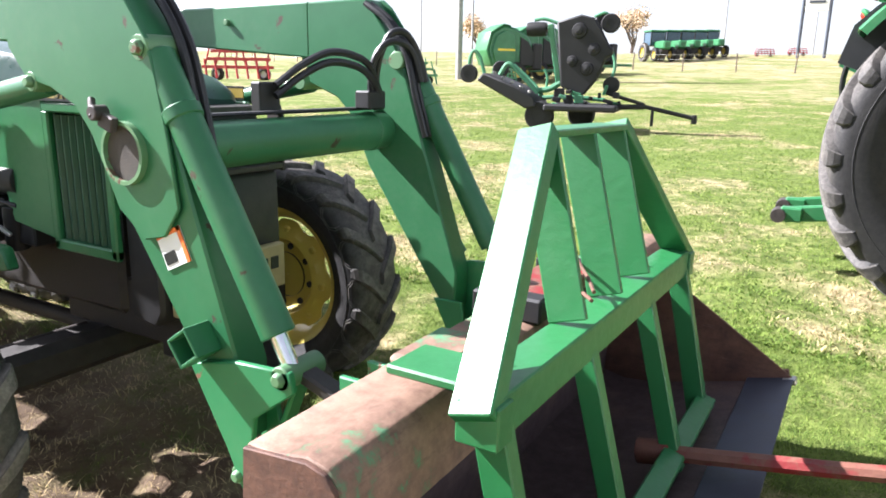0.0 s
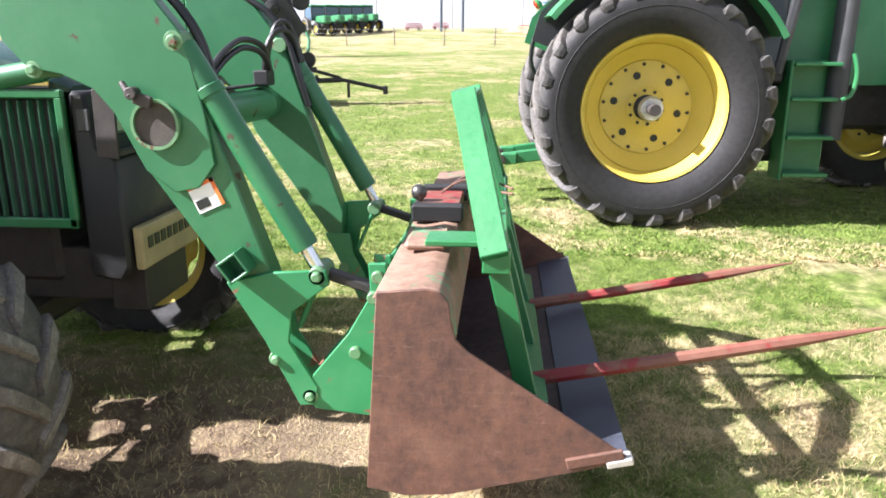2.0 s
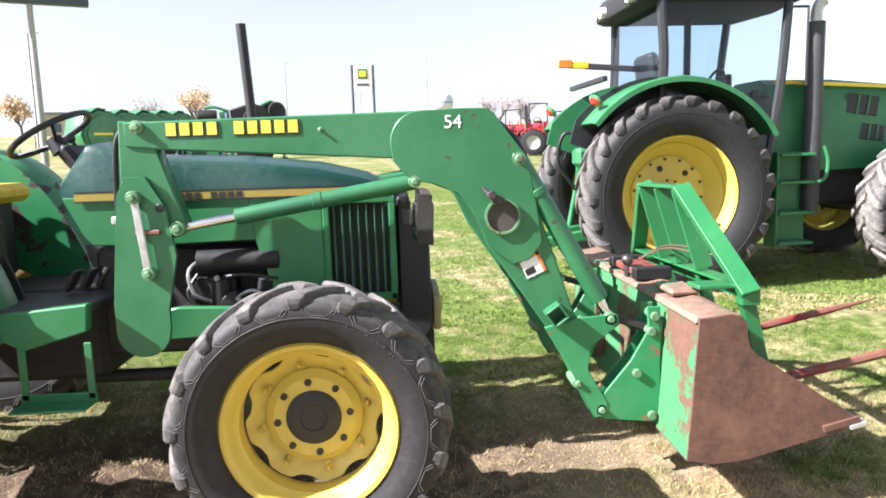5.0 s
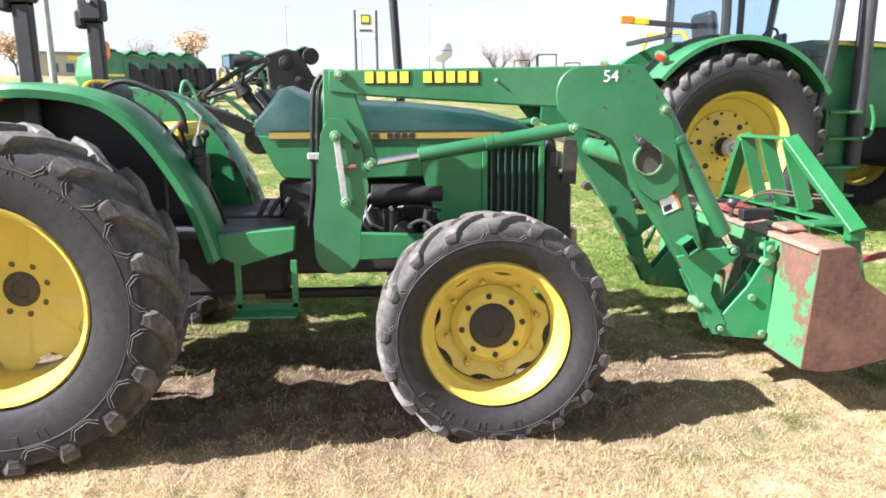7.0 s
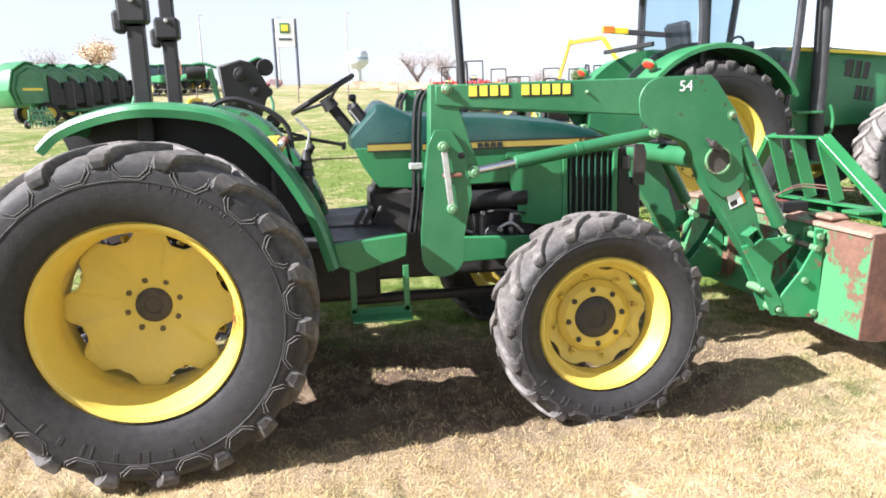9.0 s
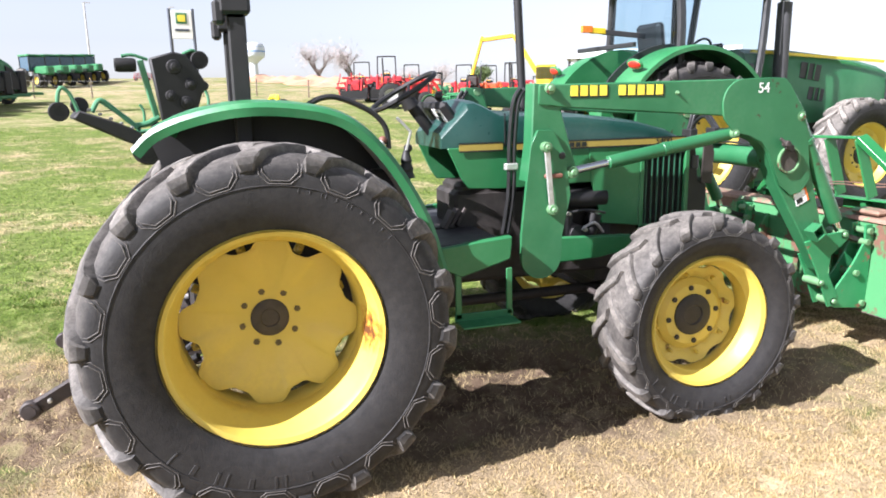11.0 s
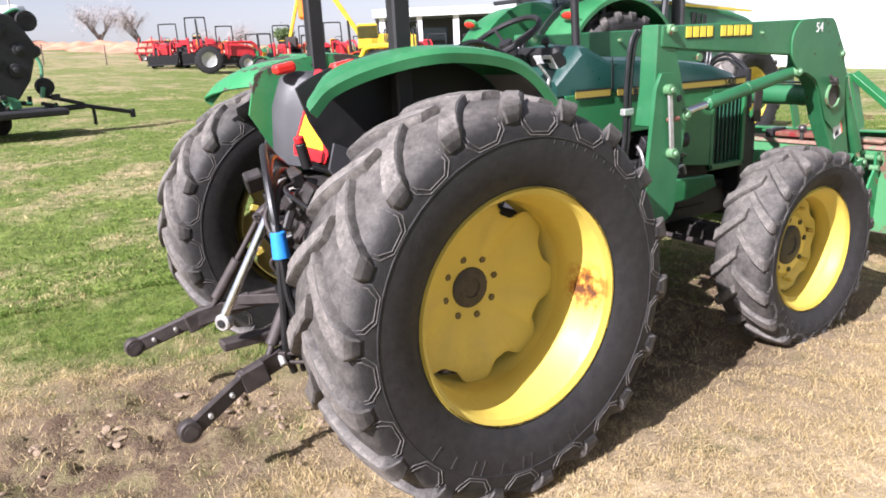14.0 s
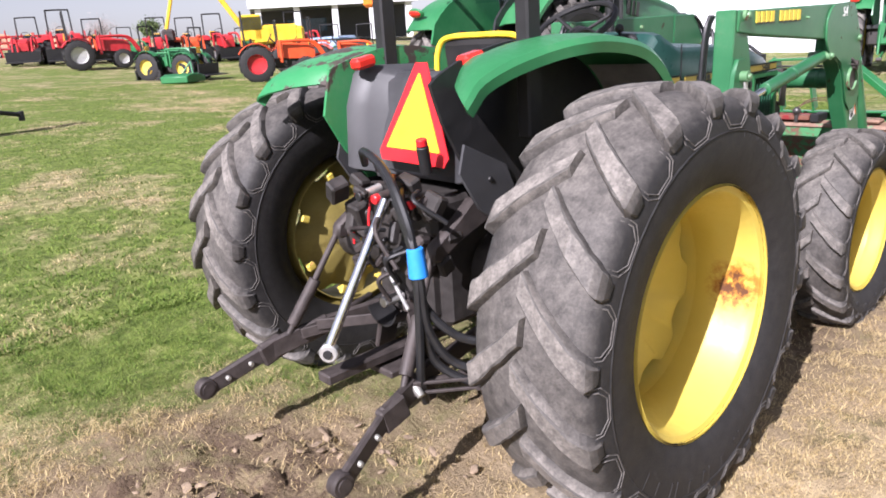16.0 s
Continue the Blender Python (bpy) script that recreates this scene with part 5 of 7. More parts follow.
    # lettering in bars on the boom
    for i in range(10):
        if i != 4:
            x = 1.515 + i * 0.053
            quick("lettering_shadow", loader, M_DECALK, ((x + 0.005, s * 0.5765, 1.549), (0.046, 0.004, 0.058)), bevel=0)
            quick("letter_bar", loader, M_DECALY, ((x, s * 0.578, 1.553), (0.038, 0.004, 0.050)), bevel=0)
    cu = bpy.data.curves.new("loader_number", "FONT")
    cu.body, cu.size, cu.extrude, cu.align_x, cu.align_y = "54", 0.075, 0.001, "CENTER", "CENTER"
    num = new("loader_number", cu)
    num.parent = loader
    num.matrix_basis = pose(2.628, s * 0.5885, 1.550, 90, 0, 0 if s < 0 else 180)
    cu.materials.append(M_WHITE)

rod("cross_tube", loader, M_LOADER, (2.822, -0.58, 1.165), (2.822, 0.58, 1.165), 0.062, seg=24, label="green cross tube")
for y in (-0.40, 0.40):
    rod("tube_band", loader, M_LOADER, (2.822, y - 0.01, 1.165), (2.822, y + 0.01, 1.165), 0.066, seg=24)
quick("hose_tray", loader, M_BLACK, ((2.80, 0, 1.240), (0.05, 0.95, 0.010)), ((2.74, -0.02, 1.28), (0.04, 0.09, 0.09)))
# lock link on the near mast
bm = B()
box(bm, (1.374, -0.608, 1.14), (0.030, 0.012, 0.33), ry(-6))
part("lock_link", bm, M_STEEL, loader, "steel boom lock link", bevel=0.004)
for x, z in ((1.356, 1.291), (1.394, 0.985)):
    bm = B()
    cyl(bm, (x, -0.585, z), (x, -0.625, z), 0.026, seg=16)
    cyl(bm, (x, -0.625, z), (x, -0.64, z), 0.017, 0.014, 6)
    part("lock_bolt", bm, M_GBOLT, loader, bevel=0.003)
quick("lock_handle", loader, M_SPEAR, ((1.40, -0.60, 1.15), (0.10, 0.014, 0.022)))
rod("lock_socket", loader, M_BLACK, (1.45, -0.56, 1.245), (1.45, -0.593, 1.245), 0.018)
# latch on the ring
bm = B()
cyl(bm, (2.775, -0.60, 1.255), (2.775, -0.64, 1.255), 0.018)
cyl(bm, (2.74, -0.61, 1.285), (2.775, -0.635, 1.245), 0.009)
box(bm, (2.80, -0.615, 1.235), (0.05, 0.02, 0.035), ry(20))
part("ring_latch", bm, M_IRON, loader, bevel=0.003)
# hoses
for s in (-1, 1):
    for k in range(2):
        o = 0.028 * k
        pipe("loader_hose", loader, M_HOSE, ((2.76, s * (0.50 - o), 1.585), (2.85, s * (0.50 - o), 1.525), (2.925, s * (0.50 - o), 1.42), (2.965, s * (0.50 - o), 1.28), (3.0, s * (0.51 - o), 1.15)), 0.011)
    for k in range(2):
        o = 0.026 * k
        pipe("loader_hose", loader, M_HOSE, ((1.31 - o, s * 0.45, 1.57), (1.275 - o, s * 0.445, 1.50), (1.258 - o, s * 0.44, 1.30), (1.252 - o, s * 0.44, 1.05), (1.225 - o, s * 0.43, 0.85)), 0.012, "black loader hose")
    quick("hose_clamp", loader, M_STEEL, ((1.24, s * 0.44, 1.19), (0.07, 0.035, 0.035)))
for k in range(2):
    o = 0.03 * k
    pipe("loader_hose", loader, M_HOSE, ((2.85, 0.40 - o, 1.27), (2.87, 0.385 - o, 1.38), (2.90, 0.41 - o, 1.475 - o), (2.93, 0.46 - o, 1.485 - o), (2.95, 0.51 - o, 1.42), (2.97, 0.53 - o, 1.33)), 0.012, "black looped hose")
    pipe("loader_hose", loader, M_HOSE, ((2.78, -0.02, 1.285 + o), (2.80, 0.08, 1.345 + o), (2.83, 0.18, 1.385 + o), (2.86, 0.28, 1.375 + o), (2.87, 0.345, 1.34 + o), (2.87, 0.40, 1.28)), 0.012, "black looped hose")
quick("valve_block", loader, M_BLACK, ((2.85, 0.37, 1.27), (0.06, 0.10, 0.06)))

# ---------------------------------------------------------------- bucket
bucket = thing("loader_bucket", "rust-brown loader bucket with remains of green paint", "bucket")
BW, BL = 0.875, 1.04
SIDE = [(3.512, 0.785), (3.64, 0.797), (3.676, 0.788), (3.696, 0.762), (3.704, 0.70), (3.716, 0.662), (3.745, 0.632), (4.165, 0.352), (4.075, 0.312), (3.70, 0.215), (3.58, 0.205), (3.475, 0.225)]
for s in (-1, 1):
    bm = B()
    e = BL if s > 0 else BW
    prism(bm, SIDE, s * (e - 0.010), s * e)
    sp = part("side_plate", bm, M_BUCKET, bucket, "rusted brown side plate", bevel=0.002)
    bm = B()
    box(bm, (4.08, s * (e + 0.004), 0.345), (0.15, 0.012, 0.03), ry(-14))
    part("wear_strip", bm, M_BUCKET, sp, bevel=0.003)
bm = B()
prism(bm, [(3.475, 0.225), (3.49, 0.225), (3.53, 0.778), (3.515, 0.778)], -BW + 0.010, BL - 0.010)
part("back_plate", bm, M_BUCKETG, bucket, "green and rust back plate", bevel=0.003)
bm = B()
prism(bm, [(3.494, 0.236), (3.499, 0.236), (3.538, 0.765), (3.533, 0.765)], -BW + 0.012, BL - 0.012)
part("inner_lining", bm, M_BUCKETIN, bucket, "dark rusted inside of the back")
bm = B()
prism(bm, [(3.475, 0.222), (3.58, 0.203), (3.70, 0.213), (4.08, 0.310), (4.08, 0.322), (3.70, 0.225), (3.58, 0.215), (3.49, 0.235)], -BW + 0.010, BL - 0.010)
part("floor_plate", bm, M_BUCKETIN, bucket, "dark worn bucket floor")
bm = B()
prism(bm, [(3.500, 0.763), (3.512, 0.788), (3.56, 0.785), (3.63, 0.799), (3.672, 0.791), (3.693, 0.768), (3.704, 0.72), (3.714, 0.655), (3.706, 0.653), (3.692, 0.715), (3.680, 0.760), (3.66, 0.776), (3.54, 0.774), (3.51, 0.763)], -BW + 0.012, BL - 0.012)
part("top_lip", bm, M_LIP, bucket, "worn folded top lip, pale rust", bevel=0.003)
bm = B()
prism(bm, [(4.02, 0.306), (4.165, 0.345), (4.17, 0.355), (4.02, 0.320)], -BW, BL)
part("cutting_edge", bm, M_EDGE, bucket, "scoured steel cutting edge", bevel=0.002)
for s in (-1, 1):
    bm = B()
    box(bm, (4.145, s * ((BL if s > 0 else BW) - 0.01), 0.338), (0.07, 0.045, 0.022), ry(-14))
    part("corner_tip", bm, M_STEEL, bucket, bevel=0.004)
    for x in (0.30, 0.52):
        bm = B()
        prism(bm, [(3.43, 0.62), (3.48, 0.70), (3.50, 0.70), (3.478, 0.30), (3.44, 0.30)], s * x, s * (x + 0.016))
        part("ear", bm, M_BUCKETG, bucket, bevel=0.003)
quick("lip_cover", bucket, M_LIP, ((3.60, -0.42, 0.811), (0.13, 0.20, 0.03)), bevel=0.012)
for y in (-0.10, 0.28):
    quick("receiver_bar", bucket, M_BLACK, ((3.60, y, 0.825), (0.18, 0.06, 0.06)), bevel=0.006, label="black steel bar on the lip")
quick("lip_plate", bucket, M_SPEAR, ((3.60, 0.09, 0.822), (0.15, 0.30, 0.035)), bevel=0.006, label="red plate on the lip")
for x, y in ((3.63, -0.34), (3.66, 0.24)):
    rod("lip_bolt", bucket, M_BOLT, (x, y, 0.793), (x, y, 0.828), 0.012, seg=8)

# ---------------------------------------------------------------- bale spear frame
rack = thing("bale_spear_frame", "freshly painted green bale spear frame chained in the bucket", "bale spear",
             Matrix.Translation((0, 0.033, 0.82)) @ Matrix.Rotation(radians(-1.2), 4, "X") @ Matrix.Translation((0, 0, -0.835)))


def lean(z):
    return 3.80 - (z - 0.86) * 0.27


def flat(name, p, q, w, t, label="", twist=0.0):
    """A flat bar from p to q, w deep across the frame and t thick, turned on its own length by twist."""
    p, q = Vector(p), Vector(q)
    d = q - p
    z = d.normalized()
    xdir = (Vector((1, 0, 0)) - z * z.x).normalized()
    ydir = z.cross(xdir)
    bm = B()
    box(bm, (p + q) / 2, (w, t, d.length), Matrix((xdir, ydir, z)).transposed() @ rz(twist))
    return part(name, bm, M_RACK, rack, label, bevel=0.003)


RW, TW = 0.67, 0.245
for s in (-1, 1):
    flat("slanted_bar", (lean(0.825), s * (RW + 0.035), 0.825), (lean(1.252), s * TW, 1.252), 0.080, 0.040, "bright green slanted bar", s * 10)
    quick("corner_block", rack, M_RACK, ((lean(0.815), s * (RW + 0.005), 0.815), (0.078, 0.055, 0.075)), bevel=0.003)
    flat("side_post", (lean(0.84), s * (RW - 0.02), 0.84), (lean(0.40), s * (RW - 0.02), 0.33), 0.06, 0.04)
flat("top_bar", (lean(1.25), -TW, 1.25), (lean(1.25), TW, 1.25), 0.085, 0.016)
for y in (-0.275, -0.035, 0.20):
    flat("upright", (lean(0.87), y, 0.87), (lean(1.26), y * 0.97 + 0.025, 1.245), 0.085, 0.014)
for y in (-0.22, 0.25):
    flat("lower_post", (lean(0.84), y, 0.84), (lean(0.33), y, 0.33), 0.05, 0.04)
bm = B()
box(bm, (3.80, 0, 0.855), (0.085, 2 * RW, 0.012))
box(bm, (3.838, 0, 0.82), (0.010, 2 * RW, 0.075))
part("middle_rail", bm, M_RACK, rack, "green angle-iron rail", bevel=0.003)
quick("bottom_rail", rack, M_RACK, ((lean(0.36), 0, 0.36), (0.06, 2 * RW, 0.07), ry(15)), bevel=0.004)
for y in (-0.60, 0.33):
    quick("hook_arm", rack, M_RACK, ((3.71, y, 0.852), (0.20, 0.13 if y < 0 else 0.08, 0.018)), bevel=0.004)
for y in (-0.488, 0.247):
    bm = B()
    tube(bm, ((3.86, y, 0.362), (4.3, y, 0.445), (4.72, y, 0.530)), (0.024, 0.021), 8, rounded=False)
    tube(bm, ((4.72, y, 0.530), (4.985, y, 0.584)), (0.021, 0.003), 8, rounded=False)
    part("spear", bm, M_SPEAR, rack, "long red and rusty bale spear")
    rod("spear_socket", rack, M_SPEAR, (3.84, y, 0.358), (3.93, y, 0.375), 0.036)
chain = thing("tie_wire", "thin rusty wire twisted round the frame and the bucket lip", "wire")
pipe("strand", chain, M_BUCKET, ((3.60, 0.10, 0.865), (3.70, -0.02, 0.93), (3.80, -0.20, 0.925), (3.86, -0.29, 0.93)), 0.004)
pipe("strand", chain, M_BUCKET, ((3.60, 0.08, 0.862), (3.70, 0.00, 0.94), (3.80, -0.16, 0.945), (3.86, -0.28, 0.945)), 0.004)
M_HITCH = plain("hitch_steel", (0.10, 0.095, 0.09), 0.4, 0.7, 0.3, 30, 0.1)
hook = thing("ball_hitch", "dark grey hitch ball standing on the bucket lip", "hitch ball")
bm = B()
bmesh.ops.create_uvsphere(bm, u_segments=16, v_segments=10, radius=0.030, matrix=Matrix.Translation((3.52, 0.027, 0.872)))
part("ball", bm, M_HITCH, hook)
rod("stem", hook, M_HITCH, (3.52, 0.027, 0.79), (3.52, 0.027, 0.85), 0.014)

# ---------------------------------------------------------------- the large cab tractor
M_RUB_BIG = rubber("large_tyre_rubber", 0.55, 0.92)
M_RUB_BIGF = rubber("large_front_tyre_rubber", 1.0, 0.70)
M_CAB = plain("cab_black", (0.02, 0.021, 0.022), 0.4, 0.0, 0.2)
M_CABROOF = plain("cab_roof_plastic", (0.016, 0.017, 0.018), 0.85, 0.0, 0.2)
M_TINT = glass_material("cab_window_glass", (0.70, 0.82, 0.88))


def arch_shell(name, parent, mat, cx, cz, r, a0, a1, y0, y1, lip=0.05, t=0.015, label="", stretch=1.0):
    bm = B()
    rows = []
    for i in range(25):
        a = radians(a0 + (a1 - a0) * i / 24)
        d = Vector((math.cos(a) * stretch, 0, math.sin(a)))
        c = Vector((cx, 0, cz))
        ys = ((y0, -lip), (y0, -0.015), (y0 + (y1 - y0) * 0.12, 0.0), (y0 + (y1 - y0) * 0.8, 0.0), (y1, -0.03))
        rows.append([bm.verts.new(c + d * (r + k) + Vector((0, y, 0))) for y, k in ys])
    for p, q in zip(rows, rows[1:]):
        for k in range(4):
            bm.faces.new((p[k], p[k + 1], q[k + 1], q[k]))
    bmesh.ops.recalc_face_normals(bm, faces=bm.faces[:])
    bmesh.ops.solidify(bm, geom=bm.faces[:], thickness=t)
    return part(name, bm, mat, parent, label)


def cab_tractor(m, label, group=""):
    """A large tractor with a glazed cab. The ground is z = 0, the rear axle x = 0."""
    T = thing("cab_tractor", label, "tractor", m, group)
    for s in (-1, 1):
        w = wheel("rear_wheel", T, pose(0, s * 0.86, 0.885, 0, 20, 0), 0.92, 0.545, 0.46, 23, -0.12, 0.10, out=s, mats=(M_YELLOW, M_RUB_BIG), style="front", bolts=10, marks=False, scallop=False)
        rod("axle_bar", w, M_IRON, (0, s * -0.1, 0), (0, s * 0.20, 0), 0.045)
        rod("axle_clamp", w, M_STEEL, (0, s * 0.04, 0), (0, s * 0.10, 0), 0.10, 0.085, 20)
        wheel("front_wheel", T, pose(2.58, s * 0.88, 0.67, 0, 10, 0), 0.70, 0.39, 0.40, 19, 0.02, 0.12, out=s, mats=(M_YELLOW, M_RUB_BIGF), style="front", bolts=10, marks=False, scallop=False)
        arch_shell("fender", T, M_GREEN, 0.02, 0.88, 1.10, 141, 30, s * 1.02, s * 0.50, 0.06, label="green rear fender", stretch=0.98)
        bm = B()
        prism(bm, [(-0.9, 1.4)] + [(0.02 + 1.12 * math.cos(radians(a)), 0.90 + 1.12 * math.sin(radians(a))) for a in range(140, 28, -8)] + [(1.1, 0.9), (0.4, 0.9)], s * 0.50, s * 0.47)
        part("fender_wall", bm, M_CAB if s < 0 else M_GREEN, T)
        bm = B()
        bmesh.ops.create_uvsphere(bm, u_segments=16, v_segments=8, radius=1.0, matrix=Matrix.Translation((-0.765, s * 0.88, 1.765)) @ Matrix.Rotation(radians(-40), 4, "Y") @ Matrix.Diagonal((0.03, 0.105, 0.055, 1)))
        lamp = part("tail_lamp", bm, M_REDL, T, "red oval tail lamp")
        bm = B()
        bmesh.ops.create_uvsphere(bm, u_segments=16, v_segments=8, radius=1.0, matrix=Matrix.Translation((-0.752, s * 0.87, 1.772)) @ Matrix.Rotation(radians(-40), 4, "Y") @ Matrix.Diagonal((0.03, 0.135, 0.075, 1)))
        part("lamp_bezel", bm, M_GREEN, lamp)
        # cab posts and glass
        for p, q, r in (((-0.08, s * 0.72, 1.62), (-0.06, s * 0.66, 2.70), 0.05), ((1.02, s * 0.66, 1.15), (1.22, s * 0.62, 2.70), 0.045)):
            bm = B()
            tube(bm, (p, Vector(p).lerp(Vector(q), 0.5) + Vector((0.02, s * 0.02, 0)), q), r, 8)
            part("cab_post", bm, M_CAB, T)
        bm = B()
        shape(bm, [(-0.06, s * 0.70, 1.75), (0.50, s * 0.72, 1.30), (1.03, s * 0.68, 1.18), (1.21, s * 0.63, 2.68), (-0.05, s * 0.67, 2.68)], [(0, 1, 2, 3, 4)])
        part("door_glass", bm, M_TINT, T, "tinted door glass")
        if s < 0:
            quick("extremity_bar", T, M_GREY, ((-0.26, 0.05, 2.165), (0.66, 0.035, 0.06), ry(4)))
            quick("extremity_stripe", T, M_SEAT, ((-0.65, 0.05, 2.20), (0.20, 0.04, 0.07), ry(2)))
            quick("marker_lamp", T, M_AMBER, ((-0.80, 0.05, 2.215), (0.14, 0.05, 0.08)), label="amber marker lamp")
        # hood vents and stripe
        for (x, z, w, h) in ((2.15, 1.70, 0.34, 0.20), (2.27, 1.42, 0.26, 0.16)):
            quick("vent", T, M_CAB, ((x, s * 0.437, z), (w, 0.012, h), ry(8)))
            for k in (-1, 1):
                quick("vent_bar", T, M_GREEN, ((x + k * w / 6, s * 0.446, z), (0.02, 0.012, h), ry(8)), bevel=0)
        quick("stripe", T, M_DECALY, ((2.3, s * 0.425, 1.885), (2.2, 0.03, 0.035), ry(3.2)), bevel=0)
        quick("lower_arm", T, M_GREEN, ((-0.75, s * 0.22, 0.44), (0.7, 0.05, 0.11), ry(-8)), ((-1.05, s * 0.23, 0.40), (0.14, 0.09, 0.10)), bevel=0.012)
        rod("arm_eye", T, M_IRON, (-1.13, s * 0.17, 0.39), (-1.13, s * 0.29, 0.39), 0.05)
        rod("lift_rod", T, M_GREEN, (-0.55, s * 0.30, 1.25), (-0.70, s * 0.30, 0.48), 0.03)
    bm = B()
    secs = []
    for x, w, top, bot in ((1.15, 0.42, 1.98, 1.05), (1.9, 0.43, 1.97, 1.05), (2.9, 0.42, 1.88, 1.08), (3.5, 0.40, 1.77, 1.08), (3.85, 0.36, 1.64, 1.06), (3.95, 0.30, 1.50, 1.05)):
        secs.append([(x, -w, bot), (x, -w - 0.01, top - 0.25), (x, -w + 0.05, top - 0.06), (x, -w + 0.16, top), (x, w - 0.16, top), (x, w - 0.05, top - 0.06), (x, w + 0.01, top - 0.25), (x, w, bot)])
    loft(bm, secs)
    part("hood", bm, M_GREEN, T, "long green sloping hood")
    for s in (-1, 1):
        quick("nose_grille", T, M_CAB, ((3.68, s * 0.385, 1.4), (0.36, 0.05, 0.42), rz(-8 * s)), bevel=0.02)
    quick("chassis", T, M_GREASE, ((1.9, 0, 0.95), (3.4, 0.55, 0.55)), ((0, 0, 0.885), (0.6, 1.2, 0.40)), ((2.58, 0, 0.67), (0.3, 1.4, 0.22)), bevel=0.04)
    for s in (-1, 1):
        quick("fuel_tank", T, M_CAB, ((1.20, s * 0.36, 0.72), (0.6, 0.24, 0.6)), bevel=0.06)
    bm = B()
    secs = []
    for z, g in ((2.68, 0.0), (2.72, 0.06), (2.87, 0.06), (2.95, 0.0), (2.97, -0.12)):
        secs.append([(-0.20 - g, -0.66 - g, z), (1.30 + g, -0.66 - g, z), (1.40 + g, 0, z), (1.30 + g, 0.66 + g, z), (-0.20 - g, 0.66 + g, z)])
    loft(bm, secs)
    part("cab_roof", bm, M_CABROOF, T, "dark cab roof", bevel=0.01)
    bm = B()
    shape(bm, [(-0.09, -0.66, 1.85), (-0.09, 0.66, 1.85), (-0.07, 0.62, 2.68), (-0.07, -0.62, 2.68)], [(0, 1, 2, 3)])
    part("rear_window", bm, M_TINT, T, "tinted rear window")
    for s in (-1, 1):
        for k in (0, 1):
            rod("work_lamp", T, M_WHITE, (-0.25, s * (0.42 + 0.17 * k), 2.79), (-0.32, s * (0.42 + 0.17 * k), 2.78), 0.06, 0.055, 14)
    # added dark panels behind the door glass stand for the dim interior
    for s in (-1, 1):
        quick("dim_interior_panel", T, M_CAB, ((0.62, s * 0.655, 1.48), (0.86, 0.03, 0.62)), bevel=0.02, label="added dark panel standing for the dim cab interior behind the glass")
    quick("cab_floor", T, M_CAB, ((0.35, 0, 1.12), (1.5, 1.25, 0.10)), ((1.06, 0, 1.5), (0.1, 0.7, 0.75)), bevel=0.02)
    quick("cab_seat", T, M_CAB, ((0.30, 0, 1.62), (0.5, 0.5, 0.14)), ((0.08, 0, 1.98), (0.12, 0.46, 0.62), ry(-8)), bevel=0.04, label="dark cab seat")
    quick("armrest_console", T, M_CAB, ((0.45, -0.36, 1.74), (0.5, 0.12, 0.12)), ((0.72, -0.38, 1.95), (0.05, 0.22, 0.16)), bevel=0.02)
    rod("steering_post", T, M_CAB, (0.95, 0, 1.5), (0.80, 0, 1.92), 0.04)
    bm = B()
    tube(bm, [(0.78 + 0.06 * math.cos(t), 0.2 * math.sin(t), 1.95 + 0.17 * math.cos(t)) for t in (2 * math.pi * i / 20 for i in range(21))], 0.015, 6, rounded=False)
    part("steering_wheel", bm, M_CAB, T)
    quick("cab_column", T, M_CAB, ((0.62, 0.30, 2.15), (0.07, 0.05, 1.1)), bevel=0.01)
    pipe("exhaust_pipe", T, M_GREY, ((1.55, -0.55, 0.62), (1.55, -0.55, 1.5), (1.55, -0.55, 2.2), (1.55, -0.55, 2.50)), 0.085, "dark exhaust stack", 14, rounded=False)
    pipe("exhaust_tip", T, M_STEEL, ((1.55, -0.55, 2.48), (1.55, -0.55, 2.58), (1.57, -0.555, 2.66), (1.61, -0.56, 2.70)), 0.055, "", 12)
    quick("mirror_arm", T, M_CAB, ((1.36, -0.72, 2.25), (0.02, 0.02, 0.75)), ((1.30, -0.70, 2.62), (0.16, 0.04, 0.02)))
    L = new("ladder")
    L.parent = T
    tagged(L, "green cab steps with handrail")
    quick("side_panel", L, M_GREEN, ((1.32, -0.50, 0.78), (0.40, 0.03, 0.94)), ((1.12, -0.60, 0.78), (0.03, 0.22, 0.94)), bevel=0.008)
    for z in (0.40, 0.70, 1.0, 1.27):
        quick("tread", L, M_GREEN, ((1.31, -0.62, z - 0.05), (0.36, 0.24, 0.03)), bevel=0.006)
    pipe("handrail", L, M_RACK, ((1.55, -0.76, 1.30), (1.58, -0.78, 1.15), (1.56, -0.78, 1.0), (1.50, -0.76, 0.95)), 0.018)
    quick("rear_linkage", T, M_GREEN, ((-0.42, 0, 0.95), (0.4, 0.7, 0.5)), ((-0.62, 0, 1.25), (0.2, 0.25, 0.2)), bevel=0.04)
    pipe("hitch_hose", T, M_HOSE, ((-0.6, 0.05, 1.45), (-0.8, 0.1, 1.5), (-0.85, 0.15, 1.2), (-0.65, 0.2, 0.9)), 0.02)
    quick("rear_window_frame", T, M_CAB, ((-0.58, 0, 2.0), (0.05, 1.2, 0.05)))
    return T


big = cab_tractor(pose(4.93, 4.06, 0.075, 0, 0, 2.0), "large green cab tractor with yellow wheels and dark roof")
other = copy_thing(big, pose(18.6, 3.6, at_ground(18.6, 3.6), 0, 0, 12))
tagged(other, "green cab tractor parked beyond the loader")

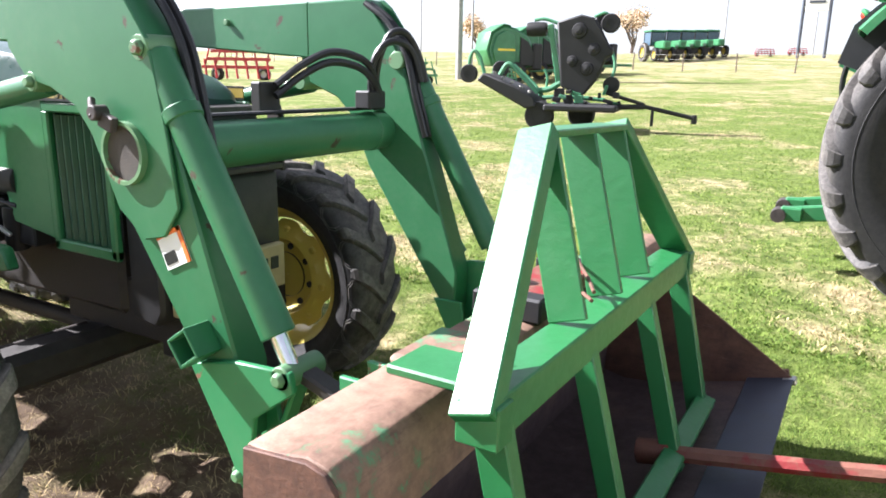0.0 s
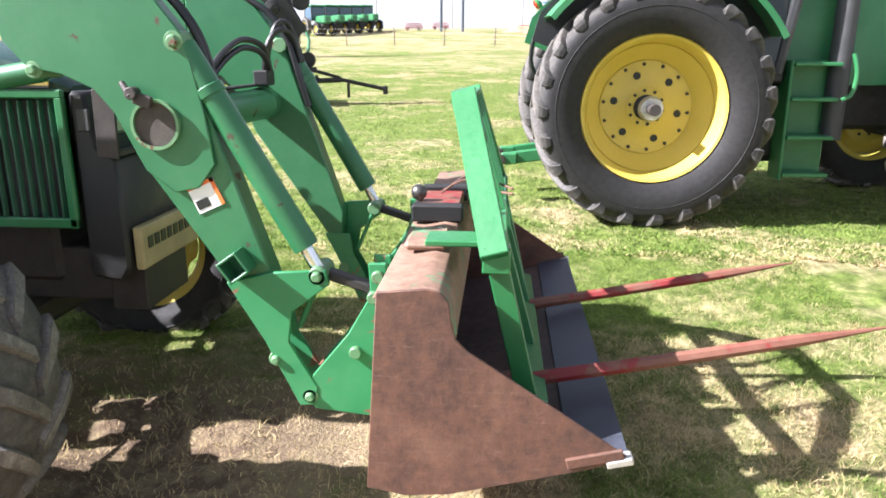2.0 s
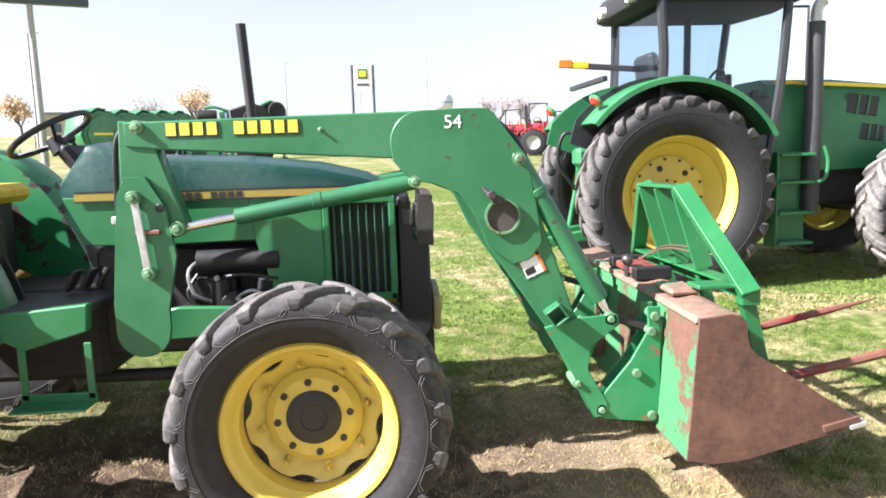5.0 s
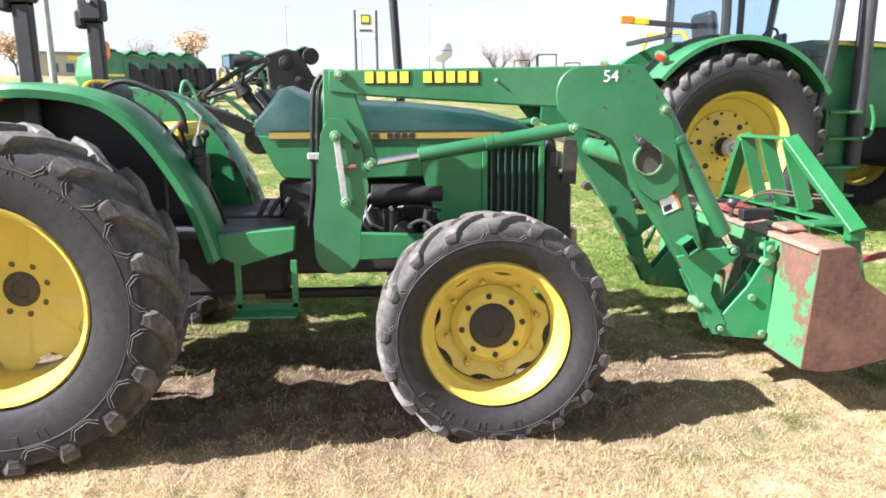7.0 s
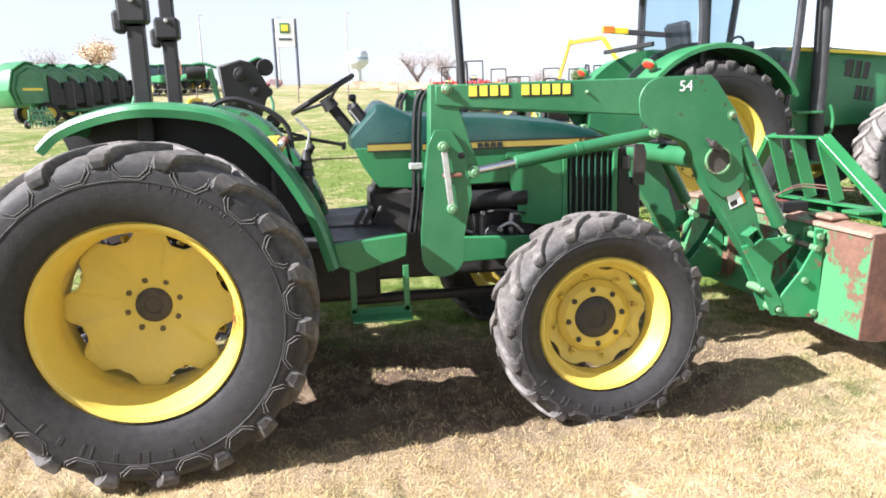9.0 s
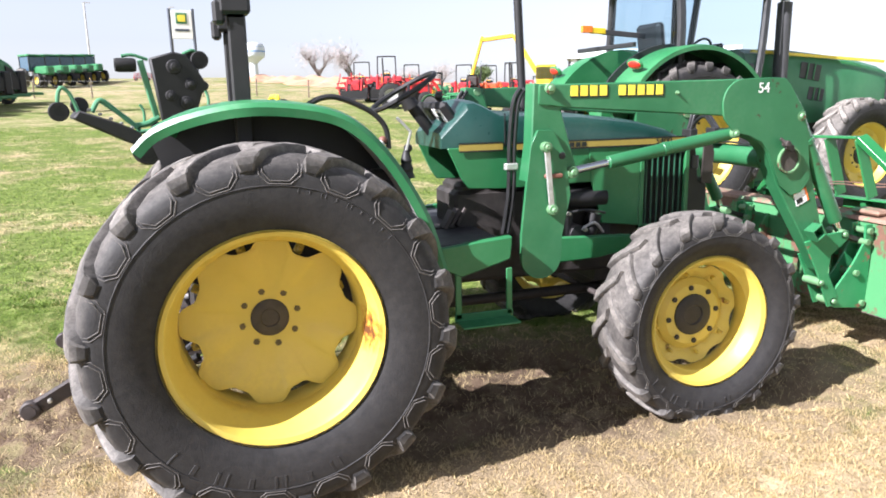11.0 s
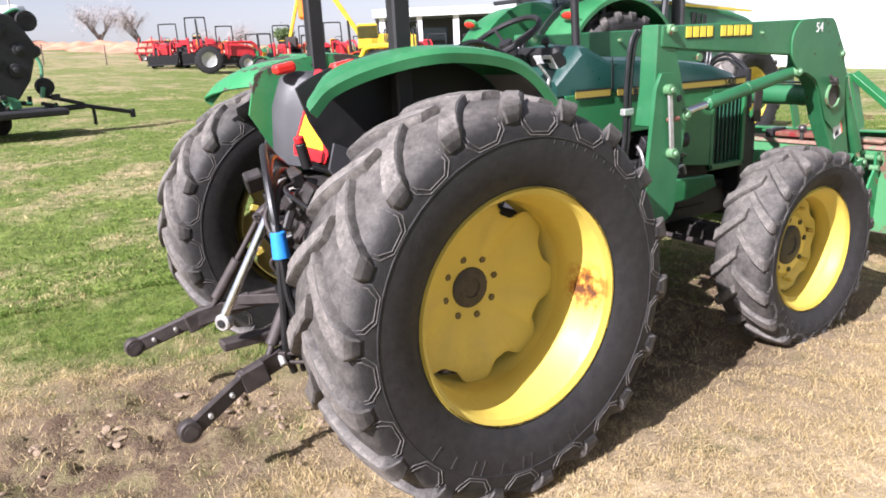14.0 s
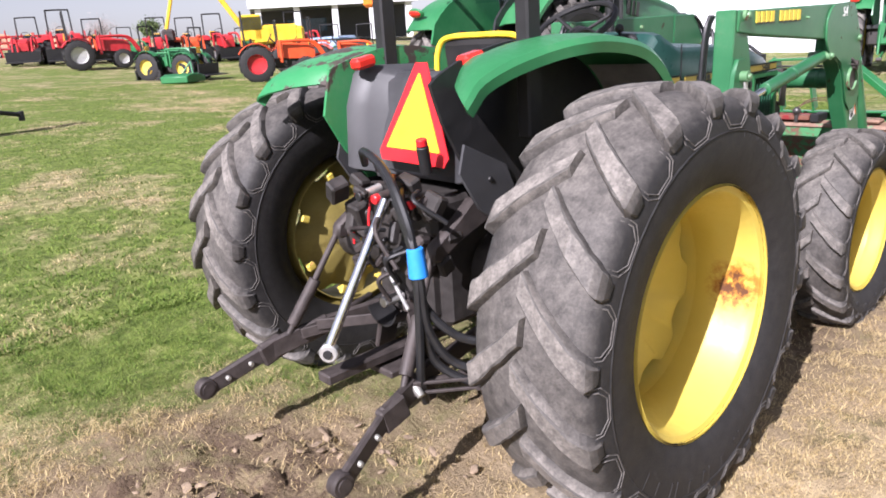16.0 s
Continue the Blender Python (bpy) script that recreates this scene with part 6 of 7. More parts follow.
# ---------------------------------------------------------------- folding mower
M_DECK = plain("mower_black", (0.016, 0.015, 0.016), 0.65, 0, 0.5, 6, 0.3)
M_MGREEN = paint("mower_green", (0.05, 0.21, 0.10), 0.5, dusty=0.3)
mower = thing("folding_mower", "green folding rotary mower with black decks, one wing raised upright", "mower", pose(-0.68, 12.2, at_ground(-0.68, 12.2), 0, 0, 12) @ Matrix.Scale(1.06, 4))


def small_wheel(parent, c, r, w, axis="Y"):
    bm = B()
    lathe(bm, [(r * 0.45, -w * 0.5), (r * 0.9, -w * 0.5), (r, -w * 0.3), (r, w * 0.3), (r * 0.9, w * 0.5), (r * 0.45, w * 0.5)], 24)
    wh = part("wheel", bm, M_RUBBERD, parent, place=pose(*c, 0, 0, 0 if axis == "Y" else 90))
    rod("wheel_hub", wh, M_DECK, (0, -w * 0.4, 0), (0, w * 0.4, 0), r * 0.47, seg=16)


bm = B()
prism(bm, [(-0.54, 1.94), (-0.10, 2.06), (0.14, 2.0), (0.30, 1.75), (0.42, 1.53), (0.50, 1.48), (0.49, 1.36), (0.38, 1.32), (0.25, 0.95), (0.01, 0.64), (-0.41, 0.78)], -0.22, -0.06)
part("raised_deck", bm, M_DECK, mower, "black underside of the raised wing", bevel=0.03)
for x, z, r in ((0.05, 1.12, 0.12), (0.16, 1.46, 0.11), (-0.12, 1.78, 0.14), (-0.22, 1.25, 0.10)):
    bm = B()
    lathe(bm, [(r, 0.0), (r * 0.9, -0.04), (r * 0.5, -0.05), (r * 0.45, -0.09), (0.001, -0.10)], 18)
    part("spindle", bm, M_DECK, mower, place=pose(x, -0.22, z))
bm = B()
prism(bm, [(-1.95, 0.88), (-1.80, 0.80), (-0.99, 0.38), (-0.80, 0.42), (-0.85, 0.60), (-1.20, 0.78), (-1.82, 1.02)], -0.5, 0.7)
part("lowered_deck", bm, M_DECK, mower, "black tilted side deck", bevel=0.03)
quick("centre_deck", mower, M_DECK, ((0.0, 0.1, 0.42), (1.3, 1.4, 0.12)), bevel=0.03)
# lift arms, post and wing frame
for pts, r in ((((-2.14, -0.35, 1.0), (-2.13, -0.35, 1.25), (-2.06, -0.35, 1.41), (-1.95, -0.35, 1.33), (-1.88, -0.35, 1.15), (-1.82, -0.35, 0.95)), 0.035), (((-1.60, -0.1, 0.98), (-1.44, -0.1, 1.19), (-1.20, -0.1, 1.0), (-0.85, -0.1, 0.67)), 0.045),
               (((-1.40, 0.2, 1.17), (-0.99, 0.1, 0.84), (-0.80, 0.0, 0.62)), 0.04), (((-0.89, -0.05, 0.71), (-0.66, -0.05, 0.74), (-0.44, -0.05, 0.86)), 0.055), (((-0.72, -0.02, 0.68), (-0.70, -0.02, 0.95), (-0.76, -0.02, 1.10)), 0.025),
               (((-0.99, 0.0, 1.98), (-0.80, 0.0, 2.0), (-0.54, 0.0, 1.92)), 0.03), (((0.10, 0.0, 2.03), (0.28, 0.0, 2.10), (0.40, 0.0, 2.02)), 0.028), (((0.42, 0.1, 1.50), (0.52, 0.05, 1.20), (0.46, 0.0, 0.85)), 0.03), (((-0.9, 0.35, 0.56), (-0.4, 0.35, 0.60), (0.35, 0.3, 0.56)), 0.04)):
    pipe("frame_tube", mower, M_MGREEN, pts, r, seg=8)
bm = B()
d0, d1 = Vector((-0.68, -0.02, 1.91)), Vector((-0.475, -0.02, 0.84))
box(bm, (d0 + d1) / 2, ((d1 - d0).length, 0.10, 0.13), (d1 - d0).to_track_quat("X", "Y").to_matrix())
part("lift_post", bm, M_MGREEN, mower, "green upright lift post", bevel=0.012)
for p, q, r in (((-0.5, -0.15, 0.42), (1.10, 0, 0.46), 0.05), ((0.4, -0.1, 0.70), (1.10, 0, 0.50), 0.035), ((1.05, 0, 0.48), (1.98, 0.1, 0.28), 0.04), ((1.25, 0, 0.44), (1.25, 0, 0.12), 0.03), ((1.98, 0.1, 0.34), (1.98, 0.1, 0.18), 0.05)):
    rod("drawbar_tube", mower, M_DECK, p, q, r, seg=10)
for c, r, w, ax in (((-0.75, -0.35, 0.26), 0.27, 0.2, "Y"), ((-0.15, 0.9, 0.26), 0.27, 0.2, "Y"), ((-2.14, -0.35, 1.0), 0.17, 0.10, "Y"), ((-1.75, 0.55, 1.10), 0.16, 0.10, "Y"), ((-0.94, 0.0, 1.82), 0.13, 0.36, "X"), ((0.49, -0.05, 0.84), 0.15, 0.13, "Y"), ((0.40, 0.0, 1.92), 0.17, 0.12, "Y"), ((0.26, 0.1, 1.96), 0.14, 0.12, "Y")):
    small_wheel(mower, c, r, w, ax)
for i in range(5):
    x = -1.65 + 0.17 * i
    rod("deck_bolt", mower, M_BOLT, (x, -0.3, 1.0 - 0.50 * (i * 0.17)), (x, -0.3, 1.05 - 0.50 * (i * 0.17)), 0.035, seg=8)
rng = random.Random(8)
for i in range(24):
    quick("gearbox", mower, M_DECK if i % 3 else M_MGREEN, ((rng.uniform(-0.6, 0.6), rng.uniform(-0.3, 0.3), rng.uniform(0.4, 0.8)), (rng.uniform(0.05, 0.2), 0.1, rng.uniform(0.05, 0.18)), ry(rng.uniform(-30, 30))), bevel=0.01)

# ---------------------------------------------------------------- machines in the distance


def bearing(x, y, deg, d):
    a = radians(deg)
    return x + d * math.sin(a), y + d * math.cos(a)


def on_land(x, y, yaw=0.0, scale=1.0):
    return pose(x, y, at_ground(x, y) - 0.02, 0, 0, yaw) @ Matrix.Scale(scale, 4)


def far_wheel(parent, c, r, w, rim_mat, seg=22):
    bm = B()
    lathe(bm, [(r * 0.55, -w * 0.5), (r * 0.82, -w * 0.52), (r * 0.97, -w * 0.42), (r, 0), (r * 0.97, w * 0.42), (r * 0.82, w * 0.52), (r * 0.55, w * 0.5)], seg)
    for i in range(18):
        a = 2 * math.pi * i / 18
        for k in (-1, 1):
            box(bm, (r * math.cos(a + k * 0.06), k * w * 0.25, r * math.sin(a + k * 0.06)), (0.05 * r, w * 0.5, 0.10 * r), Matrix.Rotation(-a, 3, "Y"))
    wh = part("wheel", bm, M_RUBBER, parent, place=pose(*c))
    bm = B()
    for s in (-1, 1):
        lathe(bm, [(0.001, s * w * 0.12), (r * 0.25, s * w * 0.14), (r * 0.48, s * w * 0.20), (r * 0.56, s * w * 0.46), (r * 0.58, s * w * 0.44)], seg)
    part("rim", bm, rim_mat, wh)


def compact_tractor(label, mat, rim_mat, m, rops=True, with_loader=True, group="tractors on the lot"):
    T = thing("compact_tractor", label, "tractor", m, group)
    for s in (-1, 1):
        far_wheel(T, (0, s * 0.62, 0.60), 0.60, 0.34, rim_mat)
        far_wheel(T, (1.65, s * 0.60, 0.38), 0.38, 0.24, rim_mat)
        arch_shell("fender", T, mat, 0, 0.62, 0.68, 150, 40, s * 0.78, s * 0.40, 0.03)
    bm = B()
    secs = []
    for x, w, top, bot in ((0.75, 0.26, 1.28, 0.75), (1.2, 0.27, 1.26, 0.72), (1.8, 0.26, 1.16, 0.68), (2.02, 0.22, 1.02, 0.66)):
        secs.append([(x, -w, bot), (x, -w, top - 0.08), (x, -w + 0.08, top), (x, w - 0.08, top), (x, w, top - 0.08), (x, w, bot)])
    loft(bm, secs)
    part("hood", bm, mat, T)
    quick("chassis", T, M_GREASE, ((0.8, 0, 0.58), (2.2, 0.36, 0.34)), ((0, 0, 0.6), (0.3, 0.9, 0.25)), ((1.65, 0, 0.38), (0.14, 1.0, 0.14)), bevel=0.03)
    quick("seat", T, M_BLACK, ((0.10, 0, 1.02), (0.42, 0.44, 0.14)), ((-0.12, 0, 1.25), (0.10, 0.42, 0.40)), bevel=0.03)
    rod("steering_post", T, M_BLACK, (0.75, 0, 1.2), (0.55, 0, 1.42), 0.03)
    bm = B()
    tube(bm, [(0.53 + 0.07 * math.cos(t), 0.19 * math.sin(t), 1.44 + 0.14 * math.cos(t)) for t in (2 * math.pi * i / 16 for i in range(17))], 0.014, 6, rounded=False)
    part("steering_wheel", bm, M_BLACK, T)
    if rops:
        bm = B()
        tube(bm, ((-0.32, -0.48, 0.8), (-0.34, -0.48, 1.6), (-0.36, -0.46, 2.25), (-0.36, -0.40, 2.32), (-0.36, 0.40, 2.32), (-0.36, 0.46, 2.25), (-0.34, 0.48, 1.6), (-0.32, 0.48, 0.8)), 0.035, 8, n=4)
        part("rollover_bar", bm, M_BLACK, T, "black rollover bar")
        quick("warning_sign", T, M_SMVO, ((-0.42, 0, 1.35), (0.02, 0.30, 0.28)))
    if with_loader:
        for s in (-1, 1):
            bm = B()
            tube(bm, ((0.85, s * 0.42, 1.30), (1.7, s * 0.42, 1.30), (2.1, s * 0.42, 1.15), (2.55, s * 0.42, 0.40)), 0.05, 6, n=4)
            part("loader_arm", bm, mat, T)
            rod("mast", T, mat, (0.85, s * 0.42, 0.6), (0.85, s * 0.42, 1.35), 0.06)
        bm = B()
        prism(bm, [(2.55, 0.12), (3.05, 0.10), (3.05, 0.14), (2.60, 0.18), (2.64, 0.62), (2.58, 0.62)], -0.75, 0.75)
        part("loader_bucket", bm, M_BLACK, T)
    return T


C16 = (-2.0, -2.09)
red = compact_tractor("red utility tractor with loader on the lot", M_RED, M_STEEL, Matrix())
x, y = bearing(*C16, 17.0, 39.5)
red.matrix_basis = on_land(x, y, -14, 1.15)
x, y = bearing(*C16, 22.0, 30)
grn = compact_tractor("small green tractor with rollover bar", M_GREEN, M_YELLOW, on_land(x, y, -60, 0.85))
x, y = bearing(*C16, 24.4, 29)
copy_thing(grn, on_land(x, y, 120, 0.95))
org = compact_tractor("orange compact tractor with red wheel rims", M_TORANGE, M_RED, Matrix())
x, y = bearing(*C16, 29.0, 26.5)
org.matrix_basis = on_land(x, y, -28, 1.0)
for b, d, yaw, k in ((31.2, 34, -35, 0.95), (33.8, 29.5, -40, 0.95)):
    x, y = bearing(*C16, b, d)
    copy_thing(org, on_land(x, y, yaw, k))
# a second row stands side by side behind them
for i, kind in enumerate((red, red, org, grn, red, org, red, grn, org, red)):
    fx, fy = 9.6 + 1.62 * i, 44.0 - 0.5 * i
    copy_thing(kind, on_land(fx, fy, -112 + 7 * ((i * 5) % 4), 0.95 + 0.05 * ((i * 3) % 4)))
for b, d, yaw in ((34.6, 34, 60), (37.0, 33, 200)):
    x, y = bearing(*C16, b, d)
    copy_thing(grn, on_land(x, y, yaw))


def tiller(m):
    T = thing("rotary_cutter", "small green rotary cutter on the grass", "mower", m)
    bm = B()
    prism(bm, [(-0.6, 0.05), (0.6, 0.05), (0.6, 0.28), (0.2, 0.38), (-0.3, 0.38), (-0.6, 0.30)], -0.6, 0.6)
    part("deck", bm, M_RACK, T, bevel=0.03)
    rod("mast", T, M_MGREEN, (0.3, -0.25, 0.35), (0.6, 0, 0.8), 0.03)
    rod("mast", T, M_MGREEN, (0.3, 0.25, 0.35), (0.6, 0, 0.8), 0.03)


x, y = bearing(*C16, 23.6, 27)
tiller(on_land(x, y, 30, 0.9))

# excavator
x, y = bearing(-0.88, -3.375, 28.0, 47.0)
dig = thing("excavator", "yellow crawler excavator with folded boom", "excavator", on_land(x, y, 154, 0.82))
quick("house", dig, M_CYEL, ((-0.6, 0, 1.9), (3.2, 2.6, 1.3)), bevel=0.15)
quick("counterweight", dig, M_CYEL, ((-2.3, 0, 1.85), (0.7, 2.6, 1.1)), bevel=0.2)
quick("cab", dig, M_CYEL, ((1.1, 0.8, 2.4), (1.5, 1.0, 1.8)), bevel=0.08)
quick("cab_window", dig, M_TINT, ((1.1, 0.8, 2.7), (1.54, 1.04, 0.9)))
for s in (-1, 1):
    quick("track", dig, M_BLACK, ((0, s * 1.05, 0.45), (4.2, 0.6, 0.85)), bevel=0.25)
for p, q, w in (((1.3, -0.2, 2.0), (3.6, -0.2, 5.6), 0.5), ((3.6, -0.2, 5.6), (6.2, -0.2, 5.3), 0.45), ((6.0, -0.2, 5.6), (6.9, -0.2, 2.6), 0.35)):
    p, q = Vector(p), Vector(q)
    bm = B()
    box(bm, (p + q) / 2, ((q - p).length, 0.3, w * 0.7), (q - p).to_track_quat("X", "Z").to_matrix())
    part("boom", bm, M_CYEL, dig, bevel=0.06)
quick("bucket", dig, M_IRON, ((6.8, -0.2, 2.2), (0.9, 1.0, 0.9)), bevel=0.15)

# car
M_CARP = paint("car_silver_blue", (0.32, 0.42, 0.55), 0.25, dusty=0.05, coat=0.6)
x, y = bearing(*C16, 35.2, 35)
car = thing("car", "silver-blue car parked on the grass", "car", on_land(x, y, 20))
bm = B()
secs = []
for yy, k in ((-0.85, 0.9), (-0.75, 1.0), (0.75, 1.0), (0.85, 0.9)):
    secs.append([(px * (1 if abs(yy) < 0.8 else 0.98), yy, 0.25 + (pz - 0.25) * k) for px, pz in ((-2.2, 0.35), (-2.2, 0.85), (-1.6, 0.98), (-1.1, 1.45), (0.3, 1.48), (1.1, 1.0), (2.1, 0.85), (2.25, 0.45), (2.1, 0.3))])
loft(bm, secs)
part("body", bm, M_CARP, car, bevel=0.04)
quick("windows", car, M_DECALK, ((-0.4, 0, 1.2), (1.75, 1.72, 0.34)), bevel=0.05)
for sx in (-1.35, 1.35):
    for s in (-1, 1):
        far_wheel(car, (sx, s * 0.78, 0.32), 0.32, 0.2, M_STEEL)


def baler(m):
    T = thing("round_baler", "green round baler standing in a row", "baler", m, "row of balers")
    bm = B()
    prism(bm, [(-1.5, 0.75), (-1.75, 1.5), (-1.55, 2.35), (-0.9, 2.75), (-0.2, 2.6), (0.5, 2.2), (1.0, 1.3), (0.9, 0.75)], -0.85, 0.85)
    part("body", bm, M_GREEN, T, bevel=0.12)
    bm = B()
    prism(bm, [(-1.53, 0.80), (-1.79, 1.5), (-1.59, 2.38), (-0.9, 2.79), (-0.5, 2.72), (-0.5, 2.66), (-0.9, 2.72), (-1.5, 2.32), (-1.70, 1.5), (-1.46, 0.80)], -0.88, 0.88)
    part("tailgate", bm, M_RACK, T, "bright green curved tailgate", bevel=0.02)
    for s in (-1, 1):
        bm = B()
        prism(bm, [(-1.3, 0.9), (-1.5, 1.5), (-1.3, 2.2), (-0.8, 2.5), (-0.3, 2.3), (-0.2, 0.9)], s * 0.86, s * 0.95)
        part("side_shield", bm, M_GREEN, T, bevel=0.04)
        quick("shield_stripe", T, M_DECALY, ((-0.75, s * 0.955, 1.55), (0.9, 0.02, 0.10)), bevel=0)
        bm = B()
        prism(bm, [(0.0, 0.8), (0.0, 2.2), (0.45, 1.95), (0.9, 1.2), (0.85, 0.8)], s * 0.86, s * 0.93)
        part("front_shield", bm, M_BLACK, T, bevel=0.03)
        far_wheel(T, (-0.2, s * 1.0, 0.48), 0.48, 0.34, M_YELLOW)
    quick("front_frame", T, M_BLACK, ((0.95, 0, 1.25), (0.5, 2.0, 1.3)), bevel=0.08)
    quick("tongue", T, M_GREEN, ((1.9, 0, 0.6), (2.0, 0.16, 0.16)), ((1.0, 0, 0.8), (0.4, 1.4, 0.3)), bevel=0.04)
    return T


C9 = (0.754, -4.0)
x, y = bearing(*C9, -19.0, 38)
b0 = baler(on_land(x, y, 48, 0.98))
for i, (b, d) in enumerate(((-17.7, 40.6), (-16.5, 43.2), (-15.4, 45.8), (-14.4, 48.4))):
    x, y = bearing(*C9, b, d)
    copy_thing(b0, on_land(x, y, 48, 0.98))


def parked_cab(m, group="row of cab tractors"):
    """A cab tractor far off."""
    T = thing("parked_tractor", "green cab tractor with blue-tinted glass in a distant row", "tractor", m, group)
    for s in (-1, 1):
        far_wheel(T, (0, s * 0.85, 0.85), 0.85, 0.46, M_YELLOW)
        far_wheel(T, (2.4, s * 0.82, 0.60), 0.60, 0.36, M_YELLOW)
    quick("hood", T, M_GREEN, ((2.0, 0, 1.45), (2.2, 0.75, 0.75)), bevel=0.12)
    quick("chassis", T, M_GREASE, ((1.2, 0, 0.8), (2.8, 0.6, 0.5)))
    quick("cab", T, M_WINDOW, ((0.3, 0, 2.05), (1.5, 1.45, 1.3)), bevel=0.08)
    quick("roof", T, M_GREEN, ((0.3, 0, 2.78), (1.7, 1.6, 0.18)), bevel=0.06)
    for sx in (-0.45, 1.05):
        for s in (-1, 1):
            quick("post", T, M_BLACK, ((sx, s * 0.73, 2.05), (0.08, 0.06, 1.4)))
    return T


M_WINDOW = plain("far_window", (0.05, 0.09, 0.13), 0.12, 0, 0.2, 4, 0.0)
C0 = (4.283, -1.582)
p0 = None
for i, (b, d) in enumerate(((-15.0, 74), (-13.9, 77), (-12.9, 80), (-12.0, 83), (-11.2, 87))):
    x, y = bearing(*C0, b, d)
    if p0 is None:
        p0 = parked_cab(on_land(x, y, -50))
    else:
        copy_thing(p0, on_land(x, y, -50))


def implement(m, mat, label, seed):
    """A low folded field implement of tubes and tines."""
    T = thing("field_implement", label, "farm implement", m, "implements on the crest")
    r = random.Random(seed)
    for i in range(3):
        quick("beam", T, mat, ((r.uniform(-0.3, 0.3), 0, 0.6 + 0.35 * i), (3.6 - 0.4 * i, 0.12, 0.14)))
    for i in range(7):
        xx = -1.6 + i * 0.53
        rod("tine", T, mat, (xx, 0, 0.95), (xx + 0.15, -0.1, 0.1), 0.05)
        rod("stay", T, mat, (xx, 0, 0.6), (xx + r.uniform(-0.3, 0.3), 0.1, 1.3 + r.uniform(0, 0.4)), 0.04)
    for sx in (-1.2, 1.2):
        far_wheel(T, (sx, 0.4, 0.3), 0.3, 0.2, M_STEEL, 16)
    return T


imp = implement(Matrix(), M_RED, "red folded field implement on the crest", 5)
x, y = bearing(*C0, -46.5, 38)
imp.matrix_basis = on_land(x, y, 15, 1.1)
for b, d, yaw, k in ((10.5, 60, -8, 1.0), (12.8, 58, 10, 1.0), (15.0, 56, 0, 1.0)):
    x, y = bearing(*C9, b, d)
    copy_thing(imp, on_land(x, y, yaw, k))
impg = implement(Matrix(), M_MGREEN, "green folded hay implement beside the balers", 9)
for b, d, yaw, k, first in ((-33.5, 33, 30, 0.75, True), (-37.5, 36, 60, 0.75, False), (-26.0, 34, 80, 0.75, False), (-24.5, 42, 20, 0.75, False)):
    x, y = bearing(*C0, b, d)
    if first:
        impg.matrix_basis = on_land(x, y, yaw, k)
    else:
        copy_thing(impg, on_land(x, y, yaw, k))
for b, d in ((-7.3, 88), (-5.2, 92)):
    x, y = bearing(*C0, b, d)
    copy_thing(imp, on_land(x, y, 20, 0.55))

# ---------------------------------------------------------------- fence, signs, poles
fence = thing("wire_fence", "wire fence with thin wooden posts along the slope", "fence")
M_POST = plain("weathered_post", (0.16, 0.12, 0.09), 0.85, 0, 0.35, 8, 0.3)
rng = random.Random(11)
tops = []
for i in range(30):
    fx = -58 + i * 3.6
    fy = 50 - 0.12 * fx
    fz = at_ground(fx, fy)
    bm = B()
    cyl(bm, (fx, fy, fz - 0.1), (fx + rng.uniform(-0.05, 0.05), fy, fz + 1.25), 0.05, 0.045, 7)
    part("post", bm, M_POST, fence)
    tops.append((fx, fy, fz))
for k in (0.45, 0.8, 1.12):
    pipe("wire", fence, M_STEEL, [(a, b - 0.06, c + k) for a, b, c in tops], 0.008, seg=4, rounded=False)

M_POLE = plain("pole_grey", (0.35, 0.34, 0.33), 0.7, 0, 0.15, 3)
M_DPOLE = plain("pole_dark", (0.06, 0.07, 0.09), 0.5, 0, 0.2, 3)
x, y = -2.2, 84.0
sign = thing("roadside_sign", "tall white dealer sign between two dark posts", "sign", on_land(x, y, 6))
for s in (-1, 1):
    rod("post", sign, M_DPOLE, (s * 1.25, 0, -0.3), (s * 1.25, 0, 7.9), 0.16)
quick("panel", sign, M_WHITE, ((0, 0, 6.2), (2.2, 0.3, 3.0)), bevel=0.03)
quick("emblem", sign, M_GREEN, ((0, -0.16, 6.85), (1.15, 0.06, 1.15)), bevel=0.1)
quick("emblem_mark", sign, M_DECALY, ((0, -0.20, 6.85), (0.8, 0.04, 0.7)), bevel=0.15)
quick("caption_bar", sign, M_DPOLE, ((0, -0.16, 5.6), (1.5, 0.04, 0.25)), bevel=0)

x, y = bearing(*C9, 3.4, 330)
tower = thing("water_tower", "white and blue water tower on the horizon", "water tower", pose(x, y, at_ground(x, y)))
M_TBLUE = plain("tower_blue", (0.18, 0.30, 0.55), 0.5, 0, 0.1, 1)
M_TWHITE = plain("tower_white", (0.62, 0.66, 0.70), 0.5, 0, 0.05, 1)
rod("shaft", tower, M_TWHITE, (0, 0, -5), (0, 0, 15.5), 2.1, 1.7, 20)
bm = B()
prof = [(1.6, 13.6), (2.6, 14.6), (4.7, 16.2), (5.1, 17.0), (5.1, 20.2), (4.3, 21.8), (0.02, 22.6)]
vs = [[bm.verts.new((r * math.cos(2 * math.pi * i / 24), r * math.sin(2 * math.pi * i / 24), z)) for i in range(24)] for r, z in prof]
for p, q in zip(vs, vs[1:]):
    for i in range(24):
        bm.faces.new((p[i], p[(i + 1) % 24], q[(i + 1) % 24], q[i]))
part("tank", bm, M_TWHITE, tower)
rod("band", tower, M_TBLUE, (0, 0, 18.3), (0, 0, 20.6), 5.16, 4.95, 24, "blue painted upper band")

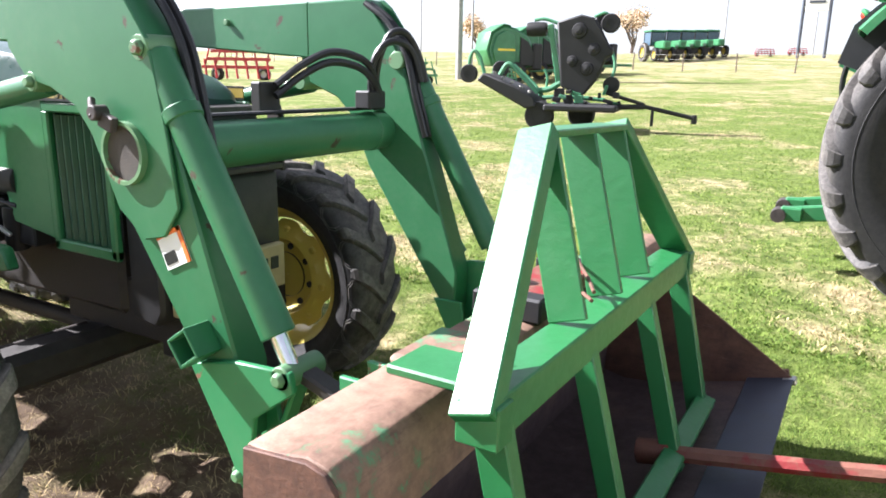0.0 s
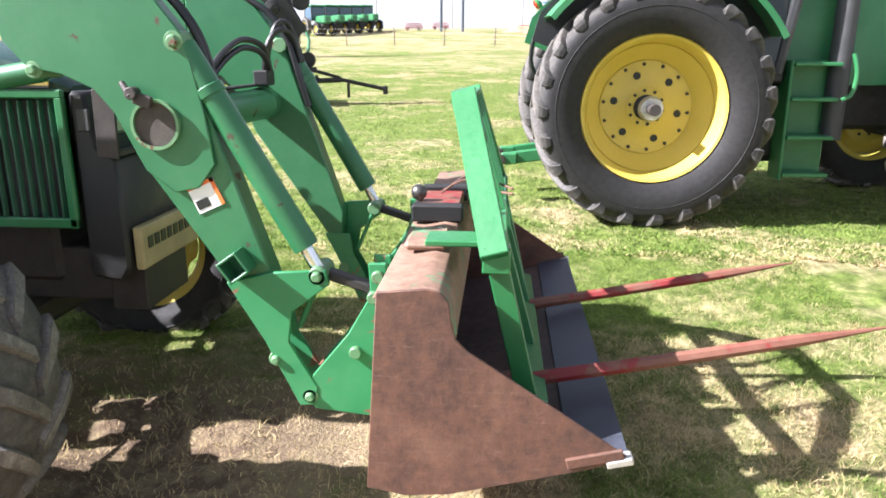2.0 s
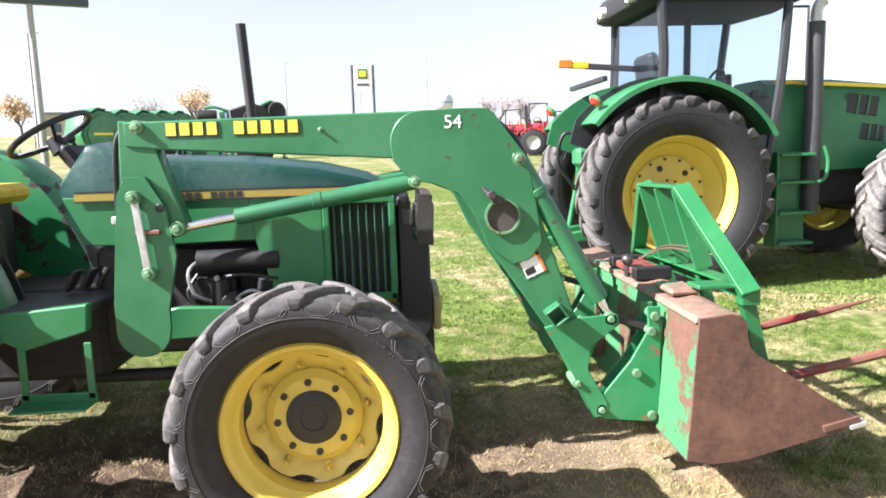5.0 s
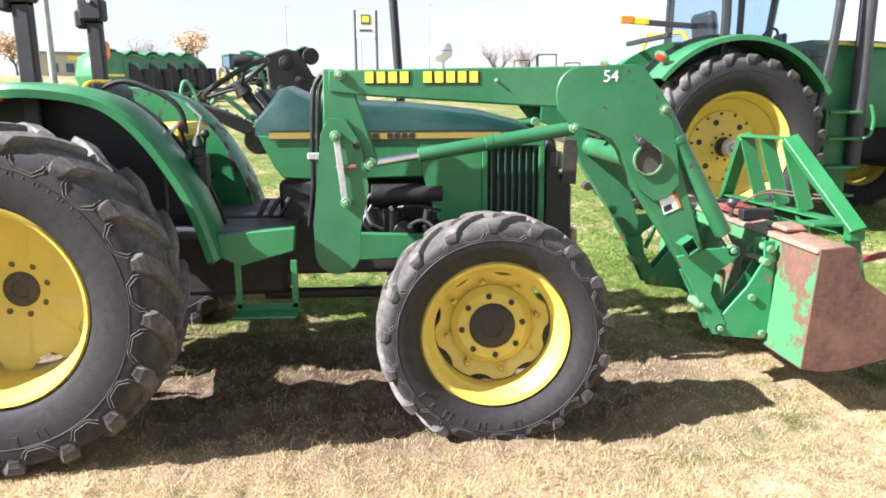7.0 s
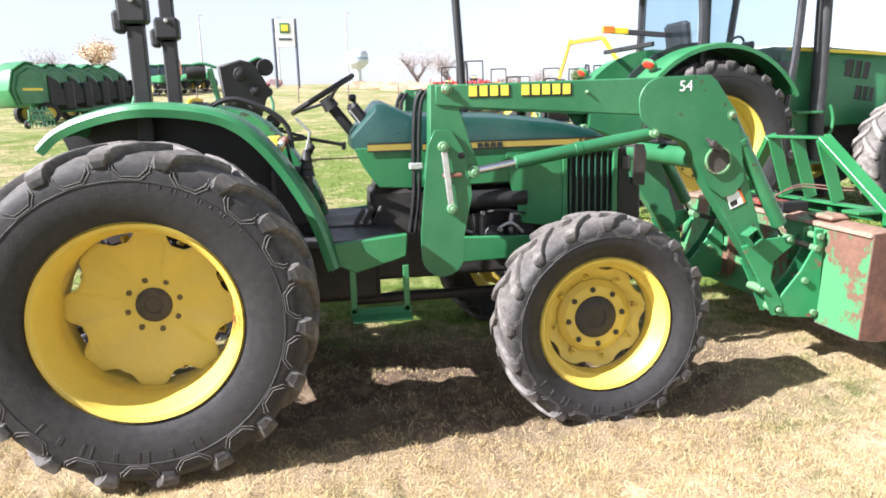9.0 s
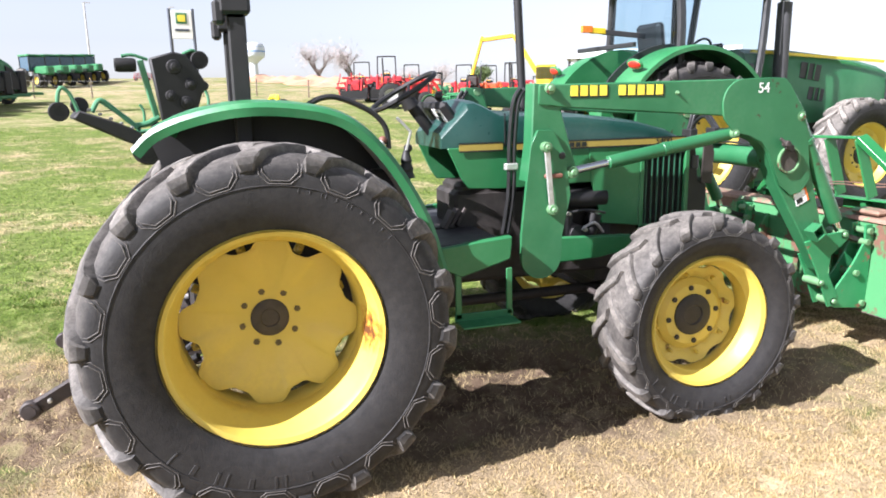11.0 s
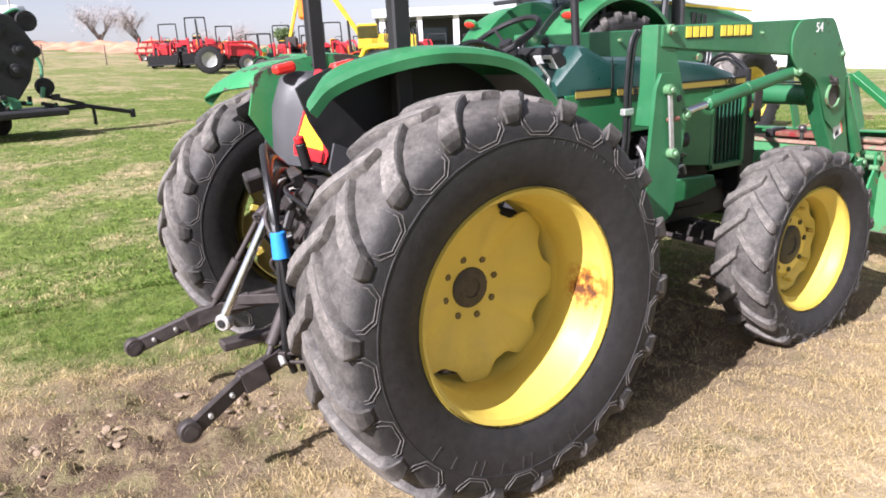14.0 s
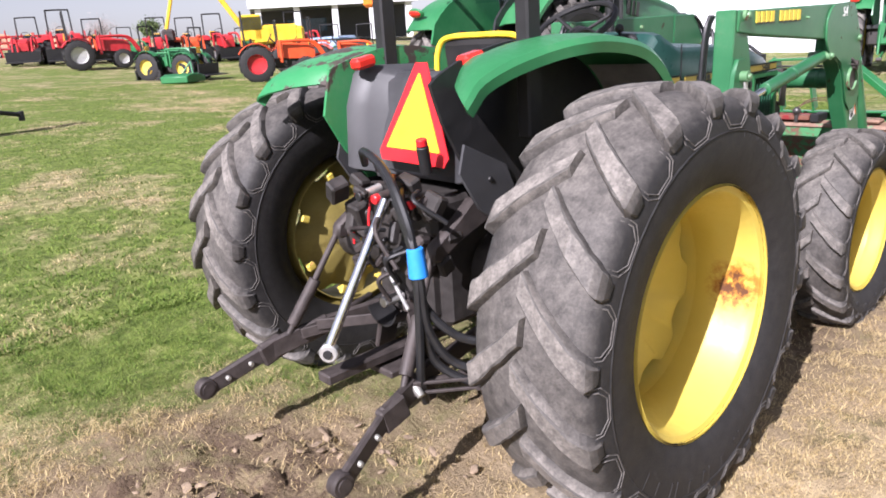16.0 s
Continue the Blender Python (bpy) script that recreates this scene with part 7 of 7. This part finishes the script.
PANEL = 8.8 - at_ground(-14.75, 32.0)
pole = thing("pole_sign", "tall grey pole carrying a wide dark sign panel", "sign", on_land(-14.75, 32.0, 25))
rod("shaft", pole, M_POLE, (0, 0, -0.3), (0, 0, PANEL + 0.1), 0.17, 0.13, 12)
quick("sign_panel", pole, M_DPOLE, ((0, 0, PANEL + 1.2), (5.0, 0.5, 2.4)), bevel=0.05, label="dark back of a wide sign panel")
for b, d, h, r in ((-2.6, 120, 11, 0.12), (-8.2, 110, 10, 0.12), (2.6, 130, 13, 0.14), (-24.8, 60, 8.5, 0.10), (-30, 90, 9, 0.10)):
    x, y = bearing(1.0, -3.8, b, d)
    t = thing("utility_pole", "thin pole on the skyline", "pole", on_land(x, y), "poles on the skyline")
    rod("shaft", t, M_POLE, (0, 0, -0.5), (0, 0, h), r, r * 0.8, 8)
    quick("arm", t, M_POLE, ((0.3, 0, h), (0.9, 0.1, 0.12)), bevel=0)

# ---------------------------------------------------------------- buildings
M_WALLW = plain("white_cladding", (0.72, 0.73, 0.75), 0.6, 0, 0.05, 0.6, 0.02)
M_ROOF = plain("grey_roof", (0.22, 0.23, 0.25), 0.6, 0, 0.15, 1.0)
hall = thing("white_hall", "long white clad dealer hall", "building", pose(58, 6, at_ground(58, 6) - 0.5, 0, 0, 100))
quick("wall", hall, M_WALLW, ((0, 0, 4.0), (52, 16, 8)), bevel=0.05)
quick("roof", hall, M_ROOF, ((0, 0, 8.2), (53, 17, 0.5)), bevel=0.05)
for i in range(26):
    quick("cladding_rib", hall, M_WALLW, ((-25 + 2 * i, 8.03, 4.0), (0.12, 0.08, 8)), bevel=0)
for i in range(3):
    quick("door", hall, M_STEEL, ((-16 + 12 * i, 8.04, 2.0), (4.0, 0.10, 4.0)), bevel=0)
canopy = thing("canopy_building", "low building with a wide open canopy on white columns", "building", pose(*bearing(*C16, 35.0, 95), at_ground(*bearing(*C16, 35.0, 95)), 0, 0, -30))
quick("canopy_roof", canopy, M_ROOF, ((0, 0, 4.6), (20, 9, 0.9)), bevel=0.05)
quick("fascia", canopy, M_WALLW, ((0, -4.55, 4.6), (20.2, 0.15, 0.95)), bevel=0)
for i in range(5):
    quick("column", canopy, M_WALLW, ((-9 + 4.5 * i, -3.8, 2.1), (0.7, 0.7, 4.3)), bevel=0.02)
quick("back_wall", canopy, M_GREY, ((0, 4.2, 2.1), (20, 0.3, 4.3)), bevel=0)
quick("back_window", canopy, M_WINDOW, ((-3, 4.0, 2.2), (5, 0.1, 1.6)), bevel=0)
shed = thing("store_building", "low tan store building behind the balers", "building", pose(-39.6, 98, at_ground(-39.6, 98) - 0.5, 0, 0, 22) @ Matrix.Diagonal((0.36, 0.7, 0.8, 1)))
M_TAN = plain("tan_wall", (0.45, 0.40, 0.33), 0.7, 0, 0.1, 1)
quick("wall", shed, M_TAN, ((0, 0, 1.9), (34, 8, 3.8)), bevel=0.03)
quick("roof", shed, M_ROOF, ((0, 0, 3.95), (35, 9, 0.35)), bevel=0.03)
quick("sign_band", shed, M_DECALY, ((0, -4.08, 3.2), (16, 0.1, 0.7)), bevel=0)
for i in range(6):
    quick("window", shed, M_WINDOW, ((-12.5 + 5 * i, -4.03, 1.6), (2.6, 0.1, 1.4)), bevel=0)

# heaps of orange clay on the crest
M_CLAY = plain("orange_clay", (0.46, 0.23, 0.14), 0.9, 0, 0.3, 0.8, 0.5)
heap = None
for i, (b, d, k) in enumerate(((8.6, 84, 1.0), (10.8, 82, 1.1), (13.0, 80, 1.0), (15.2, 78, 1.1), (6.6, 88, 0.9), (4.6, 90, 0.8), (17.5, 74, 1.0), (19.8, 70, 0.9))):
    bm = B()
    bmesh.ops.create_grid(bm, x_segments=30, y_segments=16, size=1)
    for v in bm.verts:
        x0, y0 = v.co.x, v.co.y
        e = max(0, 1 - x0 * x0) * max(0, 1 - y0 * y0)
        v.co = Vector((x0 * 5.2, y0 * 3, e * (0.85 + 0.7 * noise.noise(Vector((x0 * 3 + i * 7, y0 * 2, 1.3)))) - 0.1))
    x, y = bearing(0.0, -3.3, b, d)
    t = thing("clay_heap", "heap of orange clay on the crest", "earth heap", on_land(x, y, 10, k), "clay heaps")
    part("earth", bm, M_CLAY, t)

# ---------------------------------------------------------------- trees
M_BARK = plain("bark", (0.13, 0.10, 0.085), 0.9, 0, 0.3, 5, 0.4)


def leaf_material(name, a, b):
    m, nt, bs = material(name)
    geo = nt.nodes.new("ShaderNodeNewGeometry")
    nt.links.new(blend(nt, geo.outputs["Random Per Island"], a, b), bs.inputs["Base Color"])
    bs.inputs["Roughness"].default_value = 0.8
    return m


M_LEAFO = leaf_material("autumn_leaf", (0.58, 0.42, 0.27), (0.70, 0.56, 0.40))
M_TWIG = leaf_material("bare_twig", (0.34, 0.29, 0.27), (0.46, 0.40, 0.38))
M_LEAFG = leaf_material("green_leaf", (0.05, 0.09, 0.03), (0.12, 0.16, 0.05))


def tree(m, label, h, spread, leaf, count, seed, size=0.25, group="trees on the skyline"):
    T = thing("tree", label, "tree", m, group)
    r = random.Random(seed)
    bm = B()
    tips = []

    def grow(p, d, length, rad, level):
        q = p + d * length
        mid = (p + q) / 2 + Vector((r.uniform(-1, 1), r.uniform(-1, 1), 0)) * length * 0.06
        tube(bm, (p, mid, q), (rad, rad * 0.6), 5 if level else 8, 2)
        if level >= 2:
            tips.extend([mid, q, (mid + q) / 2])
        if level < 4:
            for _ in range(3 if level else 5):
                a = r.uniform(0, 2 * math.pi)
                nd = (d + Vector((math.cos(a), math.sin(a), r.uniform(0.0, 0.5))) * spread).normalized()
                grow(p.lerp(q, r.uniform(0.55, 1.0)), nd, length * r.uniform(0.6, 0.8), rad * 0.5, level + 1)

    grow(Vector((0, 0, -0.3)), Vector((0, 0, 1)), h * 0.32, h * 0.028, 0)
    part("trunk", bm, M_BARK, T, "branching trunk", fix=False)
    count = int(count * 0.55)
    rs = np.random.RandomState(seed)
    t = np.array([tuple(v) for v in tips])
    c = t[rs.randint(0, len(t), count)] + rs.normal(0, size * 1.6, (count, 3))
    a, b = rs.normal(0, 1, (count, 3)), rs.normal(0, 1, (count, 3))
    a /= np.linalg.norm(a, axis=1, keepdims=True)
    b = np.cross(a, b)
    b /= np.linalg.norm(b, axis=1, keepdims=True)
    s = size * rs.uniform(0.5, 1.1, (count, 1))
    thin = 0.045 if leaf is M_TWIG else 0.6
    v = np.stack([c - a * s, c + b * s * thin, c + a * s, c - b * s * thin], 1).reshape(-1, 3)
    f = np.arange(count * 4).reshape(-1, 4)
    me = bpy.data.meshes.new("crown")
    me.from_pydata(v.tolist(), [], f.tolist())
    me.materials.append(leaf)
    cr = new("crown", me)
    cr.parent = T
    return T


for b, d, h, leaf, n, size, lab, sd in ((-15.0, 150, 15, M_LEAFO, 5200, 0.22, "autumn tree with thin orange leaves", 1), (-18.5, 170, 13, M_TWIG, 2600, 0.55, "bare tree on the skyline", 2),
                                   (8.0, 160, 15, M_TWIG, 3600, 0.6, "bare branching tree on the skyline", 3), (10.5, 165, 14, M_TWIG, 3600, 0.6, "bare branching tree on the skyline", 4),
                                   (-26.5, 130, 9, M_LEAFO, 5000, 0.24, "autumn tree with thin orange leaves", 5), (17.5, 170, 9, M_TWIG, 2600, 0.55, "bare tree on the skyline", 6), (20.5, 160, 8, M_LEAFG, 5000, 0.25, "dull green tree on the skyline", 7), (15.0, 175, 8, M_TWIG, 2600, 0.55, "bare tree on the skyline", 8)):
    x, y = bearing(1.0, -3.8, b, d)
    tree(pose(x, y, at_ground(x, y) - 0.5), lab, h, 0.75, leaf, n, sd, size)

# ---------------------------------------------------------------- clods and grass, last
M_CLOD = plain("dry_soil", (0.25, 0.185, 0.125), 0.95, 0, 0.35, 30, 0.6)


def clods(name, count, spots, seed):
    """Dry clods of soil and matted straw, as one mesh."""
    r = np.random.RandomState(seed)
    bm = B()
    for i in range(count):
        cx, cy, rad = spots[r.randint(len(spots))]
        x, y = cx + r.normal(0, rad), cy + r.normal(0, rad)
        s = abs(r.normal(0.007, 0.006)) + 0.004
        m = Matrix.Translation((x, y, at_ground(x, y) + -s * 0.25)) @ Euler((r.normal(0, 0.25), r.normal(0, 0.25), r.uniform(0, 6))).to_matrix().to_4x4() @ Matrix.Diagonal((1.6, 1.0, 0.5, 1))
        d = bmesh.ops.create_icosphere(bm, subdivisions=2, radius=s, matrix=m)
        for v in d["verts"]:
            v.co += Vector(r.normal(0, s * 0.10, 3))
    ob = new(name, mesh_of(name, bm, M_CLOD, smooth=True))
    return tagged(ob, "dry clods of brown soil on the turf", "soil", kind="stuff")


clods("soil_clods", 70, ((-1.1, 0.25, 0.2), (-0.75, 0.25, 0.15), (-1.4, 0.2, 0.2), (-0.65, -0.15, 0.15), (-1.7, 0.35, 0.2)), 5)
grass("grass_near", 520000, -3.4, 5.8, -3.4, 2.2, 0.010, 0.040, 7, 0.0012)
grass("grass_far", 300000, -9.0, 13.0, 2.2, 24.0, 0.016, 0.042, 9, 0.0036, 1.9)
